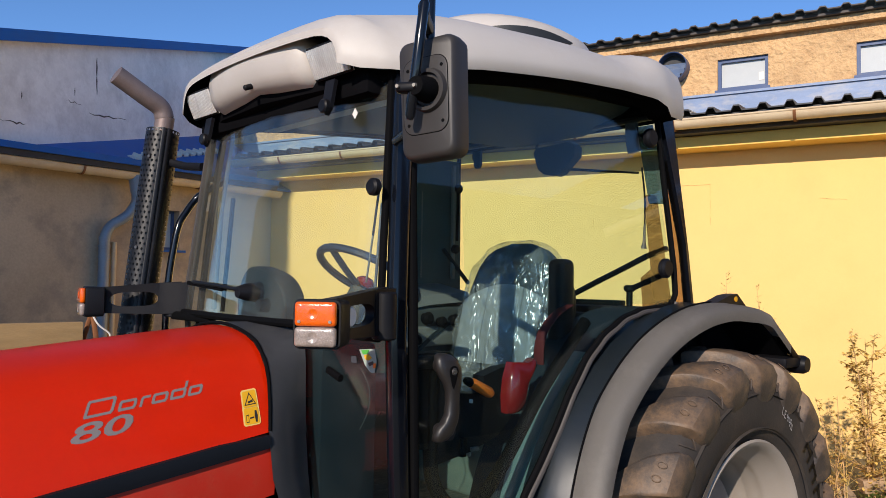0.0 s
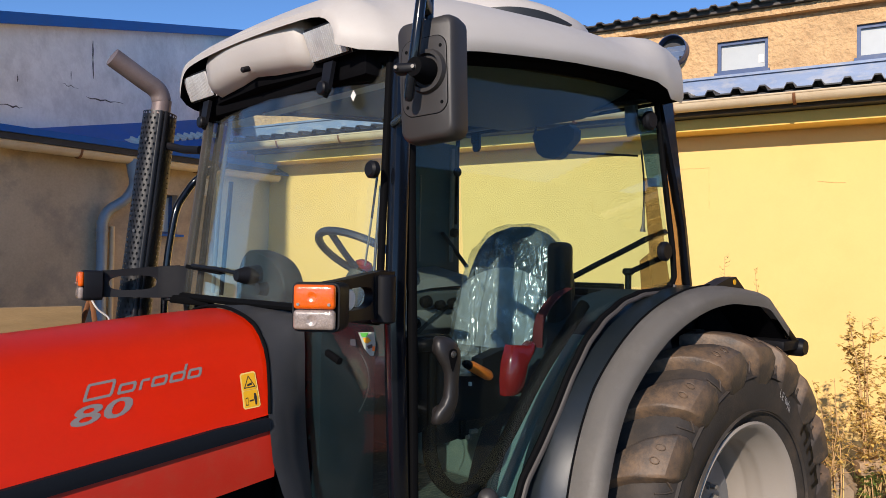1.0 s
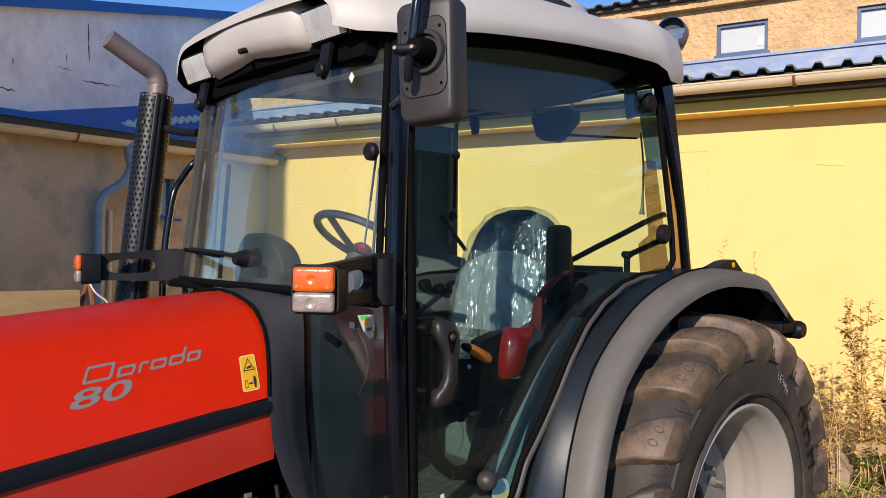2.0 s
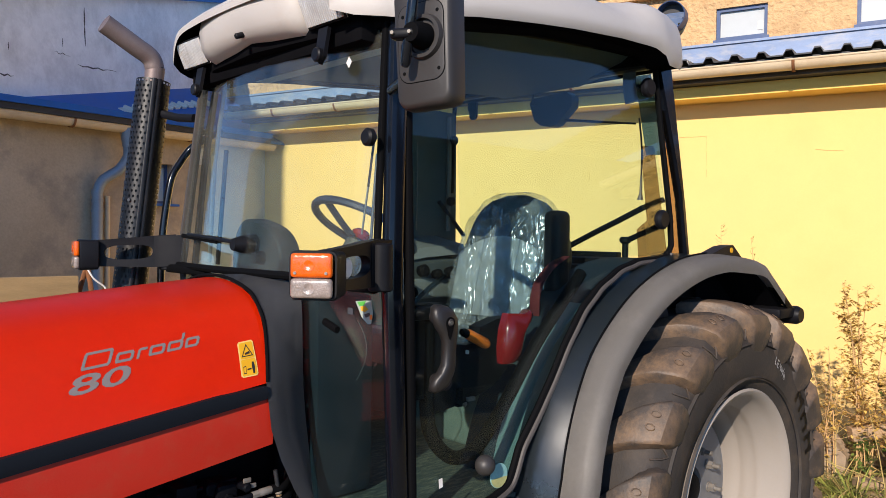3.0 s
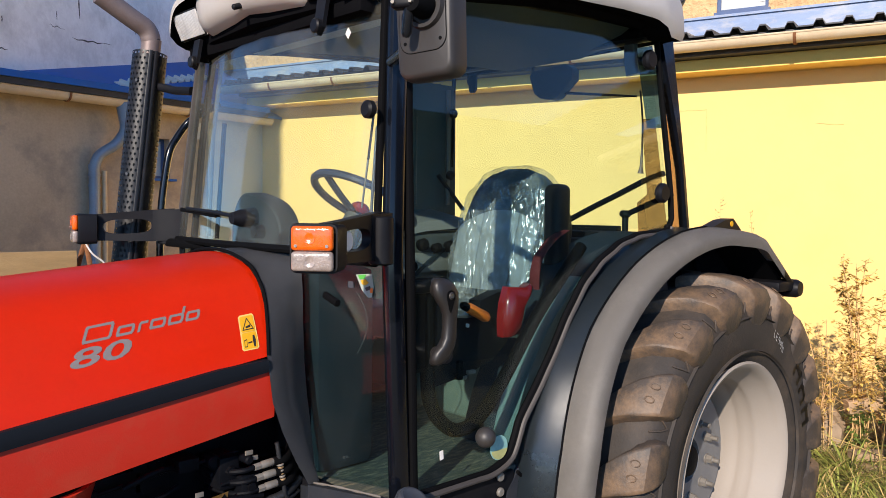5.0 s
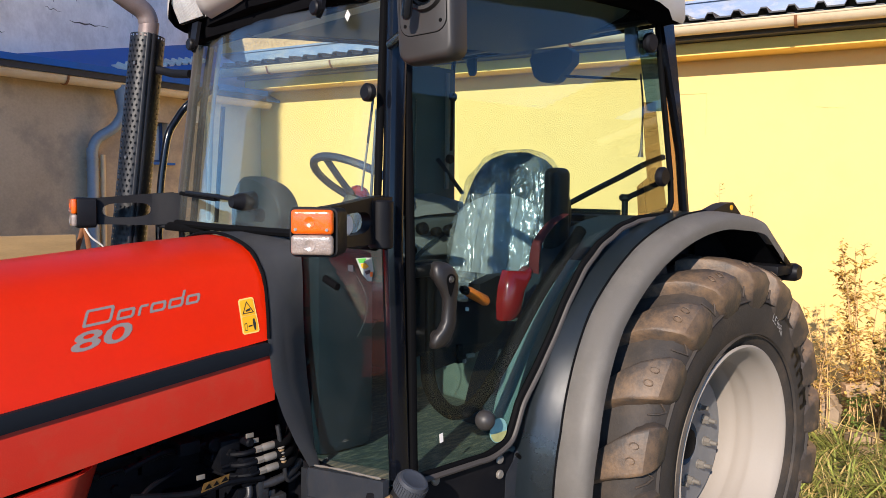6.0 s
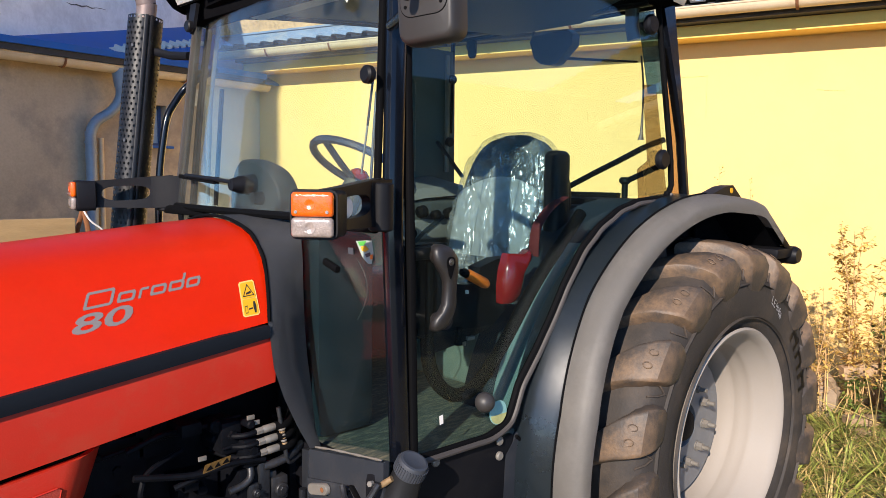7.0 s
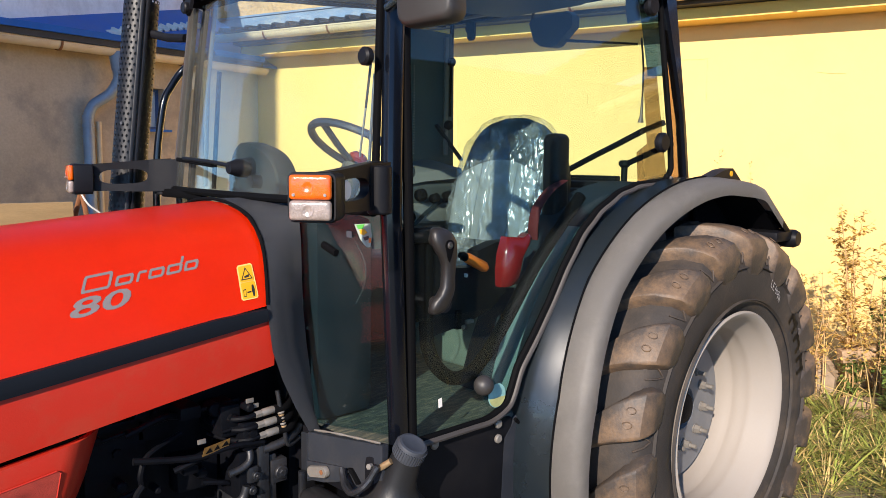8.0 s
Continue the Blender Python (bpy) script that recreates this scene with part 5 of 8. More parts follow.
def build_wheel(name, centre, radius, width, rim_r, lugs, parent):
    """A lugged tyre on a dished rim; the outer face looks to -y."""
    hub = new(name)
    hub.parent = parent
    hub.location = centre
    tagged(hub, "big lugged tractor wheel with a pale grey rim")
    w, cr = width / 2, radius - 0.042
    prof = [(-w * 0.80, rim_r - 0.012), (-w * 0.90, rim_r + 0.02), (-w * 1.0, rim_r + 0.09), (-w * 1.03, rim_r + 0.15), (-w * 0.99, cr - 0.07), (-w * 0.88, cr - 0.025), (-w * 0.6, cr - 0.004), (0, cr),
            (w * 0.6, cr - 0.004), (w * 0.88, cr - 0.025), (w * 0.99, cr - 0.07), (w * 1.03, rim_r + 0.15), (w * 1.0, rim_r + 0.09), (w * 0.9, rim_r + 0.02), (w * 0.80, rim_r - 0.012)]
    n = 72
    def ring(p, segs=n):
        return [[V(r * math.cos(2 * math.pi * k / segs), y, r * math.sin(2 * math.pi * k / segs)) for k in range(segs)] for y, r in p]
    bm = bmesh.new()
    loft(bm, ring(prof + prof[:1]), cap=False)
    tyre = part("tyre", bm, TYRE, hub, "dusty black agricultural tyre", smooth=50)
    # slanting lugs, each from the middle round the shoulder, worn round at the edges
    def lug_mesh(side):
        bm = bmesh.new()
        path = [(0.0, cr - 0.002, 0.0, 0.036, 0.028), (0.05, cr, 0.02, 0.041, 0.034), (0.30, cr - 0.001, 0.10, 0.042, 0.038), (0.50, cr - 0.003, 0.165, 0.042, 0.043), (0.68, cr - 0.008, 0.22, 0.043, 0.049), (0.82, cr - 0.017, 0.262, 0.043, 0.054),
                (0.92, cr - 0.031, 0.292, 0.041, 0.057), (0.985, cr - 0.055, 0.316, 0.033, 0.057), (1.01, cr - 0.085, 0.330, 0.022, 0.055), (1.025, cr - 0.110, 0.340, 0.013, 0.049), (1.03, cr - 0.127, 0.345, 0.007, 0.037), (1.03, cr - 0.136, 0.347, 0.000, 0.022)]
        rings = []
        for f, r, sw, h, half in path:
            c = -sw * 0.72
            dk = half * lerp([(0.3, 1.15), (0.8, 1.36)], f) / radius
            y = side * w * f
            t = min(1.0, max(0.0, (f - 0.62) / 0.38))
            nr, ny = 1.0 - 0.45 * t, side * 0.95 * t
            ring = []
            for u, v in ((-1.22, -0.3), (-1.10, 0.40), (-1.0, 0.88), (-0.93, 0.97), (-0.82, 1.0), (0.0, 1.0), (0.82, 1.0), (0.93, 0.97), (1.0, 0.88), (1.10, 0.40), (1.22, -0.3)):
                rad, yy, ang = r + h * v * nr, y + h * v * ny, c + dk * u
                ring.append(V(rad * math.cos(ang), yy, rad * math.sin(ang)))
            rings.append(ring)
        loft(bm, rings)
        # two small moulded ovals on the lug's face
        for c, dr in ((-0.226, 0.0), (-0.160, 0.010)):
            t = 0.5
            o = V((cr + 0.0175 + dr * 0.3) * math.cos(c), side * w * (0.83 - 2 * dr) + side * 0.022, (cr + 0.0175 + dr * 0.3) * math.sin(c))
            out = V(math.cos(c) * 0.85, side * 0.5, math.sin(c) * 0.85).normalized()
            e1 = V(-math.sin(c), 0, math.cos(c))
            e2 = out.cross(e1)
            tube(bm, [o + e1 * (0.010 * math.cos(q)) + e2 * (0.014 * math.sin(q)) for q in (2 * math.pi * j / 14 for j in range(15))], 0.0016, 4, cap=False)
        return bm
    for side in (-1, 1):
        first = None
        for k in range(lugs):
            a0 = 17.5 + 360.0 * (k + (0.5 if side > 0 else 0)) / lugs
            if first is None:
                first = part("lug", lug_mesh(side), LUG, tyre, smooth=32)
                ob = first
            else:
                ob = new("lug", first.data)
                ob.parent = first.parent
            ob.rotation_euler = (0, radians(-a0), 0)
    # moulded V marks on the shoulder between the lugs
    mark = None
    for k in range(lugs):
        a0 = 13.2 + 360.0 * k / lugs
        if mark is None:
            bm = bmesh.new()
            for q in (-2.6, 2.6):
                a = radians(q)
                beam(bm, [V(0.648 * math.cos(a), -w * 0.905, 0.648 * math.sin(a)), V(0.618 * math.cos(a * 0.55), -w * 0.995, 0.618 * math.sin(a * 0.55)), V(0.588, -w * 1.015, 0.0)], 0.005, 0.006, (0, 1, 0))
            mark = part("shoulder_mark", bm, LUG, tyre)
            ob = mark
        else:
            ob = new("shoulder_mark", mark.data)
            ob.parent = mark.parent
        ob.rotation_euler = (0, radians(-a0), 0)
    # moulded rim line on the side wall
    for rr in (rim_r + 0.055, rim_r + 0.175):
        bm = bmesh.new()
        loft(bm, ring([(-w * 1.0 - 0.004, rr - 0.003), (-w * 1.0 - 0.014, rr), (-w * 1.0 - 0.004, rr + 0.003)], 72), cap=False)
        part("sidewall_ridge", bm, TYRE, tyre)
    # dished rim
    f = -w * 0.80
    rp = [(f - 0.030, rim_r + 0.012), (f - 0.036, rim_r + 0.004), (f - 0.030, rim_r - 0.010), (f - 0.004, rim_r - 0.022), (f + 0.02, rim_r - 0.030), (f + 0.055, rim_r - 0.058), (f + 0.075, rim_r - 0.062), (f + 0.085, rim_r - 0.0605), (f + 0.10, rim_r - 0.066), (f + 0.13, rim_r - 0.067), (f + 0.14, rim_r - 0.0655), (f + 0.152, rim_r - 0.072), (f + 0.19, rim_r - 0.074), (f + 0.30, rim_r - 0.082), (f + 0.315, rim_r - 0.12), (f + 0.315, 0.09), (f + 0.335, 0.085), (f + 0.335, rim_r - 0.05), (f + 0.12, rim_r - 0.02), (f - 0.02, rim_r + 0.0)]
    bm = bmesh.new()
    loft(bm, ring(rp + rp[:1]), cap=False)
    part("rim", bm, RIM, hub, "pale grey painted steel rim", smooth=45)
    bm = bmesh.new()
    d = f + 0.205
    loft(bm, ring([(d + 0.08, 0.15), (d + 0.01, 0.255), (d - 0.018, 0.272), (d - 0.028, 0.268), (d - 0.032, 0.085), (d - 0.012, 0.078), (d + 0.02, 0.074)], 48), cap=True)
    plate_ob = part("hub_disc", bm, HUB, hub, "grey hub disc", smooth=40)
    bm = bmesh.new()
    loft(bm, ring([(d + 0.02, 0.073), (d - 0.02, 0.070), (d - 0.045, 0.055), (d - 0.05, 0.02)], 28))
    part("hub_cap", bm, ENGINE, plate_ob)
    for k in range(10):
        a = 2 * math.pi * (k + 0.75) / 10
        c = V(0.148 * math.cos(a), d, 0.148 * math.sin(a))
        bm = bmesh.new()
        tube_pts(bm, [c + V(0, -0.028, 0), c + V(0, -0.036, 0)], [0.020, 0.020], (0, 1, 0), 18)
        tube_pts(bm, [c + V(0, -0.036, 0), c + V(0, -0.058, 0)], [0.0165, 0.016], (0, 1, 0), 6)
        tube_pts(bm, [c + V(0, -0.058, 0), c + V(0, -0.085, 0)], [0.009, 0.0085], (0, 1, 0), 10)
        part("wheel_nut", bm, DULL_ZINC, plate_ob)
    return hub


rear_wheel = build_wheel("rear_wheel", (0, -0.665, AXLE), 0.72, 0.43, 0.395, 18, tractor)


def tractor_copy(ob, location, turn=0.0, size=1.0):
    """The same wheel at another axle end."""
    c = copy_thing(ob, pose(*location, 0, 0, turn))
    c.scale = (size, size, size)
    return c


tractor_copy(rear_wheel, (0, 0.665, AXLE), 180)
tractor_copy(rear_wheel, (-2.85, -0.66, 0.49), 0, 0.70)
tractor_copy(rear_wheel, (-2.85, 0.66, 0.49), 180, 0.70)


def build_exhaust():
    ex = new("exhaust")
    ex.parent = tractor
    tagged(ex, "upright exhaust stack with a perforated black guard")
    y = 0.80
    base, top = V(-1.545, y, 1.30), V(-1.444, y, 2.215)
    axis = (top - base).normalized()
    bm = bmesh.new()
    tube(bm, smooth_line([base, (base + top) / 2, top, V(-1.441, y, 2.265), V(-1.458, y, 2.305), V(-1.515, y, 2.338), V(-1.63, y, 2.402)], 6), 0.036, 20, cap=True)
    part("stack_pipe", bm, EXHAUST, ex, "brown heat-stained steel pipe with a slanted end")
    # perforated guard: each cell of the wrapped sheet carries one round hole
    s = axis.orthogonal().normalized()
    s = (V(0, 1, 0) - axis * axis.y).normalized()
    t = axis.cross(s)
    n, rows = 24, 46
    h = (top - base).length
    r = 0.062
    bm = bmesh.new()
    def at(i, j):
        a = 2 * math.pi * i / n
        return base + axis * (h * j / rows) + (s * math.cos(a) + t * math.sin(a)) * r
    for j in range(rows):
        sh = 0.5 * (j % 2)
        for i in range(n):
            corner = [bm.verts.new(at(i + sh + a, j + b)) for a, b in ((0, 0), (0.5, 0), (1, 0), (1, 0.5), (1, 1), (0.5, 1), (0, 1), (0, 0.5))]
            hole = [bm.verts.new(at(i + sh + 0.5 + 0.27 * math.cos(q), j + 0.5 + 0.27 * math.sin(q))) for q in (radians(225 + 45 * k) for k in range(8))]
            for k in range(8):
                bm.faces.new((corner[k], corner[(k + 1) % 8], hole[(k + 1) % 8], hole[k]))
    bmesh.ops.remove_doubles(bm, verts=bm.verts[:], dist=0.0004)
    g = part("guard", bm, GUARD, ex, "perforated black heat guard", smooth=60)
    # plain folded seam strips
    for ang in (161, 178, 20):
        a = radians(ang)
        d = s * math.cos(a) + t * math.sin(a)
        bm = bmesh.new()
        beam(bm, [base + d * (r + 0.004), top + d * (r + 0.004)], 0.015, 0.010, tuple(d))
        part("seam", bm, GUARD, g)
    for z in (0.12, 0.5, 0.88):
        bm = bmesh.new()
        disc(bm, base + axis * (h * z) - V(0.052, 0.036, 0), (-0.8, -0.5, 0), 0.006, 0.014, 8)
        part("rivet", bm, CAP, g)
    # black sleeve added round the pipe so the guard's holes look shaded inside
    bm = bmesh.new()
    disc(bm, base + axis * (h / 2), axis, 0.054, h - 0.02, 24)
    part("muffler_neck", bm, GUARD, ex)
    bm = bmesh.new()
    beam(bm, [V(-1.44, y - 0.04, 2.09), V(-1.40, 0.68, 2.07), V(-1.38, 0.58, 2.06)], 0.03, 0.03, (0, 0, 1))
    part("stay", bm, DARK, ex)
    # black bent pipe to the pillar
    bm = bmesh.new()
    tube(bm, smooth_line([V(-1.438, 0.74, 1.25), V(-1.437, 0.74, 1.5), V(-1.431, 0.74, 1.63), V(-1.418, 0.74, 1.735), V(-1.397, 0.74, 1.845), V(-1.365, 0.74, 1.905), V(-1.323, 0.73, 1.965), V(-1.285, 0.66, 2.005), V(-1.28, 0.58, 2.02)], 6), 0.0135, 10)
    part("bent_pipe", bm, GLOSS, tractor, "thin black bent pipe")


build_exhaust()


def build_lamp_arm(sgn):
    """A moulded arm on the front pillar that carries the turn signal."""
    arm = new("lamp_arm")
    arm.parent = tractor
    tagged(arm, "black slotted arm with an amber and clear front lamp")
    root, tip = V(-1.44, sgn * 0.60, 1.572), V(-1.70, sgn * 0.735, 1.560)
    d = (tip - root).normalized()
    side = V(-d.y, d.x, 0).normalized()
    L = (tip - root).length
    # arm as a ring round its slot
    cx, rx, rz = L * 0.55, L * 0.28, 0.026
    n = 32
    ring_o, ring_i = [], []
    for k in range(n):
        a = 2 * math.pi * k / n
        ring_i.append((cx + rx * math.copysign(abs(math.cos(a)) ** 0.6, math.cos(a)), rz * math.copysign(abs(math.sin(a)) ** 0.8, math.sin(a))))
        ca, sa = math.cos(a), math.sin(a)
        ex, ez = (L / 2), lerp([(0, 0.062), (L, 0.044)], L / 2 + L / 2 * ca)
        q = max(abs(ca), abs(sa))
        ring_o.append((L / 2 + ex * ca / q, ez * sa / q))
    bm = bmesh.new()
    def P(u, z, o):
        return root + d * u + V(0, 0, z) + side * o
    loops = [[P(u, z, o) for u, z in ring] for ring, o in ((ring_i, -0.012), (ring_i, 0.012), (ring_o, 0.014), (ring_o, -0.014), (ring_i, -0.012))]
    loft(bm, loops, cap=False)
    bmesh.ops.remove_doubles(bm, verts=bm.verts[:], dist=0.0005)
    part("arm", bm, DARK, arm)
    # pivot sleeve on the pillar, with a flared root
    bm = bmesh.new()
    c = V(-1.458, sgn * 0.628, 0)
    tube_pts(bm, [c + V(0, 0, z) for z in (1.500, 1.504, 1.616, 1.620)], [0.026, 0.031, 0.031, 0.026], (0, 0, 1), 20)
    part("arm_foot", bm, DARK, arm)
    bm = bmesh.new()
    loft(bm, [[root + d * u + side * (o * k) + V(0, 0, z) for o, z in ((1, 0.056), (1, -0.056), (-1, -0.056), (-1, 0.056))] for u, k in ((-0.03, 0.030), (0.015, 0.026), (0.05, 0.016), (0.075, 0.0145))])
    part("arm_root", bm, DARK, arm)
    if sgn < 0:
        bm = bmesh.new()
        disc(bm, root + d * (L * 0.66) - side * (0.002 * sgn), side, 0.025, 0.016, 22, 0.004)
        part("side_reflector", bm, WHITE_DECAL, arm, "round white reflector in the arm")
    shallow = 1.0 if sgn < 0 else 0.5
    m = Matrix.Translation(V(-1.704, -0.718, 1.5525) if sgn < 0 else tip + V(0.0, 0.0, -0.004)) @ Matrix.Rotation(radians(40 if sgn < 0 else -12), 4, "Z")
    bm = bmesh.new()
    rings = []
    for q, k in ((0.058 * shallow, 0.80), (0.048 * shallow, 0.96), (-0.030, 1.0), (-0.036, 0.97), (-0.036, 0.90), (-0.008, 0.86)):
        ring = []
        for sy, sz, a0 in ((1, 1, 0), (-1, 1, 90), (-1, -1, 180), (1, -1, 270)):
            for j in range(4):
                a = radians(a0 + 30 * j)
                ring.append(m @ V(q, (sy * 0.040 + 0.014 * math.cos(a)) * k, (sz * 0.040 + 0.014 * math.sin(a)) * k))
        rings.append(ring)
    loft(bm, rings)
    lamp = part("lamp_body", bm, DARK, arm)
    for z0, z1, mt, nm, lb in ((-0.0045, 0.0485, AMBER, "amber_lens", "amber turn-signal lens"), (-0.0485, -0.0055, PALE, "clear_lens", "pale side-light lens")):
        bm = bmesh.new()
        box(bm, (-0.054, -0.046, z0), (-0.034, 0.046, z1), 0.010, m, 4)
        part(nm, bm, mt, lamp, lb)
    # bulb seats that show through the lenses
    for y, z, r, mt in ((0.004, 0.022, 0.012, AMBER), (0.004, -0.028, 0.013, PALE)):
        bm = bmesh.new()
        tube_pts(bm, [m @ V(-0.050, y, z), m @ V(-0.0552, y, z), m @ V(-0.0552, y, z), m @ V(-0.0545, y, z)], [r, r, r * 0.8, r * 0.7], m.to_3x3() @ V(1, 0, 0), 16)
        part("bulb_ring", bm, mt, lamp)
    for y in (-0.034, 0.034):
        bm = bmesh.new()
        disc(bm, m @ V(-0.055, y, 0.006), m.to_3x3() @ V(1, 0, 0), 0.0035, 0.003, 8)
        part("lens_screw", bm, DULL_ZINC, lamp)


build_lamp_arm(-1)
build_lamp_arm(1)


def build_mirror():
    mir = new("mirror")
    mir.parent = tractor
    tagged(mir, "large black wing mirror on a tubular arm, its back to the front")
    c = V(-1.655, -1.016, 2.008)
    rot = Matrix.Rotation(radians(14), 4, "Z") @ Matrix.Rotation(radians(-3), 4, "X")
    m = Matrix.Translation(c) @ rot
    bm = bmesh.new()
    rings = []
    for q, k in ((-0.022, 0.90), (-0.018, 0.955), (-0.008, 0.99), (0.012, 1.0), (0.034, 0.97)):
        ring = []
        for sy, sz, a0 in ((1, 1, 0), (-1, 1, 90), (-1, -1, 180), (1, -1, 270)):
            for j in range(5):
                a = radians(a0 + 22.5 * j)
                taper = 0.067 if sz > 0 else 0.063
                ring.append(m @ V(q, (sy * (taper - 0.022) + 0.022 * math.cos(a)) * k, (sz * (0.122 - 0.022) + 0.022 * math.sin(a)) * k))
        rings.append(ring)
    loft(bm, rings)
    h = part("housing", bm, SHELL, mir, "dark grey plastic mirror shell", smooth=50)
    bm = bmesh.new()
    box(bm, (0.0335, -0.056, -0.105), (0.0345, 0.056, 0.105), 0.0, m)
    part("mirror_glass", bm, STEEL, h)
    bm = bmesh.new()
    def pad(q, hw, hz, r):
        return [m @ V(q, sy * (hw - r) + r * math.cos(a), 0.004 + sz * (hz - r) + r * math.sin(a)) for sy, sz, a0 in ((1, 1, 0), (-1, 1, 90), (-1, -1, 180), (1, -1, 270)) for a in (radians(a0 + 18 * j) for j in range(6))]
    loft(bm, [pad(-0.018, 0.0535, 0.0765, 0.026), pad(-0.0226, 0.0535, 0.0765, 0.026)])
    part("plate_groove", bm, RUBBER, h)
    bm = bmesh.new()
    loft(bm, [pad(-0.018, 0.052, 0.075, 0.025), pad(-0.0236, 0.052, 0.075, 0.025), pad(-0.0242, 0.050, 0.073, 0.024)])
    part("back_plate", bm, SHELL, h)
    bm = bmesh.new()
    x = rot @ V(1, 0, 0)
    o = m @ V(-0.024, -0.008, 0.012)
    tube_pts(bm, [o, o - x * 0.010, o - x * 0.010, o - x * 0.002], [0.044, 0.041, 0.034, 0.032], x, 28)
    part("socket_ring", bm, SHELL, h)
    bm = bmesh.new()
    tube_pts(bm, [o, o - x * 0.022, o - x * 0.045], [0.026, 0.024, 0.018], x, 20)
    part("ball_joint", bm, RUBBER, h)
    for y, z in ((-0.040, 0.058), (0.040, 0.058), (-0.040, -0.052), (0.040, -0.052)):
        bm = bmesh.new()
        disc(bm, m @ V(-0.0238, y, z), x, 0.0036, 0.002, 10)
        part("screw", bm, RUBBER, h)
    # grip tube in front of the shell, with a clamp
    foot, head = V(-1.715, -1.021, 1.966), V(-1.706, -1.047, 2.180)
    bm = bmesh.new()
    dv = (head - foot).normalized()
    tube_pts(bm, [foot - dv * 0.008, foot, head, head + dv * 0.008], [0.006, 0.0102, 0.0102, 0.006], dv, 16)
    part("arm", bm, GLOSS, mir, "glossy black tube")
    mid = foot + (head - foot) * 0.25
    bm = bmesh.new()
    box(bm, (-0.017, -0.024, -0.0095), (0.014, 0.030, 0.0095), 0.0075, Matrix.Translation(mid + V(0, 0.006, 0)) @ Matrix.Rotation(radians(30), 4, "Z"), 3)
    part("clamp", bm, DARK, mir)
    for dy in (-0.012, 0.022):
        bm = bmesh.new()
        p = Matrix.Translation(mid + V(0, 0.006, 0)) @ Matrix.Rotation(radians(30), 4, "Z") @ V(-0.020, dy, 0)
        disc(bm, p, (0.87, 0.5, 0), 0.0036, 0.006, 10)
        part("bolt", bm, DULL_ZINC, mir)
    # pole behind, cranked back to the cab pillar
    bm = bmesh.new()
    tube(bm, smooth_line([V(-1.60, -0.940, 2.32), V(-1.60, -0.938, 2.20), V(-1.60, -0.936, 2.08), V(-1.58, -0.90, 2.025), V(-1.50, -0.78, 2.01), V(-1.405, -0.60, 2.01)], 6), 0.0145, 14)
    part("pole", bm, GLOSS, mir)
    bm = bmesh.new()
    beam(bm, [V(-1.705, -1.044, 2.170), V(-1.655, -0.99, 2.175), V(-1.60, -0.940, 2.18)], 0.022, 0.03, (0, 0, 1))
    part("pivot", bm, DARK, mir)


build_mirror()


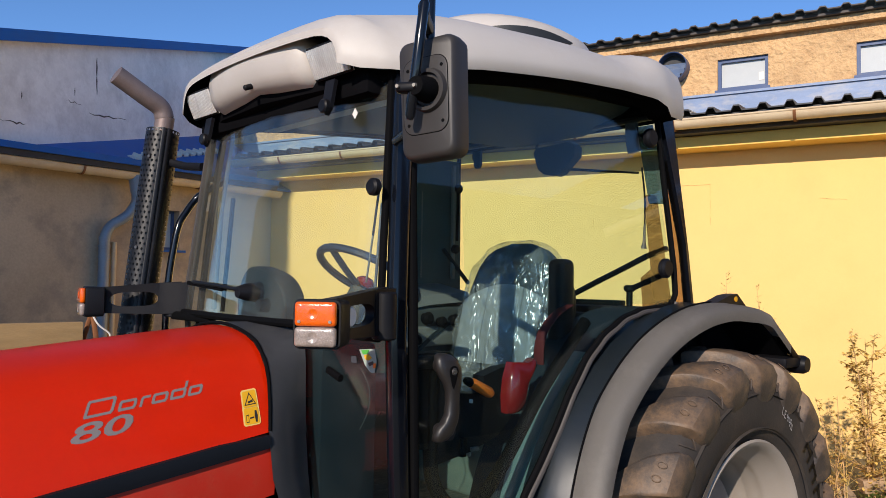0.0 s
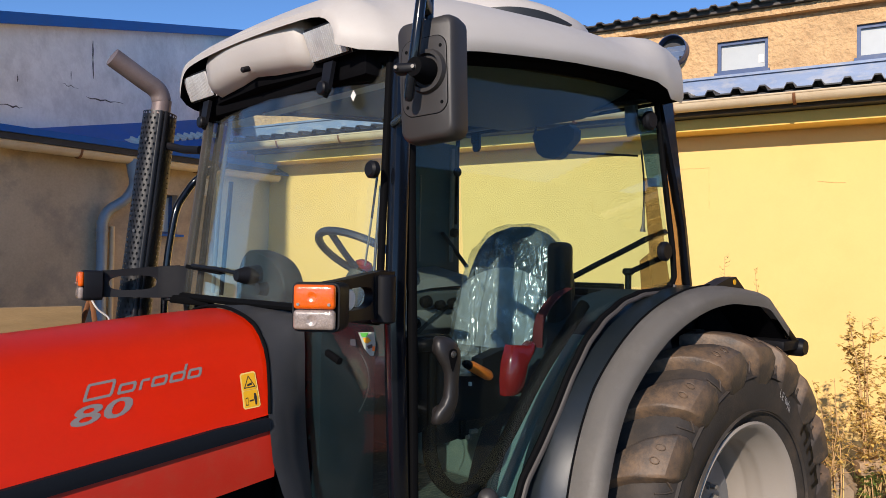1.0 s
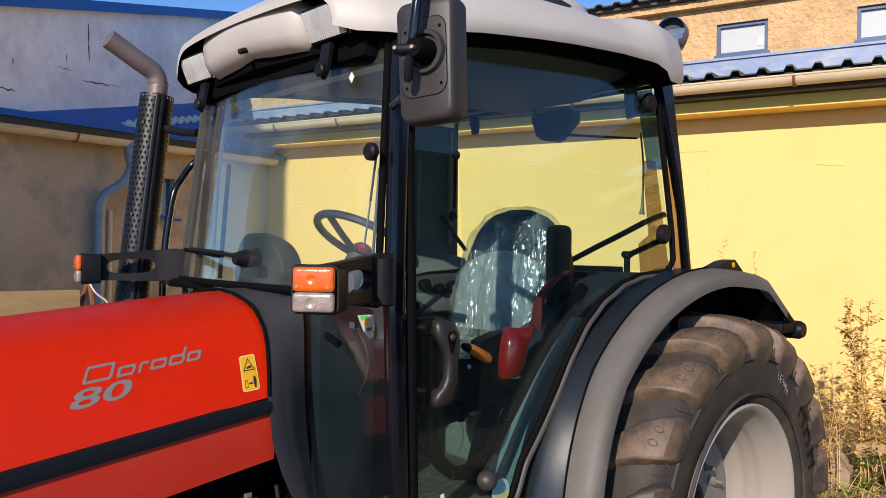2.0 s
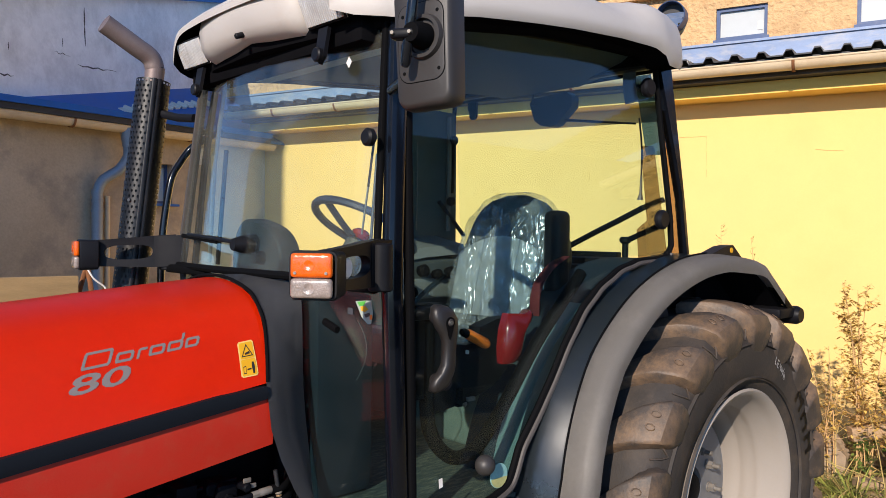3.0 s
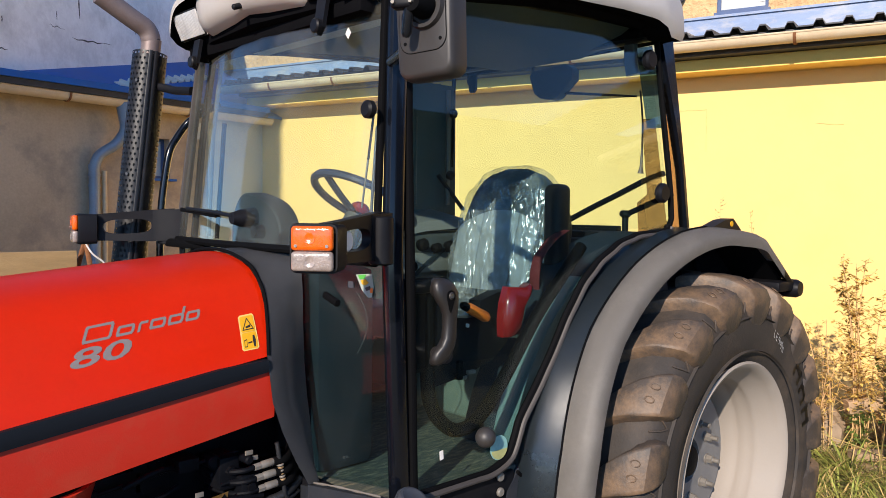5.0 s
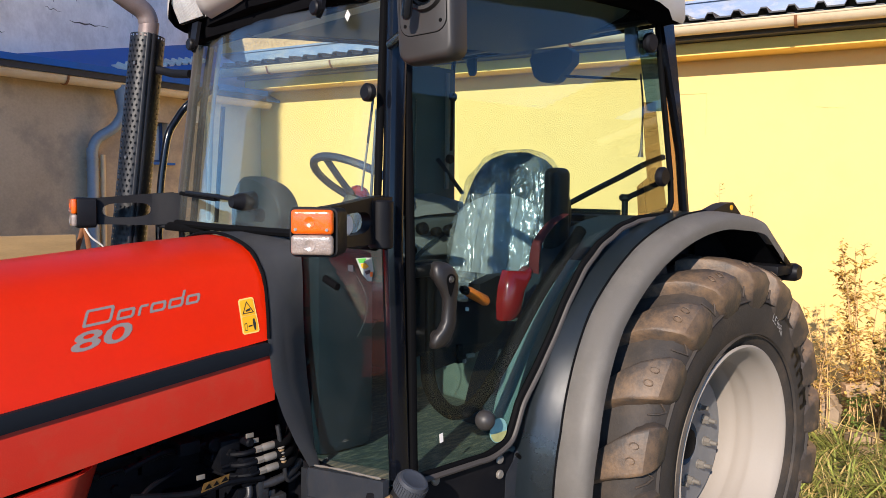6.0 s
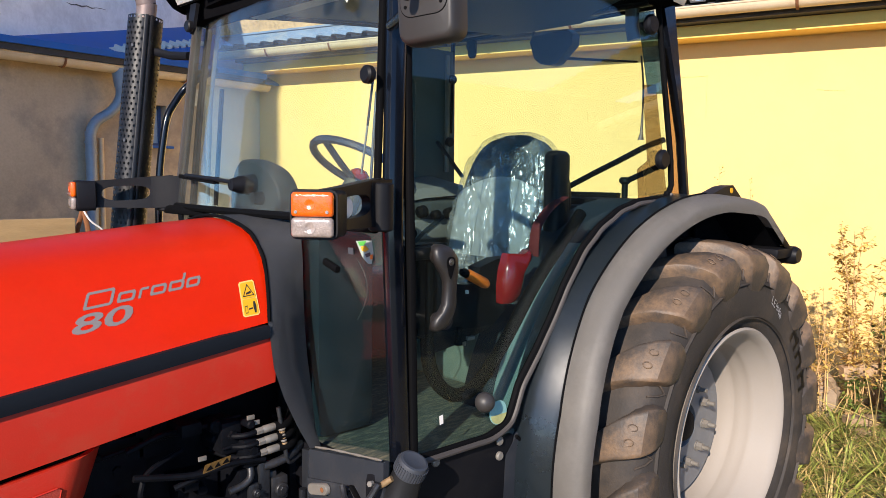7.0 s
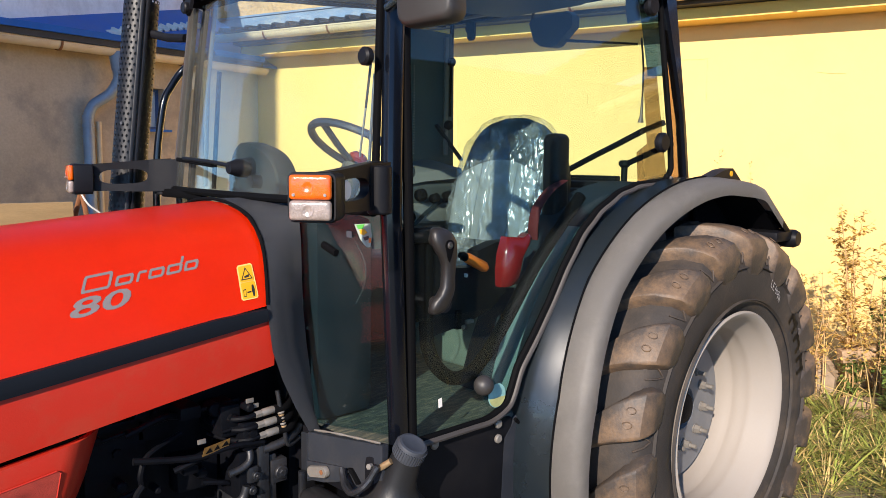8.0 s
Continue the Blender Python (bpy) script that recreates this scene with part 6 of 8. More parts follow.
def build_cab_inside():
    bm = bmesh.new()
    box(bm, (-1.44, -0.60, 0.80), (-0.25, 0.60, 0.87), 0.01)
    part("cab_floor", bm, MATTING, tractor, "dirty rubber cab floor")
    bm = bmesh.new()
    box(bm, (-1.47, -0.62, 0.74), (-1.43, 0.62, 0.875), 0.006)
    part("floor_front", bm, DARK, tractor)
    # inner wheel arches
    for sgn in (-1, 1):
        bm = bmesh.new()
        rows = [[arch(a, 0.86, sgn * y) for y in (0.30, 0.585)] for a in range(186, 60, -7)]
        sheet(bm, rows, 0.02, (0, 0, -1))
        part("inner_arch", bm, LINER, tractor)
    bm = bmesh.new()
    sheet(bm, [[arch(a, 0.885, y) for y in (-0.575, -0.455)] for a in range(186, 122, -6)], 0.01, (0, 0, -1))
    part("arch_trim", bm, TEAL, tractor, "pale teal trim strip")
    bm = bmesh.new()
    box(bm, (-0.10, -0.585, 0.85), (-0.02, 0.585, 1.53), 0.02)
    part("rear_bulkhead", bm, LINER, tractor)
    # rear screen
    bm = bmesh.new()
    plate(bm, [C_BELT + V(0.03, 0.03, 0.02), flip(C_BELT) + V(0.03, -0.03, 0.02), flip(C_TOP) + V(0.03, -0.03, -0.03), C_TOP + V(0.03, 0.03, -0.03)], 0.005)
    part("rear_screen", bm, FAR_GLASS, tractor, "tinted rear window")
    # dashboard and steering wheel
    bm = bmesh.new()
    box(bm, (-1.43, -0.31, 0.87), (-1.22, 0.42, 1.47), 0.04)
    part("dashboard", bm, LINER, tractor)
    bm = bmesh.new()
    edge = smooth_line([V(-1.25, y, z) for y, z in ((0.46, 1.47), (0.458, 1.58), (0.425, 1.655), (0.37, 1.690), (0.28, 1.680), (0.19, 1.650), (0.135, 1.600), (0.118, 1.54), (0.115, 1.47))], 4)
    mid = V(-1.25, 0.29, 1.56)
    loft(bm, [[mid + (p - mid) * k + V(q, 0, 0) for p in edge] for q, k in ((-0.040, 0.94), (-0.034, 0.985), (-0.02, 1.0), (0.03, 1.0), (0.04, 0.97))])
    part("instrument_hood", bm, LINER, tractor, "dark instrument binnacle")
    sw = new("steering_wheel")
    sw.parent = tractor
    tagged(sw, "black three-spoke steering wheel with red hub")
    c = V(-1.035, 0.0, 1.662)
    ax = V(0.50, 0, 0.86).normalized()
    s, t = V(0, 1, 0), ax.cross(V(0, 1, 0))
    bm = bmesh.new()
    n = 40
    loop = [c + (s * math.cos(2 * math.pi * k / n) + t * math.sin(2 * math.pi * k / n)) * 0.185 for k in range(n)]
    rings = []
    for k, p in enumerate(loop):
        o = (p - c).normalized()
        rings.append([p + (o * math.cos(a) + ax * math.sin(a)) * 0.014 for a in (2 * math.pi * q / 8 for q in range(8))])
    loft(bm, rings + rings[:1], cap=False)
    part("rim", bm, BLUE_PLASTIC, sw)
    for a in (90, 210, 330):
        d = s * math.cos(radians(a)) + t * math.sin(radians(a))
        bm = bmesh.new()
        beam(bm, [c - ax * 0.05 + d * 0.03, c - ax * 0.03 + d * 0.1, c + d * 0.185], 0.032, 0.012, tuple(ax))
        part("spoke", bm, BLUE_PLASTIC, sw)
    bm = bmesh.new()
    disc(bm, c - ax * 0.03, ax, 0.034, 0.035, 20, 0.01)
    part("hub", bm, RED_PLASTIC, sw, "red steering hub")
    bm = bmesh.new()
    tube(bm, [c - ax * 0.06, c - ax * 0.28], [0.04, 0.05], 14)
    part("column", bm, CONSOLE, sw)
    # seat with plastic film
    seat = new("seat")
    seat.parent = tractor
    tagged(seat, "dark fabric driver's seat still wrapped in clear film")
    mb = Matrix.Translation((-0.395, -0.03, 1.27)) @ Matrix.Rotation(radians(9), 4, "Y")

    def cushion(x0, x1, w0, w1, z0, z1, grow=0.0, crumple=0.0, taper_from=0.55):
        """A backrest: rounded slab, narrower and round-shouldered towards the top."""
        bm = bmesh.new()
        rings = []
        rows_n = 22
        for i in range(rows_n + 1):
            t = i / rows_n
            z = z0 - grow + (z1 - z0 + 2 * grow) * t
            sway = -0.045 * t
            w = (w0 if t < taper_from else w0 + (w1 - w0) * ((t - taper_from) / (1 - taper_from)) ** 1.6) + grow
            d = (x1 - x0) / 2 + grow
            if t > 0.76:
                w *= 0.40 + 0.60 * math.sqrt(max(0.0, 1 - ((t - 0.76) / 0.24) ** 2))
            if i in (0, rows_n):
                w, d = w * 0.86, d * 0.45
            elif i in (1, rows_n - 1):
                w, d = w * 0.96, d * 0.85
            ring = []
            for k in range(28):
                a = 2 * math.pi * k / 28
                cx, sy = math.cos(a), math.sin(a)
                p = V((x0 + x1) / 2 + d * math.copysign(abs(cx) ** 0.55, cx), sway + w * math.copysign(abs(sy) ** 0.55, sy), z)
                if crumple:
                    p += V(cx, sy, 0.3) * crumple * noise.noise(p * 17.0)
                ring.append(mb @ p)
            rings.append(ring)
        loft(bm, rings)
        return bm

    part("backrest", cushion(-0.06, 0.05, 0.250, 0.165, 0.02, 0.535, taper_from=0.36), FABRIC, seat, smooth=60)
    # stitched cloth panel, split by seams into a middle and two bolsters
    for y0, y1, puff in ((-0.190, -0.098, 0.012), (-0.094, 0.090, 0.007), (0.094, 0.222, 0.012)):
        bm = bmesh.new()
        rows = []
        for i in range(15):
            e = 1 - (2 * i / 14 - 1) ** 6
            row = []
            for k in range(11):
                y = y0 + (y1 - y0) * k / 10
                z = 0.045 + (0.25 + 0.07 * (1 - (y / 0.22) ** 2)) * i / 14
                row.append(mb @ V(-0.064 - puff * e * (1 - (2 * k / 10 - 1) ** 4), y - 0.045 * z / 0.52, z))
            rows.append(row)
        sheet(bm, rows, 0.010, (1, 0, 0))
        part("centre_panel", bm, SEAT_GREY, seat, "grey herringbone cloth panel", smooth=60)
    bm = bmesh.new()
    box(bm, (-0.86, -0.24, 1.15), (-0.34, 0.24, 1.27), 0.045, None, 4)
    part("cushion", bm, FABRIC, seat, smooth=60)
    bm = bmesh.new()
    box(bm, (-0.62, -0.2, 1.10), (-0.30, 0.2, 1.20), 0.03)
    part("suspension", bm, DARK, seat)
    part("back_shell", cushion(0.02, 0.12, 0.245, 0.16, 0.04, 0.47), DARK, seat, smooth=60)
    def fold(p, k=1.0):
        """Creases of the film, in metres."""
        q = p * 11.0
        r = 1 - abs(noise.noise((q.x + 0.6 * q.z, 0.9 * (q.y - 0.9 * q.z), 0.9 * (q.z + 0.6 * q.y))))
        f = 1 - abs(noise.noise(((p.x + 0.5 * p.z) * 22, (p.y + 0.75 * p.z) * 27, (p.z - 0.8 * p.y) * 10)))
        return k * (0.015 * (r ** 3 - 0.4) + 0.007 * (f ** 3 - 0.5))

    bm = bmesh.new()
    rings = []
    for i in range(47):
        t = i / 46
        z = -0.01 + 0.558 * t
        w = 0.266 if t < 0.36 else 0.266 - 0.088 * ((t - 0.36) / 0.64) ** 1.6
        d = 0.080
        if t > 0.76:
            e = math.sqrt(max(0.0, 1 - ((t - 0.76) / 0.24) ** 2))
            w, d = w * (0.38 + 0.62 * e), d * (0.25 + 0.75 * e)
        ring = []
        for k in range(84):
            a = 2 * math.pi * k / 84
            cx, sy = math.cos(a), math.sin(a)
            p = V(-0.008 + d * math.copysign(abs(cx) ** 0.6, cx), w * math.copysign(abs(sy) ** 0.6, sy) - 0.045 * t, z)
            p += V(cx, sy, 0).normalized() * fold(p)
            ring.append(mb @ p)
        rings.append(ring)
    loft(bm, rings)
    part("film_back", bm, FILM, seat, "crumpled clear plastic film", smooth=70)
    bm = bmesh.new()
    rows = []
    for i in range(41):
        row = []
        for k in range(41):
            p = V(-0.88 + 0.52 * i / 40, -0.265 + 0.53 * k / 40, 1.282)
            p.z += 1.6 * fold(p) - 0.06 * (max(abs(k - 20) - 15, 0) / 5) ** 2
            row.append(p)
        rows.append(row)
    sheet(bm, rows)
    part("film_cushion", bm, FILM, seat, smooth=70)
    bm = bmesh.new()
    box(bm, (-0.435, -0.365, 1.36), (-0.345, -0.290, 1.738), 0.034, Matrix.Identity(4), 5)
    part("armrest", bm, DARK, seat, "black armrest folded upright", smooth=60)
    # belt strap hanging by the seat's side
    bm = bmesh.new()
    beam(bm, smooth_line([V(-0.400, -0.372, 1.568), V(-0.478, -0.375, 1.535), V(-0.545, -0.375, 1.478), V(-0.560, -0.370, 1.42), V(-0.55, -0.36, 1.36)], 4), 0.004, 0.044, (0, 1, 0))
    part("belt_strap", bm, BELT, seat, "dark red belt strap")
    # far console with a pale lever panel and black knobs
    bm = bmesh.new()
    box(bm, (-0.66, 0.34, 0.90), (-0.20, 0.57, 1.545), 0.03, None, 3)
    far = part("far_console", bm, CONSOLE, tractor, "dark moulded lever console")
    bm = bmesh.new()
    loft(bm, [[V(x, y, z + dz) for y, z in ((0.33, 1.545), (0.575, 1.60), (0.575, 1.625), (0.36, 1.585))] for x, dz in ((-0.66, -0.03), (-0.45, 0.0), (-0.20, 0.015))])
    part("console_top", bm, PALE_TRIM, far)
    bm = bmesh.new()
    box(bm, (-0.62, 0.305, 1.37), (-0.26, 0.345, 1.455), 0.012, Matrix.Identity(4), 3)
    part("lever_panel", bm, PALE_TRIM, far)
    for x, z, r in ((-0.50, 1.49, 0.026), (-0.42, 1.475, 0.020), (-0.345, 1.48, 0.024), (-0.56, 1.40, 0.022)):
        bm = bmesh.new()
        disc(bm, V(x, 0.295, z), (0.1, 1, -0.2), r, 0.05, 16, 0.012)
        part("lever_knob", bm, RUBBER, far)
    # pale side panel, black lever console before it, and levers
    bm = bmesh.new()
    box(bm, (-0.66, -0.30, 0.865), (-0.25, 0.30, 1.15), 0.02, None, 3)
    sp = part("seat_platform", bm, TEAL_PANEL, tractor, "pale green sheet-metal seat platform")
    for r, q, m in ((0.017, -0.663, PALE_TRIM), (0.011, -0.668, STEEL)):
        bm = bmesh.new()
        disc(bm, V(q, -0.134, 1.024), (1, 0, 0), r, 0.008, 16, 0.002)
        part("platform_bolt", bm, m, sp)
    bm = bmesh.new()
    plate(bm, [V(x, -0.40, z) for x, z in ((-1.09, 1.10), (-0.949, 1.1195), (-0.83, 1.154), (-0.7605, 1.2056), (-0.7465, 1.375), (-0.81, 1.372), (-0.893, 1.350), (-0.895, 1.30), (-0.953, 1.30), (-1.09, 1.315))], 0.05)
    lc = part("lever_console", bm, DARK, tractor, "black lever console beside the seat")
    for x, z, w, q, m in ((-0.953, 1.277, 0.003, 0.006, WHITE_DECAL), (-0.935, 1.128, 0.016, 0.006, DULL_ZINC), (-0.985, 1.14, 0.010, 0.030, RUBBER), (-1.045, 1.245, 0.010, 0.010, CONSOLE), (-1.05, 1.285, 0.016, 0.012, CONSOLE)):
        bm = bmesh.new()
        box(bm, (x - w, -0.436, z - q), (x + w, -0.42, z + q), 0.002)
        part("console_catch", bm, m, lc)
    bm = bmesh.new()
    tube(bm, [V(-0.974, -0.445, 1.3375), V(-0.964, -0.445, 1.335), V(-0.890, -0.445, 1.301), V(-0.878, -0.445, 1.294)], [0.012, 0.0165, 0.0175, 0.012], 14)
    lever = part("orange_lever", bm, ORANGE, tractor, "orange lever grip")
    bm = bmesh.new()
    tube(bm, [V(-0.995, -0.445, 1.347), V(-0.985, -0.445, 1.343), V(-0.970, -0.445, 1.336)], [0.009, 0.014, 0.0135], 12)
    part("lever_button", bm, RUBBER, lever)
    bm = bmesh.new()
    face = ((-0.852, 1.397), (-0.775, 1.390), (-0.752, 1.404), (-0.738, 1.394), (-0.779, 1.338), (-0.799, 1.266), (-0.815, 1.229), (-0.874, 1.237), (-0.877, 1.292), (-0.871, 1.345))
    mid = (sum(p[0] for p in face) / 10, sum(p[1] for p in face) / 10)
    loft(bm, [[V(mid[0] + 0.014 + (x - mid[0]) * k, y, mid[1] + (z - mid[1]) * k) for x, z in face] for y, k in ((-0.524, 0.25), (-0.519, 0.62), (-0.511, 0.86), (-0.502, 0.97), (-0.492, 1.0), (-0.470, 1.0))])
    part("red_guard", bm, RED_PLASTIC, tractor, "red plastic lever housing", smooth=70)


build_cab_inside()


def build_door_fittings():
    bm = bmesh.new()
    tube(bm, smooth_line([V(-1.255, -0.58, 1.42), V(-1.255, -0.58, 1.18), V(-1.235, -0.58, 1.09), V(-1.18, -0.58, 1.03), V(-1.12, -0.58, 1.012), V(-1.05, -0.58, 1.035), V(-0.95, -0.58, 1.13), V(-0.80, -0.575, 1.30), V(-0.66, -0.57, 1.43), V(-0.55, -0.56, 1.52)], 6), 0.0205, 12)
    part("door_tube", bm, RUBBER, tractor, "bent black tube inside the door")
    bm = bmesh.new()
    box(bm, (-1.33, -0.61, 1.415), (-1.24, -0.575, 1.45), 0.010)
    part("lock_box", bm, DARK, tractor)
    h = new("door_handle")
    h.parent = tractor
    tagged(h, "black curved door handle with a lock")
    bm = bmesh.new()
    run = [(-1.308, -0.676, 1.463, 0.020), (-1.305, -0.680, 1.457, 0.048), (-1.299, -0.684, 1.444, 0.070), (-1.292, -0.687, 1.424, 0.080), (-1.287, -0.688, 1.405, 0.070), (-1.281, -0.689, 1.388, 0.054), (-1.279, -0.690, 1.366, 0.040), (-1.280, -0.690, 1.335, 0.037),
           (-1.281, -0.690, 1.308, 0.040), (-1.287, -0.687, 1.288, 0.048), (-1.297, -0.684, 1.272, 0.060), (-1.302, -0.680, 1.255, 0.060), (-1.310, -0.677, 1.242, 0.040), (-1.314, -0.674, 1.237, 0.016)]
    rings = []
    for x, y, z, w in run:
        t = min(0.018, 0.008 + 0.2 * w)
        rings.append([V(x + w / 2 * math.copysign(abs(math.cos(a)) ** 0.7, math.cos(a)), y + t * math.copysign(abs(math.sin(a)) ** 0.7, math.sin(a)), z) for a in (2 * math.pi * k / 16 for k in range(16))])
    loft(bm, rings)
    part("grip", bm, HANDLE, h, smooth=60)
    bm = bmesh.new()
    plate(bm, [V(-1.290 + 0.0145 * math.cos(radians(q)), -0.7065, 1.418 + 0.0145 * math.sin(radians(q))) for q in range(-20, 201, 20)] + [V(-1.2965, -0.7065, 1.385), V(-1.291, -0.7065, 1.374), V(-1.2855, -0.7065, 1.385)], 0.003)
    part("grip_groove", bm, RUBBER, h)
    for z, r in ((1.428, 0.026), (1.258, 0.022)):
        bm = bmesh.new()
        tube(bm, [V(-1.278, -0.680, z), V(-1.276, -0.632, z)], [r, r * 0.8], 16)
        part("handle_post", bm, HANDLE, h)
    # black lock cover inside the glass
    bm = bmesh.new()
    plate(bm, [V(x, -0.565, z) for x, z in ((-1.345, 1.455), (-1.20, 1.455), (-1.165, 1.43), (-1.16, 1.36), (-1.185, 1.22), (-1.225, 1.20), (-1.345, 1.20))], 0.05)
    part("lock_cover", bm, DARK, tractor, "black lock cover inside the door")
    bm = bmesh.new()
    disc(bm, V(-1.290, -0.707, 1.418), (0, 1, 0), 0.0095, 0.008, 18, 0.002)
    part("lock", bm, SHELL, h)
    bm = bmesh.new()
    disc(bm, V(-1.290, -0.7115, 1.418), (0, 1, 0), 0.0055, 0.002, 14)
    part("key_slot", bm, STEEL, h)
    bm = bmesh.new()
    tube_pts(bm, [V(-1.09, -0.645 + 0.029 * math.cos(a), 0.997) for a in (math.pi * k / 10 for k in range(11))], [max(0.002, 0.0295 * math.sin(math.pi * k / 10)) for k in range(11)], (0, 1, 0), 24)
    part("door_knob", bm, SHELL, tractor, "round dark door knob")
    bm = bmesh.new()
    disc(bm, V(-1.016, -0.629, 0.949), (0, 1, 0), 0.036, 0.002, 28)
    d = part("round_sticker", bm, GREEN_DECAL, tractor, "round green and yellow sticker")
    bm = bmesh.new()
    plate(bm, [V(-1.016 + 0.034 * math.cos(a), -0.6315, 0.949 + 0.034 * math.sin(a)) for a in (radians(190 + 16 * k) for k in range(11))], 0.001)
    part("sticker_band", bm, PALE_YELLOW_DECAL, d)


build_door_fittings()


def build_underside():
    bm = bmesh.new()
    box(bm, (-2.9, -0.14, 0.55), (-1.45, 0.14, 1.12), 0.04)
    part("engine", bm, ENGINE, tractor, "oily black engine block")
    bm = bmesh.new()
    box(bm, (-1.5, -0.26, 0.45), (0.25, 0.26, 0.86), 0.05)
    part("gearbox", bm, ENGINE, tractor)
    bm = bmesh.new()
    tube(bm, [V(0, -0.62, AXLE), V(0, 0.62, AXLE)], 0.11, 20)
    part("rear_axle", bm, ENGINE, tractor)
    bm = bmesh.new()
    tube(bm, [V(-2.85, -0.62, 0.49), V(-2.85, 0.62, 0.49)], 0.07, 16)
    part("front_axle", bm, ENGINE, tractor)
    bm = bmesh.new()
    box(bm, (-1.40, -0.615, 0.60), (-0.93, -0.575, 0.862), 0.006)
    part("step_panel", bm, DARK, tractor, "dark panel below the door")
    # fuel tank with cap
    bm = bmesh.new()
    axis = V(0.10, -0.46, 0.88).normalized()
    top = V(-1.404, -0.699, 0.917)
    turned = axis.to_track_quat("Z", "Y").to_matrix().to_4x4()

    def ring(c, r, m, n=24):
        return [c + m @ V(r * math.cos(2 * math.pi * k / n), r * math.sin(2 * math.pi * k / n), 0) for k in range(n)]

    flat_m = Matrix.Identity(4)
    half = flat_m.lerp(turned, 0.5)
    loft(bm, [ring(V(-1.425, -0.60, 0.45), 0.12, flat_m), ring(V(-1.425, -0.615, 0.70), 0.115, flat_m), ring(V(-1.422, -0.630, 0.745), 0.095, flat_m), ring(V(-1.419, -0.645, 0.785), 0.062, half), ring(V(-1.416, -0.662, 0.825), 0.046, turned), ring(top - axis * 0.03, 0.0385, turned)])
    neck = part("filler_neck", bm, TANK, tractor, "black tank filler neck")
    bm = bmesh.new()
    loft(bm, [ring(top + axis * h, r, turned, 36) for h, r in ((-0.040, 0.039), (-0.037, 0.0415), (-0.006, 0.0405), (0.002, 0.0375), (0.0035, 0.031), (0.0025, 0.029), (0.0035, 0.002))])
    cap = part("filler_cap", bm, CAP, neck, "ribbed dark grey filler cap")
    for k in range(36):
        a = 2 * math.pi * k / 36
        bm = bmesh.new()
        c = V(0.0417 * math.cos(a), 0.0417 * math.sin(a), -0.021)
        box(bm, (-0.0016, -0.0019, -0.014), (0.0016, 0.0019, 0.014), 0.0, Matrix.Translation(top) @ turned @ Matrix.Translation(c) @ Matrix.Rotation(a, 4, "Z"))
        part("grip_rib", bm, CAP, cap, smooth=0)


build_underside()

# ---- markings and small fittings of the tractor ----
def hood_skin(x, z):
    """The bonnet's near side surface at (x, z)."""
    best = HOOD_ROWS[0]
    for a, b in zip(HOOD_ROWS, HOOD_ROWS[1:]):
        if b[0].x <= x <= a[0].x:
            k = (x - a[0].x) / (b[0].x - a[0].x)
            best = [p.lerp(q, k) for p, q in zip(a, b)]
            break
    for p, q in zip(best[:11], best[1:12]):
        if p.z <= z <= q.z:
            return p.y + (q.y - p.y) * (z - p.z) / (q.z - p.z)
    return best[0].y


def on_hood(bm, lift):
    """Lay a flat drawing (x, 0, z) onto the bonnet's side."""
    bmesh.ops.subdivide_edges(bm, edges=[e for e in bm.edges if e.calc_length() > 0.03], cuts=2)
    for v in bm.verts:
        v.co.y = hood_skin(v.co.x, v.co.z) - lift
    return bm


def flat(bm, pts, y=0.0):
    bm.faces.new([bm.verts.new((x, y, z)) for x, z in pts])


# lettering of the make as plain slanted shapes, six of them
TX, UX, UZ = V(-2.058, 0, 1.319), V(0.284, 0, 0.036), V(0.018, 0, 0.038)


def text_point(u, v):
    """u runs along the word, v up its slant."""
    p = TX + UX * u + UZ * v
    return p.x, p.z


def slanted_frame(bm, u0, u1, v0, v1, t, gap=False):
    """A slanted rounded frame of stroke t."""
    tv = t * 6.2
    outer = [(u0 + 0.01, v0), (u1 - 0.015, v0), (u1, v0 + 0.15), (u1, v1 - 0.15), (u1 - 0.015, v1), (u0 + 0.01, v1), (u0, v1 - 0.12), (u0, v0 + 0.12)]
    inner = [(u0 + t + 0.004, v0 + tv), (u1 - t - 0.006, v0 + tv), (u1 - t, v0 + tv + 0.08), (u1 - t, v1 - tv - 0.08), (u1 - t - 0.006, v1 - tv), (u0 + t + 0.004, v1 - tv), (u0 + t, v1 - tv - 0.06), (u0 + t, v0 + tv + 0.06)]
    a = [bm.verts.new((text_point(u, v)[0], 0, text_point(u, v)[1])) for u, v in outer]
    b = [bm.verts.new((text_point(u, v)[0], 0, text_point(u, v)[1])) for u, v in inner]
    for i in range(8):
        j = (i + 1) % 8
        bm.faces.new((a[i], a[j], b[j], b[i]))


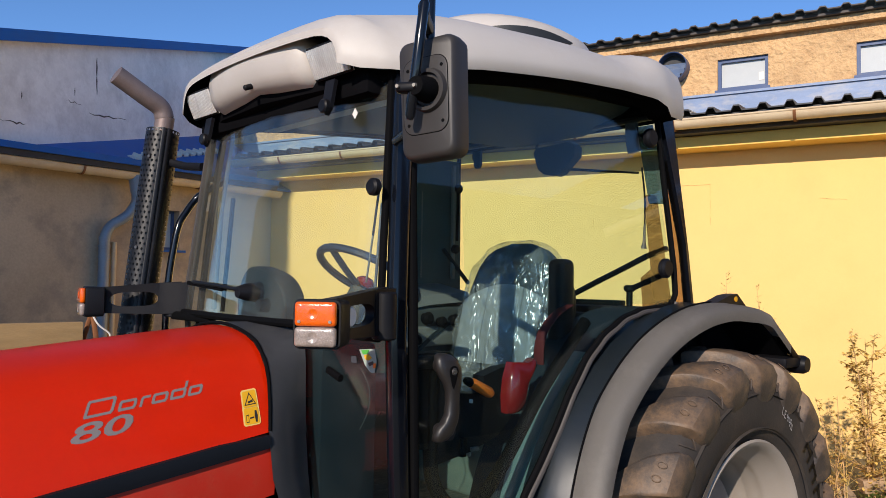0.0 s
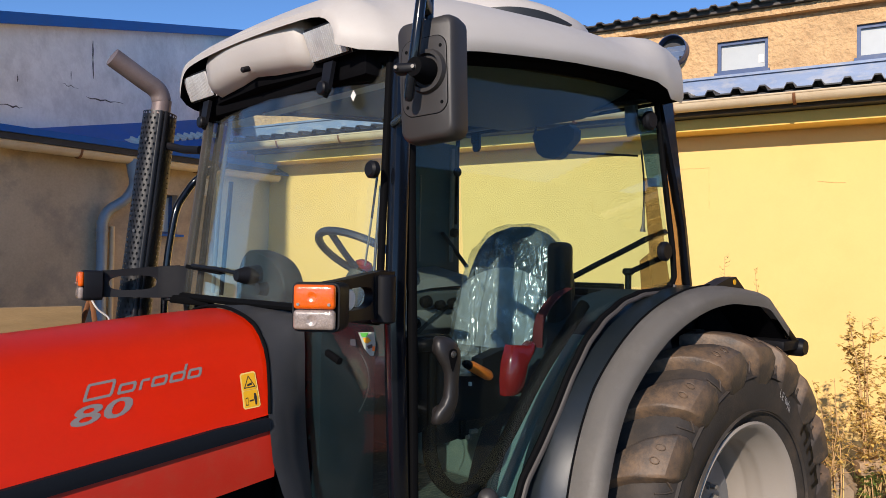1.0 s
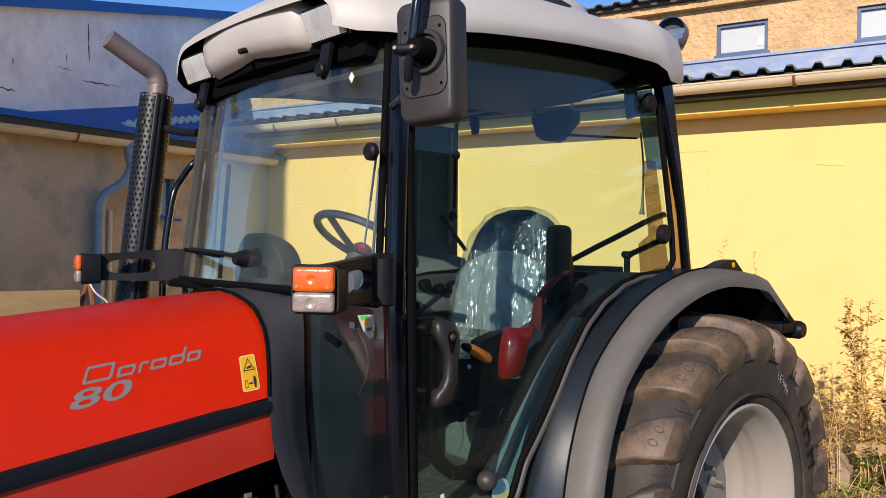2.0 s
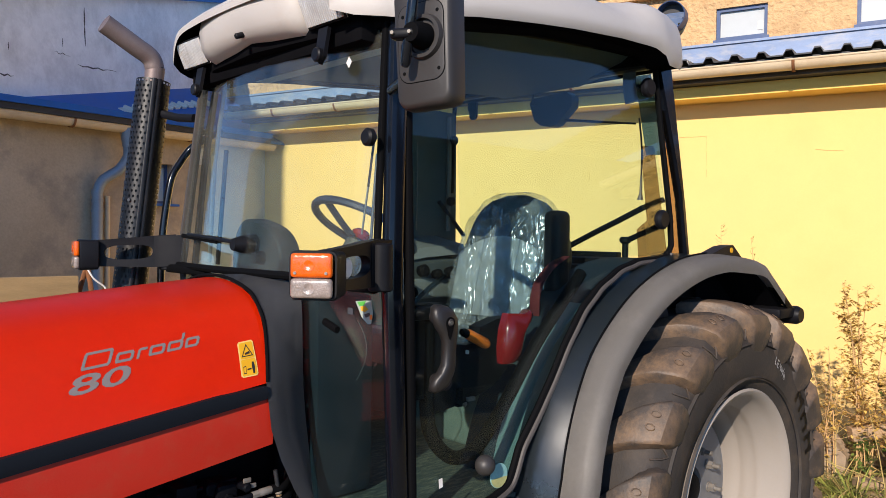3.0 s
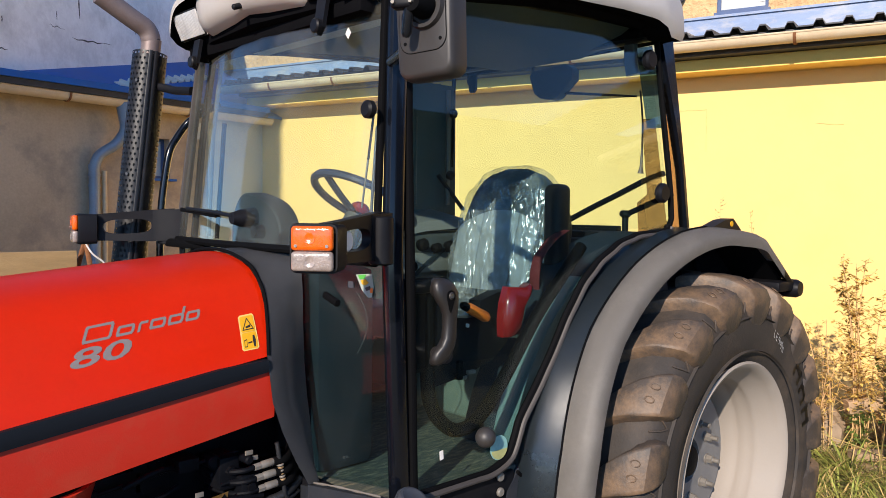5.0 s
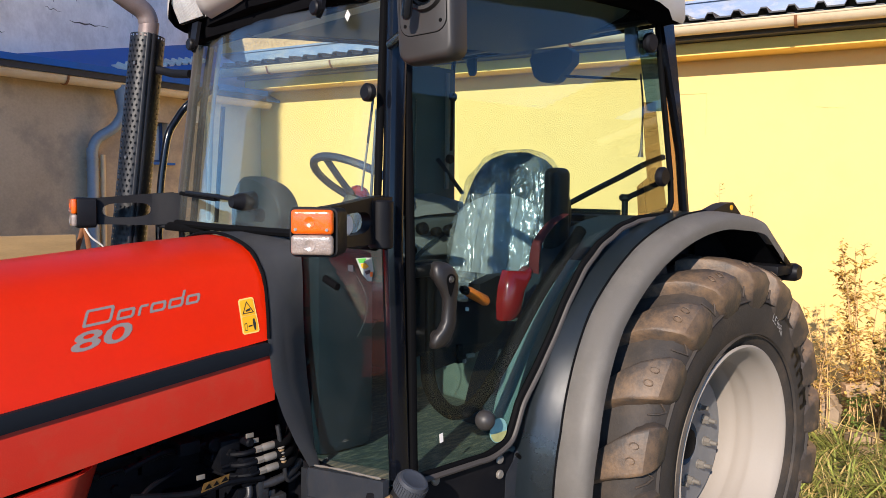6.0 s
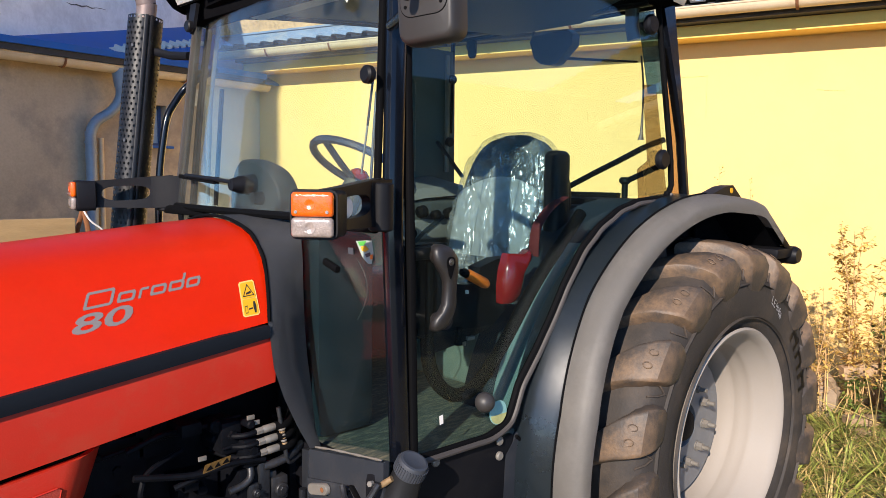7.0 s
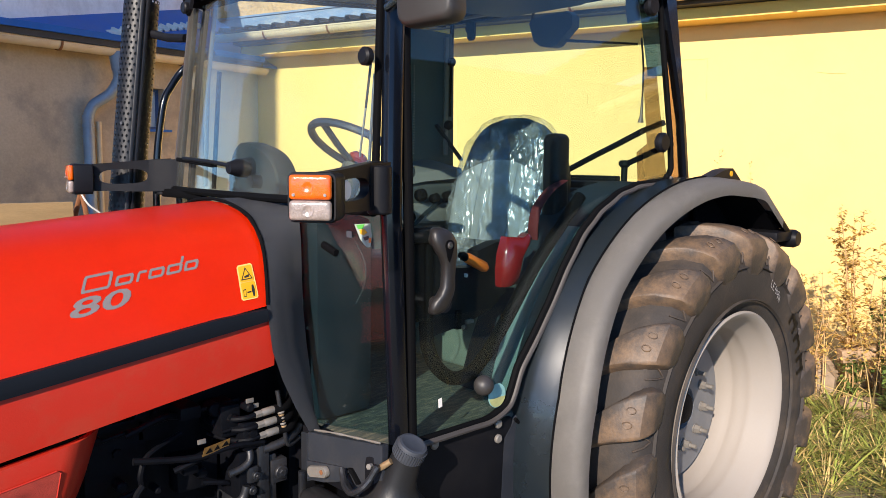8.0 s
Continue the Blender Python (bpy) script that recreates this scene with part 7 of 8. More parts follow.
def build_markings():
    badge = new("side_badge")
    badge.parent = tractor
    tagged(badge, "grey model lettering on the bonnet's side")
    for u0, u1, v1 in ((0.0, 0.235, 1.0), (0.27, 0.42, 0.62), (0.45, 0.53, 0.62), (0.55, 0.69, 0.62), (0.71, 0.85, 0.62), (0.87, 1.0, 0.62)):
        bm = bmesh.new()
        if u1 - u0 < 0.1:
            flat(bm, [text_point(u0, 0), text_point(u0 + 0.024, 0), text_point(u0 + 0.024, 0.46), text_point(u1, 0.46), text_point(u1, v1), text_point(u0 + 0.015, v1), text_point(u0, v1 - 0.12)])
        else:
            slanted_frame(bm, u0, u1, 0.0, v1, 0.026)
        part("letter_shape", on_hood(bm, 0.0012), DECAL, badge, smooth=0)
    bm = bmesh.new()
    flat(bm, [text_point(0.824, 0.60), text_point(0.85, 0.60), text_point(0.85, 1.0), text_point(0.824, 1.0)])
    part("letter_shape", on_hood(bm, 0.0014), DECAL, badge, smooth=0)
    # the number
    curve = bpy.data.curves.new("number", "FONT")
    curve.body, curve.size, curve.resolution_u, curve.offset = "80", 1.0, 3, 0.018
    tmp = new("number", curve)
    me = bpy.data.meshes.new_from_object(tmp.evaluated_get(bpy.context.evaluated_depsgraph_get()))
    bpy.data.objects.remove(tmp)
    bm = bmesh.new()
    bm.from_mesh(me)
    x0, x1 = min(v.co.x for v in bm.verts), max(v.co.x for v in bm.verts)
    y0, y1 = min(v.co.y for v in bm.verts), max(v.co.y for v in bm.verts)
    o, du, dv = V(-2.095, 0, 1.266), V(0.136, 0, 0.019), V(0.022, 0, 0.043)
    for v in bm.verts:
        p = o + du * ((v.co.x - x0) / (x1 - x0)) + dv * ((v.co.y - y0) / (y1 - y0))
        v.co = p
    for v in bm.verts:
        v.co.y = hood_skin(v.co.x, v.co.z) - 0.0014
    part("number", bm, DECAL, badge, "grey number 80", smooth=0)
    # yellow warning sticker
    a, b, c, d = (-1.672, 1.354), (-1.628, 1.359), (-1.634, 1.272), (-1.682, 1.268)

    def st(u, v):
        top = (a[0] + (b[0] - a[0]) * u, a[1] + (b[1] - a[1]) * u)
        low = (d[0] + (c[0] - d[0]) * u, d[1] + (c[1] - d[1]) * u)
        return top[0] + (low[0] - top[0]) * v, top[1] + (low[1] - top[1]) * v

    def rounded(u0, v0, u1, v1, r=0.10):
        rv = r * 0.5
        return [st(u, v) for u, v in ((u0 + r, v0), (u1 - r, v0), (u1, v0 + rv), (u1, v1 - rv), (u1 - r, v1), (u0 + r, v1), (u0, v1 - rv), (u0, v0 + rv))]

    bm = bmesh.new()
    flat(bm, rounded(0, 0, 1, 1))
    sticker = part("warning_sticker", on_hood(bm, 0.0012), STICKER, tractor, "yellow warning sticker with black pictograms", smooth=0)
    for v0, v1 in ((0.04, 0.485), (0.505, 0.96)):
        bm = bmesh.new()
        flat(bm, rounded(0.08, v0, 0.92, v1, 0.06))
        part("yellow_field", on_hood(bm, 0.0020), YELLOW_DECAL, sticker, smooth=0)
    shapes = ([(0.5, 0.08), (0.86, 0.43), (0.14, 0.43)], [(0.36, 0.33), (0.66, 0.29), (0.66, 0.36), (0.36, 0.38)], [(0.16, 0.70), (0.32, 0.68), (0.32, 0.90), (0.16, 0.90)], [(0.38, 0.77), (0.62, 0.76), (0.62, 0.80), (0.38, 0.81)], [(0.70, 0.60), (0.80, 0.60), (0.84, 0.74), (0.79, 0.92), (0.70, 0.92), (0.66, 0.74)])
    for i, s in enumerate(shapes):
        bm = bmesh.new()
        if i in (0, 2):
            m = (sum(p[0] for p in s) / len(s), sum(p[1] for p in s) / len(s))
            inner = [(m[0] + (p[0] - m[0]) * 0.78, m[1] + (p[1] - m[1]) * 0.78) for p in s]
            va = [bm.verts.new((st(*p)[0], 0, st(*p)[1])) for p in s]
            vb = [bm.verts.new((st(*p)[0], 0, st(*p)[1])) for p in inner]
            for k in range(len(s)):
                bm.faces.new((va[k], va[(k + 1) % len(s)], vb[(k + 1) % len(s)], vb[k]))
        else:
            flat(bm, [st(*p) for p in s])
        part("pictogram", on_hood(bm, 0.0027), BLACK_DECAL, sticker, smooth=0)
    # chalk strokes and moulded name shapes on the tyre's side
    def side_bar(name, x0, z0, x1, z1, w, material, lift):
        bm = bmesh.new()
        dx, dz = x1 - x0, z1 - z0
        n = math.hypot(dx, dz)
        px, pz = -dz / n * w / 2, dx / n * w / 2
        def skin(x, z):
            r = math.hypot(x, z - AXLE)
            return lerp([(0.48, -0.885), (0.545, -0.887), (0.61, -0.879), (0.655, -0.856)], r) - lift
        pts = [(x0 + px, z0 + pz), (x1 + px, z1 + pz), (x1 - px, z1 - pz), (x0 - px, z0 - pz)]
        bm.faces.new([bm.verts.new((x, skin(x, z), z)) for x, z in pts])
        bmesh.ops.solidify(bm, geom=bm.faces[:], thickness=0.002)
        part(name, bm, material, rear_marks, smooth=0)
    rear_marks = new("tyre_markings")
    rear_marks.parent = tractor
    tagged(rear_marks, "white chalk strokes and raised shapes on the tyre wall")
    q = V(0.203, 0, 1.206)
    along, down = V(0.078, 0, -0.058), V(-0.011, 0, -0.022)
    for u0, v0, u1, v1 in ((0.0, 0, 0.03, 1), (0.03, 1, 0.16, 1), (0.22, 0, 0.25, 1), (0.22, 0, 0.36, 0), (0.24, 0.5, 0.34, 0.5), (0.25, 1, 0.38, 1), (0.50, 0, 0.48, 0.5), (0.48, 0.5, 0.6, 0.5), (0.6, 0.1, 0.6, 1), (0.68, 0.2, 0.7, 0.8), (0.70, 0.8, 0.80, 0.8), (0.80, 0.8, 0.78, 0.2), (0.84, 1.3, 0.9, 0), (0.96, 0.4, 1.0, 1.4), (1.06, 0.5, 1.1, 1.4)):
        a0, a1 = q + along * u0 + down * v0, q + along * u1 + down * v1
        side_bar("chalk_stroke", a0.x, a0.z, a1.x, a1.z, 0.0032, CHALK, 0.006)
    for k in range(3):
        a = radians(36 - 11 * k)
        r0, r1 = 0.50, 0.585
        for da in (-0.055, 0.055):
            side_bar("raised_bar", r0 * math.cos(a + da), AXLE + r0 * math.sin(a + da), r1 * math.cos(a + da), AXLE + r1 * math.sin(a + da), 0.018, HANDLE, 0.003)
        side_bar("raised_bar", 0.542 * math.cos(a - 0.05), AXLE + 0.542 * math.sin(a - 0.05), 0.542 * math.cos(a + 0.05), AXLE + 0.542 * math.sin(a + 0.05), 0.018, HANDLE, 0.003)


build_markings()


def build_screen_fittings():
    w = new("wiper")
    w.parent = tractor
    tagged(w, "black windscreen wiper with its motor boss")
    bm = bmesh.new()
    tube_pts(bm, [V(-1.515, 0.03, 1.605), V(-1.49, 0.03, 1.605), V(-1.44, 0.03, 1.605)], [0.018, 0.026, 0.034], (1, 0, 0), 16)
    tube_pts(bm, [V(-1.47, -0.02, 1.565), V(-1.44, -0.02, 1.565)], [0.018, 0.022], (1, 0, 0), 14)
    part("motor", bm, DARK, w)
    bm = bmesh.new()
    beam(bm, [V(-1.51, 0.03, 1.612), V(-1.505, 0.17, 1.622), V(-1.485, 0.40, 1.632)], 0.012, 0.012, (0, 0, 1))
    part("wiper_arm", bm, DARK, w)
    bm = bmesh.new()
    beam(bm, [V(-1.500, 0.16, 1.611), V(-1.478, 0.46, 1.628)], 0.010, 0.014, (0, 0, 1))
    part("blade", bm, RUBBER, w)
    bm = bmesh.new()
    plate(bm, [V(-1.458, -0.486, 2.105), V(-1.458, -0.474, 2.09), V(-1.458, -0.486, 2.075), V(-1.458, -0.498, 2.09)], 0.001)
    part("diamond_sticker", bm, WHITE_DECAL, tractor)
    bm = bmesh.new()
    plate(bm, [V(*p) for p in ((-1.4231, -0.4786, 1.4635), (-1.4134, -0.5344, 1.4695), (-1.4122, -0.5412, 1.4339), (-1.4134, -0.5344, 1.4070), (-1.4155, -0.5225, 1.4053), (-1.4193, -0.5005, 1.4236))], 0.001)
    s = part("quarter_sticker", bm, STICKER_WHITE, tractor, "small pale sticker with green, yellow and orange marks")
    for material, pts in ((LEAF_DECAL, ((-1.4235, -0.4875, 1.4626), (-1.4184, -0.5170, 1.4660), (-1.4197, -0.5094, 1.4537), (-1.4224, -0.4942, 1.4521))), (YELLOW_DECAL, ((-1.4218, -0.4976, 1.4499), (-1.4189, -0.5144, 1.4536), (-1.4168, -0.5263, 1.4450), (-1.4189, -0.5144, 1.4370), (-1.4209, -0.5026, 1.4394))), (ORANGE, ((-1.4159, -0.5314, 1.4303), (-1.4145, -0.5399, 1.4322), (-1.4145, -0.5399, 1.4197), (-1.4159, -0.5314, 1.4178))), (SHELL, ((-1.4192, -0.5127, 1.4308), (-1.4162, -0.5297, 1.4366), (-1.4156, -0.5331, 1.4282), (-1.4183, -0.5178, 1.4224)))):
        bm = bmesh.new()
        plate(bm, [V(*p) for p in pts], 0.001)
        part("sticker_mark", bm, material, s)
    bm = bmesh.new()
    plate(bm, [V(*p) for p in ((-1.4280, -0.4502, 1.4271), (-1.4280, -0.4502, 1.4446), (-1.4248, -0.4685, 1.4442), (-1.4245, -0.4702, 1.4266))], 0.001)
    part("small_label", bm, CAP, tractor)
    # thin cable and a dark knob seen through the quarter light
    bm = bmesh.new()
    tube(bm, smooth_line([V(-1.38, y, z) for y, z in ((-0.425, 1.41), (-0.458, 1.375), (-0.473, 1.335), (-0.463, 1.29), (-0.43, 1.24))], 5), 0.0016, 6)
    part("cab_cable", bm, CONSOLE, tractor)
    bm = bmesh.new()
    beam(bm, [V(-1.44, -0.36, 1.40), V(-1.44, -0.42, 1.382)], 0.02, 0.016, (1, 0, 0))
    part("vent_knob", bm, RUBBER, tractor)
    bm = bmesh.new()
    plate(bm, [V(-1.25, -0.6265, 0.985), V(-1.237, -0.6265, 0.987), V(-1.235, -0.6265, 0.962), V(-1.248, -0.6265, 0.96)], 0.001)
    part("mini_sticker", bm, WHITE_DECAL, tractor)


build_screen_fittings()


def build_rear_fittings():
    # two-lobed work lamp outside the rear screen, on a hooked stay
    bm = bmesh.new()
    plate(bm, [V(0.03, y, z) for y, z in ((0.157, 2.234), (0.141, 2.256), (0.008, 2.261), (-0.050, 2.264), (-0.078, 2.240), (-0.077, 2.198), (-0.034, 2.162), (0.004, 2.128), (0.036, 2.122), (0.090, 2.131), (0.129, 2.157))], 0.05)
    lamp = part("rear_work_lamp", bm, DARK, tractor, "black work lamp behind the rear window", smooth=60)
    bm = bmesh.new()
    box(bm, (0.04, -0.01, 2.165), (0.10, 0.12, 2.245), 0.028, None, 4)
    part("lamp_head", bm, DARK, lamp, smooth=60)
    bm = bmesh.new()
    tube(bm, smooth_line([V(0.05, 0.13, 2.24), V(0.045, 0.17, 2.255), V(0.04, 0.163, 2.285), V(0.03, 0.14, 2.315)], 5), 0.006, 8)
    part("lamp_stay", bm, DARK, lamp)
    bm = bmesh.new()
    tube(bm, [V(0.04, 0.0, 2.152), V(0.04, -0.376, 2.10)], [0.007, 0.004], 8)
    part("lamp_rod", bm, DARK, lamp)
    bm = bmesh.new()
    tube(bm, smooth_line([V(-0.08, -0.47, 2.10), V(-0.08, -0.483, 1.99), V(-0.08, -0.484, 1.88)], 4), 0.004, 6)
    strap = part("hanging_strap", bm, DARK, tractor, "thin cord with a brass end")
    bm = bmesh.new()
    tube(bm, [V(-0.08, -0.484, 1.88), V(-0.08, -0.482, 1.81), V(-0.08, -0.48, 1.785)], [0.004, 0.006, 0.012], 8)
    part("cord_end", bm, EXHAUST, strap)
    bm = bmesh.new()
    plate(bm, [V(-0.03, 0.5, 2.30), V(-0.03, 0.455, 2.30), V(-0.03, 0.455, 2.205), V(-0.03, 0.466, 2.192), V(-0.03, 0.489, 2.192), V(-0.03, 0.5, 2.205)], 0.012)
    part("latch_plate", bm, DARK, tractor)
    # wiper linkage and bar across the rear screen
    bm = bmesh.new()
    beam(bm, [V(0.05, 0.05, 1.50), V(0.05, 0.02, 1.56), V(0.05, -0.037, 1.597), V(0.05, -0.178, 1.66), V(0.05, -0.291, 1.708), V(0.05, -0.411, 1.761), V(0.05, -0.50, 1.79)], 0.022, 0.028, (1, 0, 0))
    part("rear_bar", bm, GLOSS, tractor, "black bent bar behind the rear window")
    bm = bmesh.new()
    tube(bm, [V(0.05, -0.34, 1.63), V(0.05, -0.54, 1.71)], 0.012, 8)
    part("rear_rod", bm, GLOSS, tractor)
    bm = bmesh.new()
    tube(bm, [V(0.05, -0.33, 1.54), V(0.05, -0.33, 1.62)], 0.013, 10)
    disc(bm, V(0.05, -0.33, 1.63), (0, 0, 1), 0.024, 0.028, 14, 0.008)
    part("rear_post", bm, DARK, tractor)
    bm = bmesh.new()
    box(bm, (0.03, -0.30, 1.545), (0.07, 0.0, 1.58), 0.006)
    part("hitch_bar", bm, DARK, tractor)
    # trim by the rear pillar
    bm = bmesh.new()
    beam(bm, [V(-0.13, -0.455, 2.285), V(-0.125, -0.455, 2.20), V(-0.12, -0.462, 2.155)], 0.05, 0.03, (1, 0, 0))
    part("rear_trim", bm, COWL, tractor)
    # tinted edge strip inside the near rear pillar
    bm = bmesh.new()
    plate(bm, [V(-0.179, -0.545, 1.978), V(-0.096, -0.545, 1.986), V(0.001, -0.545, 1.610), V(0.028, -0.545, 1.578), V(-0.183, -0.545, 1.565), V(-0.197, -0.545, 1.672), V(-0.131, -0.545, 1.704)], 0.004)
    part("edge_tint", bm, SMOKED, tractor, "smoke-tinted edge of the rear side glass")
    bm = bmesh.new()
    plate(bm, [V(-0.232, -0.548, 2.225), V(-0.132, -0.548, 2.249), V(-0.032, -0.548, 1.957), V(-0.148, -0.548, 1.948), V(-0.184, -0.548, 2.070)], 0.004)
    part("edge_band", bm, TEAL_TINT, tractor, "dark teal printed edge of the side glass")
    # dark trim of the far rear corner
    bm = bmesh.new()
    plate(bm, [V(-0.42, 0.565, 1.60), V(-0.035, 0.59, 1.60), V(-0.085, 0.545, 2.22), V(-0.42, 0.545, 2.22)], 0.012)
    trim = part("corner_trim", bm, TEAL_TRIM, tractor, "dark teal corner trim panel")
    bm = bmesh.new()
    beam(bm, [V(-0.135, 0.535, 2.20), V(-0.125, 0.545, 1.92), V(-0.115, 0.555, 1.66)], 0.014, 0.022, (1, 0, 0))
    part("trim_edge", bm, PALE_TRIM, trim)
    bm = bmesh.new()
    beam(bm, [V(-0.118, 0.52, 2.07), V(-0.112, 0.53, 1.84)], 0.010, 0.012, (1, 0, 0))
    part("trim_rail", bm, RUBBER, trim)
    bm = bmesh.new()
    plate(bm, [V(-0.235, 0.556, 1.945), V(-0.195, 0.556, 1.945), V(-0.195, 0.553, 2.02), V(-0.235, 0.553, 2.02)], 0.002)
    part("trim_label", bm, COWL, tractor)
    bm = bmesh.new()
    beam(bm, [V(-0.180, 0.55, 1.798), V(-0.015, 0.55, 1.640)], 0.014, 0.022, (0, 1, 0))
    part("corner_gusset", bm, LINER, tractor)
    # beaded chain hanging before the trim
    chain = new("bead_chain")
    chain.parent = tractor
    tagged(chain, "thin pale bead chain hanging by the trim")
    for k in range(34):
        bm = bmesh.new()
        disc(bm, V(-0.331, 0.535, 2.055 - 0.0118 * k), (0, 0, 1), 0.0030, 0.006, 8, 0.0015)
        part("bead", bm, DULL_ZINC, chain)
    for p in ((0.012, 0.53, 2.257), (-0.108, 0.53, 2.09), (-0.12, 0.53, 1.80)):
        bm = bmesh.new()
        disc(bm, p, (0, 1, 0.2), 0.022, 0.03, 14, 0.006)
        part("latch_knob", bm, DARK, tractor)
    bm = bmesh.new()
    box(bm, (-0.005, 0.525, 2.24), (0.03, 0.545, 2.34), 0.008)
    part("latch_tab", bm, DARK, tractor)


build_rear_fittings()


def build_engine_bay():
    # hydraulic couplings in a row, with hoses
    for k in range(3):
        z = 0.944 - 0.031 * k
        x = -1.628 + 0.006 * k
        grp = new("coupling")
        grp.parent = tractor
        tagged(grp, "plated hydraulic coupling with a black hose")
        ax = V(0.97, 0, 0.06).normalized()
        p = V(x, -0.305, z)
        bm = bmesh.new()
        tube_pts(bm, [p, p + ax * 0.018], [0.010, 0.010], ax, 6)
        part("nut", bm, DULL_ZINC, grp)
        bm = bmesh.new()
        tube_pts(bm, [p + ax * 0.018, p + ax * 0.024, p + ax * 0.055, p + ax * 0.06], [0.008, 0.0105, 0.0105, 0.0085], ax, 14)
        part("sleeve", bm, DULL_ZINC, grp)
        bm = bmesh.new()
        tube(bm, smooth_line([p + ax * 0.058, p + ax * 0.10, p + ax * 0.15 + V(0, 0.06, 0.02), p + ax * 0.2 + V(0, 0.16, 0.03)], 5), 0.0125, 10)
        part("hose", bm, RUBBER, grp)
        bm = bmesh.new()
        tube(bm, smooth_line([p, p - ax * 0.03 + V(0, 0.004, -0.002), p - ax * 0.06 + V(0, 0.04, -0.004), p - ax * 0.08 + V(0, 0.14, -0.005)], 5), 0.0075, 8)
        part("steel_line", bm, ENGINE, grp)
    bm = bmesh.new()
    tube(bm, smooth_line([V(-1.562, -0.310, 1.0), V(-1.558, -0.312, 0.975), V(-1.551, -0.312, 0.93), V(-1.541, -0.312, 0.885), V(-1.536, -0.31, 0.850), V(-1.520, -0.305, 0.834), V(-1.48, -0.29, 0.842)], 5), 0.0065, 10)
    hose = part("brake_hose", bm, CASTING, tractor, "bent black hose with a spiral sleeve")
    for k in range(6):
        bm = bmesh.new()
        disc(bm, V(-1.552 + 0.0016 * k, -0.312, 0.938 - 0.0085 * k), (-0.2, 0, 1), 0.0088 if k else 0.011, 0.006, 12, 0.002)
        part("sleeve_ring", bm, BRASS if k % 2 else DULL_ZINC, hose)
    # brackets with bolt bosses below the couplings
    for x0, x1, z0, z1, y in ((-1.616, -1.582, 0.62, 0.85, -0.300), (-1.578, -1.556, 0.62, 0.815, -0.292), (-1.578, -1.528, 0.732, 0.800, -0.304), (-1.648, -1.616, 0.752, 0.798, -0.302), (-1.66, -1.622, 0.60, 0.742, -0.288)):
        bm = bmesh.new()
        box(bm, (x0, y, z0), (x1, -0.12, z1), 0.006)
        part("mounting_bracket", bm, CASTING, tractor)
    for x, z, r in ((-1.5504, 0.763, 0.0195), (-1.6285, 0.774, 0.011), (-1.640, 0.735, 0.012)):
        bm = bmesh.new()
        disc(bm, V(x, -0.306, z), (0, 1, 0), r, 0.014, 18, 0.002)
        boss = part("bolt_boss", bm, CASTING, tractor)
        bm = bmesh.new()
        disc(bm, V(x, -0.313, z), (0, 1, 0), r * 0.55, 0.012, 6, 0.001)
        part("bolt_head", bm, CASTING, boss)
    for pts, r in ((((-1.60, -0.295, 0.838), (-1.56, -0.300, 0.842), (-1.52, -0.300, 0.852), (-1.47, -0.28, 0.87)), 0.0125), (((-1.70, -0.29, 0.792), (-1.665, -0.295, 0.800), (-1.64, -0.295, 0.818), (-1.635, -0.28, 0.85)), 0.010), (((-1.70, -0.285, 0.70), (-1.665, -0.295, 0.715), (-1.652, -0.298, 0.748)), 0.012)):
        bm = bmesh.new()
        tube(bm, smooth_line([V(*p) for p in pts], 5), r, 10)
        part("engine_pipe", bm, CASTING, tractor)
    # engine block details
    rng = random.Random(5)
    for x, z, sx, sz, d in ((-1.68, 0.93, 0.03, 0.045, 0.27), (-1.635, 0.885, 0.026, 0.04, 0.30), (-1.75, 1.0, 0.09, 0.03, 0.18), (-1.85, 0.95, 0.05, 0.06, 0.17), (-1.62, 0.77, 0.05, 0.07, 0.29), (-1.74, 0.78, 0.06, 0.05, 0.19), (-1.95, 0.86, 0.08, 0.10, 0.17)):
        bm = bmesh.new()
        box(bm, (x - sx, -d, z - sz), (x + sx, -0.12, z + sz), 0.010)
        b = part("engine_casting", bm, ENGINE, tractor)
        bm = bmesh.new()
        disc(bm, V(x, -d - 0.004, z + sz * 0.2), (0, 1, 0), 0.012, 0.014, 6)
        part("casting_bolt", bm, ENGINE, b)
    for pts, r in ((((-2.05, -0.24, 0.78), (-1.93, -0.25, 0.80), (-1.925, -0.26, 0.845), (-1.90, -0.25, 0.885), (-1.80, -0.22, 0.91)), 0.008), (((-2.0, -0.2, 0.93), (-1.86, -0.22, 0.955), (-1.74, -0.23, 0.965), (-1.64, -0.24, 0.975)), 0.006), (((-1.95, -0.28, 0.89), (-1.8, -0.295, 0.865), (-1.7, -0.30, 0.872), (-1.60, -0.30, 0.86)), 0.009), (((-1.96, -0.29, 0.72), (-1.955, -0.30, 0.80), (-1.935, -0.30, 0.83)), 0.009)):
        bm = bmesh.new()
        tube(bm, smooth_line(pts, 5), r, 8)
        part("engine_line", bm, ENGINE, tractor)
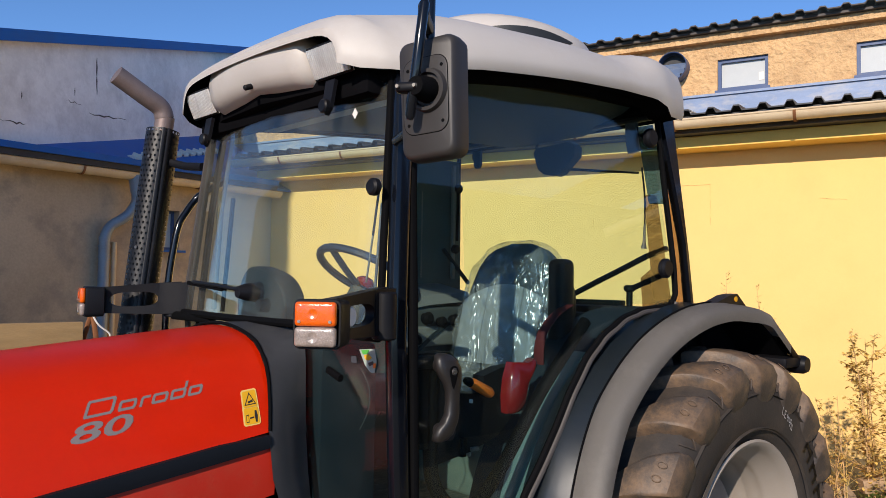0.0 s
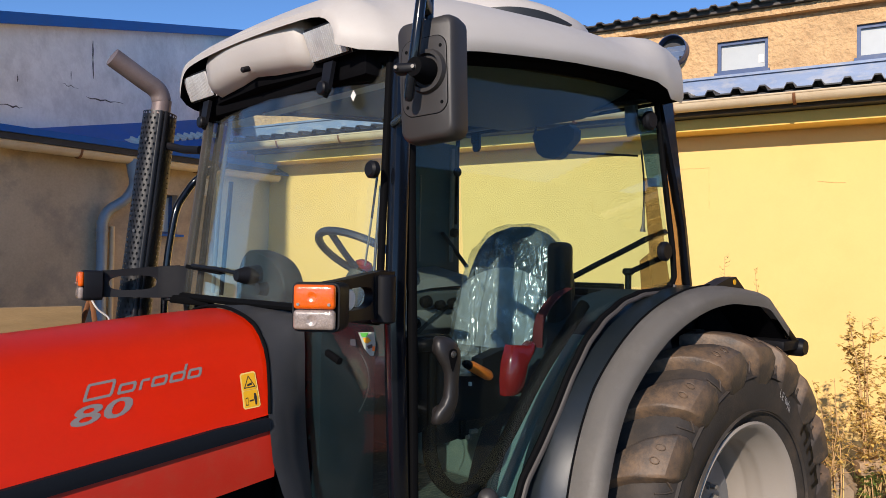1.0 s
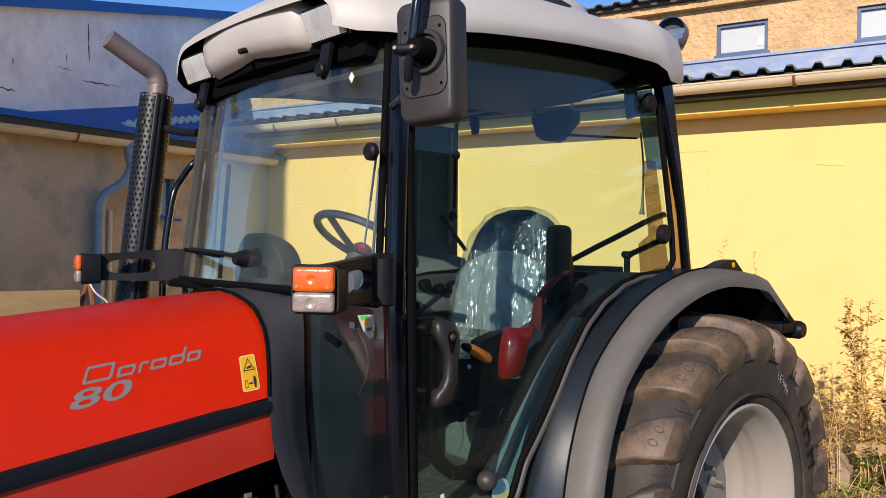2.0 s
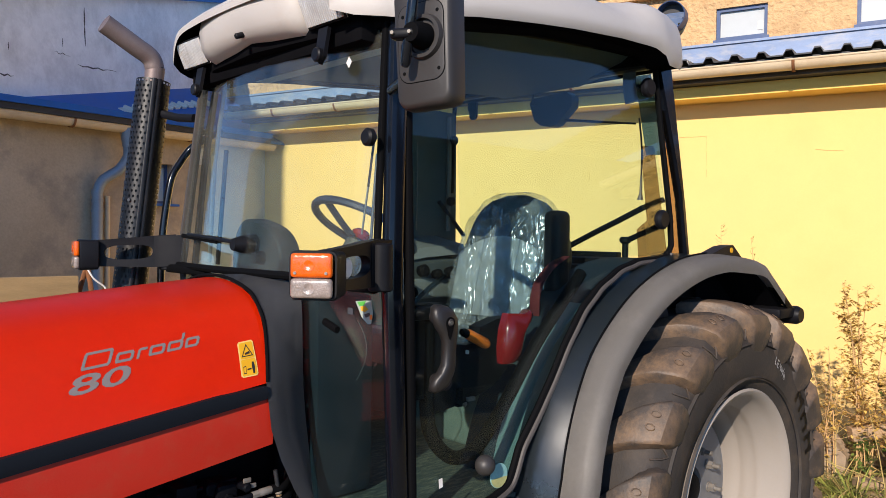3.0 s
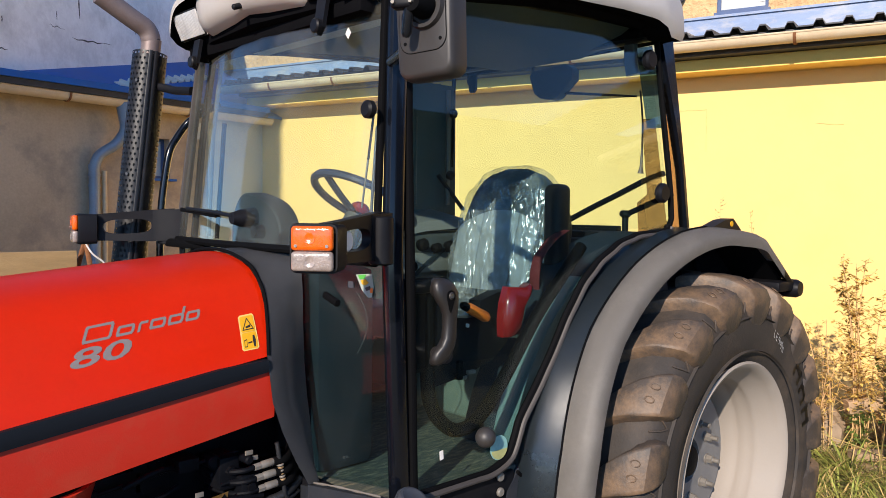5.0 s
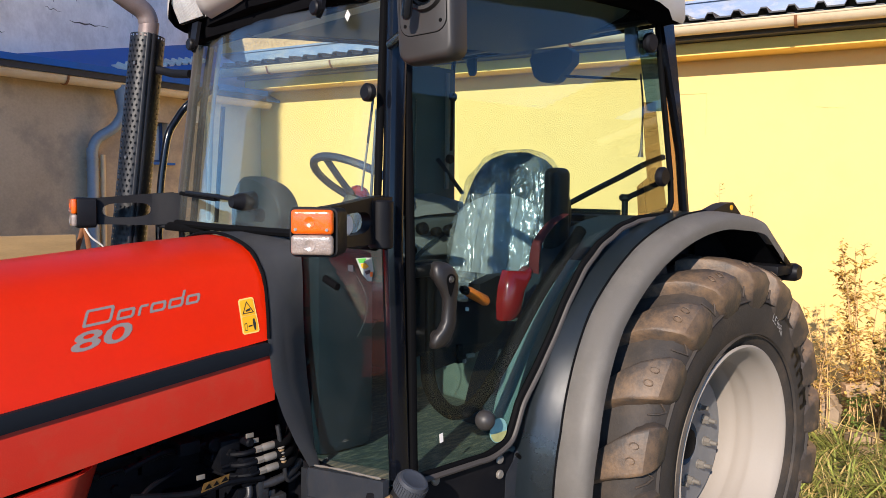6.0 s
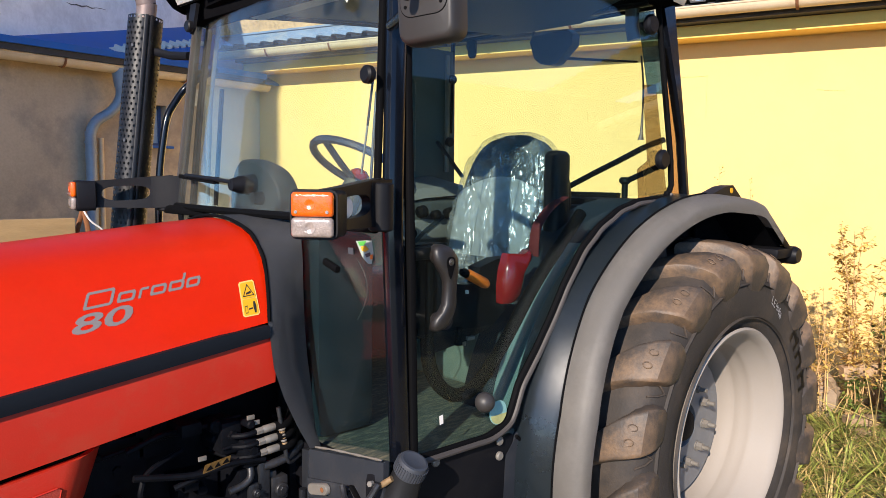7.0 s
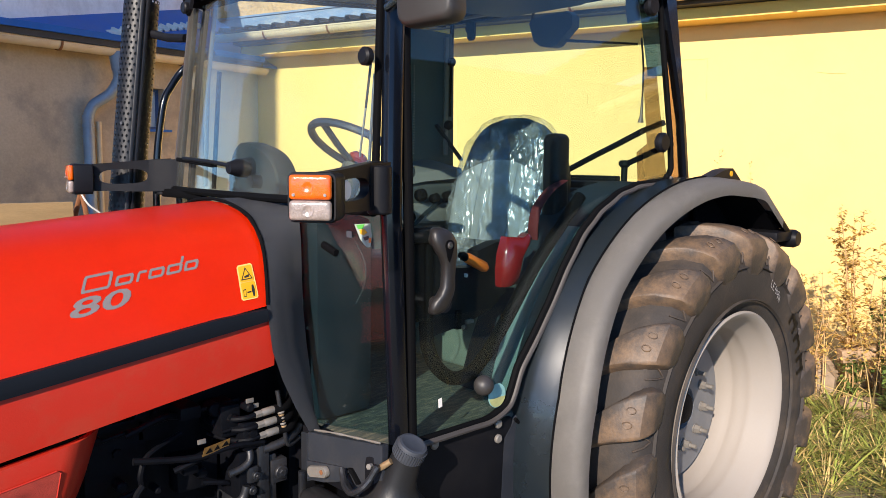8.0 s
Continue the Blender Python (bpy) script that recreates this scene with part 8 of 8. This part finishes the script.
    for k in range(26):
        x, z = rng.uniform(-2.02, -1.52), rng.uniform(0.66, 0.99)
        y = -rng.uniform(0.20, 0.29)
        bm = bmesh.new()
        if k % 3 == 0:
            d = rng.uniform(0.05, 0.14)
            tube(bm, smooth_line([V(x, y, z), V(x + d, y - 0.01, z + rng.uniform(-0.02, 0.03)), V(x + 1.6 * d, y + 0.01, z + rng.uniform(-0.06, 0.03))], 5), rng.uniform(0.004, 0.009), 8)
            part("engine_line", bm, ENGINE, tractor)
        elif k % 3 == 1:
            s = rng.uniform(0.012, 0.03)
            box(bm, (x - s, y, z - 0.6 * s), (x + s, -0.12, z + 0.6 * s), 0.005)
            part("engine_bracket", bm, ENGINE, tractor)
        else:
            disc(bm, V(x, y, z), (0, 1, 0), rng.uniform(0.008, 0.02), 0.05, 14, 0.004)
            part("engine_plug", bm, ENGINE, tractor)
    for x, z in ((-1.64, 0.985), (-1.625, 0.968), (-1.78, 0.905)):
        bm = bmesh.new()
        box(bm, (x - 0.011, -0.302, z - 0.006), (x + 0.011, -0.297, z + 0.006), 0.001)
        part("tag", bm, DULL_ZINC, tractor)
    bm = bmesh.new()
    plate(bm, [V(-1.782, -0.305, 0.866), V(-1.707, -0.305, 0.877), V(-1.703, -0.305, 0.897), V(-1.775, -0.305, 0.888)], 0.002)
    lab = part("engine_label", bm, DULL_LABEL, tractor, "dull yellow warning label on the engine")
    for x, z, w in ((-1.764, 0.878, 0.010), (-1.742, 0.8815, 0.008), (-1.718, 0.886, 0.010)):
        bm = bmesh.new()
        plate(bm, [V(x - w, -0.307, z - 0.006), V(x + w, -0.307, z - 0.004), V(x + 0.3 * w, -0.307, z + 0.007)], 0.001)
        part("label_mark", bm, RUBBER, lab)
    # mesh patch on the lower nose panel
    bm = bmesh.new()
    y = hood_y(-2.15) - 0.0115
    pts = [V(-2.137, y, 0.938), V(-2.145, y, 0.943), V(-2.45, y + 0.008, 0.893), V(-2.45, y + 0.008, 0.78), V(-2.165, y, 0.80)]
    plate(bm, pts, 0.003)
    g = part("grille_patch", bm, MESH_RED, tractor, "dusty perforated red grille patch")
    bm = bmesh.new()
    tube(bm, [p - V(0, 0.001, 0) for p in (pts[2], pts[1], pts[0], pts[4])], 0.002, 6)
    part("patch_edge", bm, RED_MATT, g)


build_engine_bay()


def build_sill():
    # front edge of the cab floor beside the bonnet
    bm = bmesh.new()
    plate(bm, [V(-1.48, -0.352, 0.876), V(-1.455, -0.65, 0.914), V(-1.455, -0.65, 0.70), V(-1.46, -0.56, 0.745), V(-1.465, -0.52, 0.785), V(-1.47, -0.47, 0.765), V(-1.475, -0.42, 0.750), V(-1.48, -0.352, 0.738)], 0.02)
    f = part("front_sill", bm, SILL, tractor, "dark panel under the quarter light")
    bm = bmesh.new()
    plate(bm, [V(-1.485, -0.350, 0.872), V(-1.470, -0.296, 0.858), V(-1.470, -0.296, 0.705), V(-1.485, -0.350, 0.732)], 0.012)
    part("side_flange", bm, SILL, f)
    bm = bmesh.new()
    plate(bm, [V(-1.493, -0.352, 0.795), V(-1.480, -0.50, 0.817), V(-1.478, -0.53, 0.812), V(-1.480, -0.50, 0.780), V(-1.488, -0.42, 0.762), V(-1.493, -0.352, 0.742)], 0.006)
    part("lower_flange", bm, SILL, f)
    bm = bmesh.new()
    plate(bm, [V(-1.478, -0.527, 0.822), V(-1.476, -0.540, 0.824), V(-1.474, -0.572, 0.792), V(-1.474, -0.560, 0.786)], 0.012)
    part("panel_slot", bm, RUBBER, f)
    bm = bmesh.new()
    tube(bm, smooth_line([V(-1.488, -0.380, 0.889), V(-1.481, -0.47, 0.902), V(-1.473, -0.56, 0.911), V(-1.467, -0.645, 0.920)], 4), [0.0022 + 0.0016 * (k % 3) / 2 for k in range(13)], 6)
    part("worn_edge", bm, DULL_ZINC, f)
    # tank shoulder and the post beside it
    bm = bmesh.new()
    box(bm, (-1.555, -0.64, 0.45), (-1.475, -0.385, 0.742), 0.036, None, 4)
    part("fuel_tank", bm, TANK, tractor, "dusty black tank shoulder under the cab", smooth=60)
    bm = bmesh.new()
    beam(bm, [V(-1.50, -0.335, 0.76), V(-1.50, -0.335, 0.45)], 0.02, 0.02, (1, 0, 0))
    part("tank_post", bm, CASTING, tractor)
    bm = bmesh.new()
    rings = []
    for q, k in ((0.0, 1.0), (-0.010, 1.0), (-0.013, 0.9)):
        rings.append([V(-1.490 + q, -0.409 - sy * 0.030 - 0.016 * k * math.cos(a), 0.780 + sy * 0.008 + 0.016 * k * math.sin(a)) for sy, a0 in ((1, -90), (-1, 90)) for a in (radians(a0 + 22.5 * j) for j in range(9))])
    loft(bm, rings)
    m = part("zinc_bracket", bm, DULL_ZINC, tractor, "plated bracket with a bolt hole")
    for y in (-0.434,):
        bm = bmesh.new()
        disc(bm, V(-1.5035, y, 0.787), (1, 0, 0), 0.007, 0.002, 12)
        part("bracket_hole", bm, RUST, m)
    for x, z in ((-1.000, 0.857), (-0.999, 0.811), (-1.258, 0.857)):
        bm = bmesh.new()
        disc(bm, V(x, -0.622, z), (0, 1, 0), 0.0135, 0.012, 16, 0.003)
        part("panel_bolt", bm, DULL_ZINC, tractor)
    # panel behind the door sill, towards the mudguard
    bm = bmesh.new()
    plate(bm, [V(-0.965, -0.606, 0.80), V(-0.91, -0.606, 0.86), V(-0.86, -0.606, 0.76), V(-0.815, -0.606, 0.62), V(-0.82, -0.606, 0.45), V(-0.98, -0.606, 0.45)], 0.02)
    part("rear_panel", bm, SILL, tractor)
    bm = bmesh.new()
    tube(bm, smooth_line([V(-0.925, -0.622, 0.855), V(-0.87, -0.622, 0.80), V(-0.835, -0.622, 0.70), V(-0.82, -0.622, 0.56)], 5), 0.006, 8)
    part("panel_seal", bm, RUBBER, tractor)
    # step with a toothed tread
    bm = bmesh.new()
    box(bm, (-1.22, -0.72, 0.555), (-0.93, -0.56, 0.575), 0.004)
    st = part("step", bm, ENGINE, tractor, "black metal step with a toothed edge")
    for k in range(12):
        bm = bmesh.new()
        x = -1.21 + 0.024 * k
        plate(bm, [V(x - 0.009, -0.72, 0.575), V(x + 0.009, -0.72, 0.575), V(x + 0.005, -0.72, 0.594), V(x - 0.005, -0.72, 0.594)], 0.004)
        part("tooth", bm, ENGINE, st)
    # valve with a brass end and hose by the filler
    bm = bmesh.new()
    tube_pts(bm, [V(-1.474, -0.640, 0.850), V(-1.464, -0.657, 0.864), V(-1.455, -0.673, 0.878)], [0.007, 0.009, 0.008], V(0.4, -0.7, 0.55), 12)
    v = part("brass_fitting", bm, BRASS, tractor, "brass hose fitting")
    bm = bmesh.new()
    tube(bm, smooth_line([V(-1.474, -0.640, 0.850), V(-1.485, -0.652, 0.861), V(-1.500, -0.645, 0.835), V(-1.520, -0.637, 0.813), V(-1.530, -0.608, 0.794), V(-1.520, -0.567, 0.795), V(-1.505, -0.537, 0.807), V(-1.498, -0.520, 0.824)], 6), 0.0085, 8)
    part("fitting_hose", bm, CASTING, v)
    bm = bmesh.new()
    disc(bm, V(-1.492, -0.634, 0.862), (1, 0.3, -0.2), 0.008, 0.014, 6, 0.001)
    part("fitting_nut", bm, DULL_ZINC, v)


build_sill()

# ---- things in the yard ----
def build_board():
    t = thing("trestle_board", "ochre board on a rusty trestle before the wall", "board", (-1.2, 3.02, 0))
    bm = bmesh.new()
    box(bm, (-2.2, -0.02, 1.10), (0.19, 0.02, 1.352), 0.006)
    part("board", bm, BOARD, t, "weathered ochre board")
    for x in (0.23, -1.6):
        for d in (-1, 1):
            bm = bmesh.new()
            beam(bm, [V(x + 0.03, 0.04, 1.42), V(x - 0.22 * d - 0.05, 0.04 + 0.3 * d, ground_height(-1.2 + x, 3.0) - 0.03)], 0.03, 0.03, (0, 1, 0))
            part("leg", bm, RUST, t)
    bm = bmesh.new()
    tube(bm, smooth_line([V(0.24, -0.02, 1.40), V(0.28, -0.03, 1.33), V(0.35, -0.03, 1.27), V(0.33, -0.03, 1.22)], 5), 0.006, 6)
    part("wire", bm, WHITE_DECAL, t)


build_board()


def blade(bm, base, tip, w, bend):
    """One grass blade: a narrow bent strip that ends in a point."""
    base, tip = Vector(base), Vector(tip)
    d = tip - base
    side = d.cross(Vector((0, 0, 1)))
    if side.length < 1e-5:
        side = Vector((1, 0, 0))
    side = side.normalized() * w
    mid = base + d * 0.55 + Vector((0, 0, bend))
    a = [bm.verts.new(base - side), bm.verts.new(base + side), bm.verts.new(mid + side * 0.7), bm.verts.new(mid - side * 0.7), bm.verts.new(tip)]
    bm.faces.new(a[:4])
    bm.faces.new((a[3], a[2], a[4]))


def build_grass():
    rng = random.Random(11)
    green, dry = bmesh.new(), bmesh.new()
    def tuft(x, y, n, h, spread, dry_share, w=0.004):
        z = ground_height(x, y) - 0.01
        for _ in range(n):
            a, r = rng.uniform(0, 6.283), rng.uniform(0, 0.06)
            lean = rng.uniform(0.2, 1.0) * spread
            hh = h * rng.uniform(0.5, 1.1)
            b = (x + r * math.cos(a), y + r * math.sin(a), z)
            t = (b[0] + lean * math.cos(a), b[1] + lean * math.sin(a), z + hh)
            blade(dry if rng.random() < dry_share else green, b, t, w * rng.uniform(0.6, 1.3), hh * rng.uniform(0.05, 0.35))
    # lush strip between wheel and wall
    for _ in range(520):
        s, o = rng.uniform(4.6, 9.5), rng.uniform(-2.9, -0.15)
        p = wp(s, o, 0)
        if p.x < 0.95 and p.y < -0.3:
            continue
        tuft(p.x, p.y, rng.randint(10, 20), rng.uniform(0.05, 0.16), 0.26, 0.36)
    for _ in range(200):
        p = wp(rng.uniform(4.9, 8.5), rng.uniform(-2.6, -1.2), 0)
        tuft(p.x, p.y, 16, rng.uniform(0.08, 0.20), 0.34, 0.32, 0.005)
    # long blades that lie over
    for _ in range(150):
        x, y = rng.uniform(1.2, 2.9), rng.uniform(-1.5, 0.3)
        tuft(x, y, 7, rng.uniform(0.10, 0.22), 0.62, 0.16, 0.006)
    # thin grass over the rest of the yard
    for _ in range(700):
        x, y = rng.uniform(-6, 3.2), rng.uniform(-5, 5.3)
        tuft(x, y, 5, rng.uniform(0.03, 0.10), 0.07, 0.55)
    tagged(part("green_grass", green, GRASS, smooth=0), "long green grass blades between wheel and wall", "grass", kind="stuff")
    tagged(part("dry_grass", dry, DRY_GRASS, smooth=0), "straw-coloured dry grass blades in the yard", "grass", kind="stuff")


build_grass()


def weed(name, at, height, seed, stems, material, label, leafy=1.0, leaf=0.035, group=""):
    """A tall dry weed: slender branching stems with many small hanging leaves."""
    rng = random.Random(seed)
    x, y = at
    t = thing(name, label, "weed", (x, y, ground_height(x, y) - 0.02), 0.0, group)
    leaves = bmesh.new()
    for k in range(stems):
        a = rng.uniform(0, 6.283)
        h = height * rng.uniform(0.65, 1.0) if k else height
        lean = rng.uniform(0.02, 0.20) * height
        foot = V(rng.uniform(-0.06, 0.06), rng.uniform(-0.06, 0.06), 0)
        pts = [foot + V(lean * f * f * math.cos(a) + 0.015 * rng.uniform(-1, 1), lean * f * f * math.sin(a) + 0.015 * rng.uniform(-1, 1), h * f) for f in (0, 0.25, 0.5, 0.75, 1.0)]
        bm = bmesh.new()
        tube(bm, pts, [0.006, 0.005, 0.004, 0.003, 0.0015], 5)
        n_twig = int(h * 22)
        for i in range(n_twig):
            f = rng.uniform(0.25, 1.0)
            j = min(3, int(f * 4))
            p = pts[j].lerp(pts[j + 1], f * 4 - j)
            b = rng.uniform(0, 6.283)
            ln = (0.05 + 0.22 * (1 - f)) * rng.uniform(0.4, 1.0) * height / 1.2
            q = p + V(math.cos(b) * ln, math.sin(b) * ln, ln * rng.uniform(0.3, 1.0))
            tube(bm, [p, p.lerp(q, 0.5) + V(0, 0, -0.01), q], [0.0022, 0.0016, 0.0008], 4, cap=False)
            for _ in range(int(rng.randint(3, 7) * leafy)):
                g = p.lerp(q, rng.uniform(0.15, 1.05))
                c = rng.uniform(0, 6.283)
                l = leaf * rng.uniform(0.5, 1.2)
                d = V(math.cos(c), math.sin(c), rng.uniform(-0.9, 0.5)).normalized()
                s = d.cross(V(0, 0, 1)).normalized() * l * 0.28
                leaves.faces.new([leaves.verts.new(v) for v in (g, g + d * l * 0.5 + s, g + d * l, g + d * l * 0.5 - s)])
        part("stem", bm, WEED_STEM, t)
    part("leaves", leaves, material, t, smooth=0)
    return t


weed("dry_weed", (2.95, -0.30), 1.36, 3, 7, WEED_LEAF, "tall dry golden weed by the yellow wall", 1.9, 0.042)
weed("dry_weed", (3.15, -0.62), 1.0, 8, 4, WEED_LEAF, "dry golden weed leaning by the wall", 1.0)
weed("dry_weed", (3.5, 0.95), 1.55, 14, 2, WEED_LEAF, "thin dry weed stalk behind the wheel", 0.35, 0.025)
weed("dry_weed", (3.4, 0.62), 1.50, 21, 2, WEED_LEAF, "thin dry weed stalk against the yellow wall", 0.6, 0.028)
weed("dry_weed", (2.75, 0.05), 0.75, 33, 4, WEED_LEAF, "low dry weed among the grass", 0.8)
weed("dry_weed", (2.80, -0.12), 0.95, 61, 5, WEED_LEAF, "bushy dry golden weed beside the wheel", 1.3, 0.032)
weed("dry_weed", (2.98, -0.46), 1.05, 67, 5, WEED_LEAF, "bushy golden weed in front of rubble", 1.3, 0.032)
weed("dry_weed", (2.62, -0.02), 0.55, 71, 6, DRY_GRASS, "low straw-coloured weed at the rubble", 0.8, 0.03)
weed("leafy_shrub", (3.18, -0.72), 0.90, 73, 11, SHRUB_LEAF, "green shrub by the timber", 3.0, 0.045)
weed("leafy_shrub", (2.95, -0.28), 0.40, 79, 7, SHRUB_LEAF, "low green shrub at the weed's foot", 2.6, 0.04)
weed("leafy_shrub", (3.05, -0.55), 0.92, 41, 11, SHRUB_LEAF, "low dark green leafy shrub by the wall", 3.2, 0.045)
weed("leafy_shrub", (2.85, -0.70), 0.45, 47, 8, SHRUB_LEAF, "small green shrub among planks and grass", 3.0, 0.045)
weed("leafy_shrub", (2.66, -0.66), 0.50, 83, 16, SHRUB_LEAF, "squat dark green leafy shrub before the timber", 3.4, 0.050)
weed("leafy_shrub", (2.80, -0.90), 0.55, 89, 14, SHRUB_LEAF, "squat green shrub at the end of the planks", 3.4, 0.050)


def rubble(at, size, seed, label):
    rng = random.Random(seed)
    bm = bmesh.new()
    bmesh.ops.create_icosphere(bm, subdivisions=3, radius=1.0)
    for v in bm.verts:
        n = noise.noise(v.co * 1.6 + Vector((seed, 0, 0))) * 0.35 + noise.noise(v.co * 5 + Vector((seed, 3, 0))) * 0.10
        v.co = Vector((v.co.x * size[0], v.co.y * size[1], max(-0.2, v.co.z) * size[2])) * (1 + n)
    ob = part("rubble_lump", bm, STONE, smooth=30)
    ob.location = (at[0], at[1], ground_height(*at) - 0.02)
    ob.rotation_euler = (0, 0, rng.uniform(0, 6))
    return tagged(ob, label, "rubble", "rubble by the wall")


rubble((2.66, 0.22), (0.26, 0.24, 0.44), 2, "tan lump of earth and broken concrete behind the wheel")
rubble((3.0, -0.02), (0.20, 0.18, 0.26), 5, "tan broken concrete lump overgrown with dry stems")
rubble((3.36, -0.42), (0.22, 0.18, 0.34), 9, "pale broken concrete lump under shrubs")


def plank(p0, p1, w, h, label):
    p0, p1 = Vector(p0), Vector(p1)
    c = (p0 + p1) / 2
    bm = bmesh.new()
    beam(bm, [p0 - c, p1 - c], w, h, (0, 0, 1), 0.12)
    ob = part("plank", bm, WOOD)
    ob.location = c
    return tagged(ob, label, "plank", "planks by the wall")


def gz(x, y, up=0.0):
    return (x, y, ground_height(x, y) + up)


plank(gz(2.55, -0.40, 0.03), gz(3.0, -0.95, 0.03), 0.10, 0.05, "weathered grey-brown plank lying in the grass")
plank(gz(2.62, -0.36, 0.085), gz(3.2, -0.95, 0.085), 0.11, 0.05, "weathered plank stacked on another plank")
plank(gz(2.9, -0.22, 0.33), gz(3.4, -0.75, 0.36), 0.09, 0.09, "old timber lying on rubble by the wall")


def dead_stalks():
    rng = random.Random(77)
    bm = bmesh.new()
    for _ in range(46):
        x, y = 2.75 + rng.uniform(-0.35, 0.5), -0.25 + rng.uniform(-0.5, 0.4)
        z = ground_height(x, y)
        a, l = rng.uniform(0, 6.283), rng.uniform(0.25, 0.85)
        e = rng.uniform(0.2, 1.4)
        tube(bm, [V(x, y, z), V(x + 0.5 * l * math.cos(a) * math.cos(e), y + 0.5 * l * math.sin(a) * math.cos(e), z + 0.55 * l * math.sin(e)), V(x + l * math.cos(a) * math.cos(e), y + l * math.sin(a) * math.cos(e), z + l * math.sin(e))], [0.004, 0.003, 0.0012], 4)
    tagged(part("dead_stalks", bm, DRY_GRASS), "pale dead stalks tangled over the rubble", "stalks", kind="stuff")


dead_stalks()
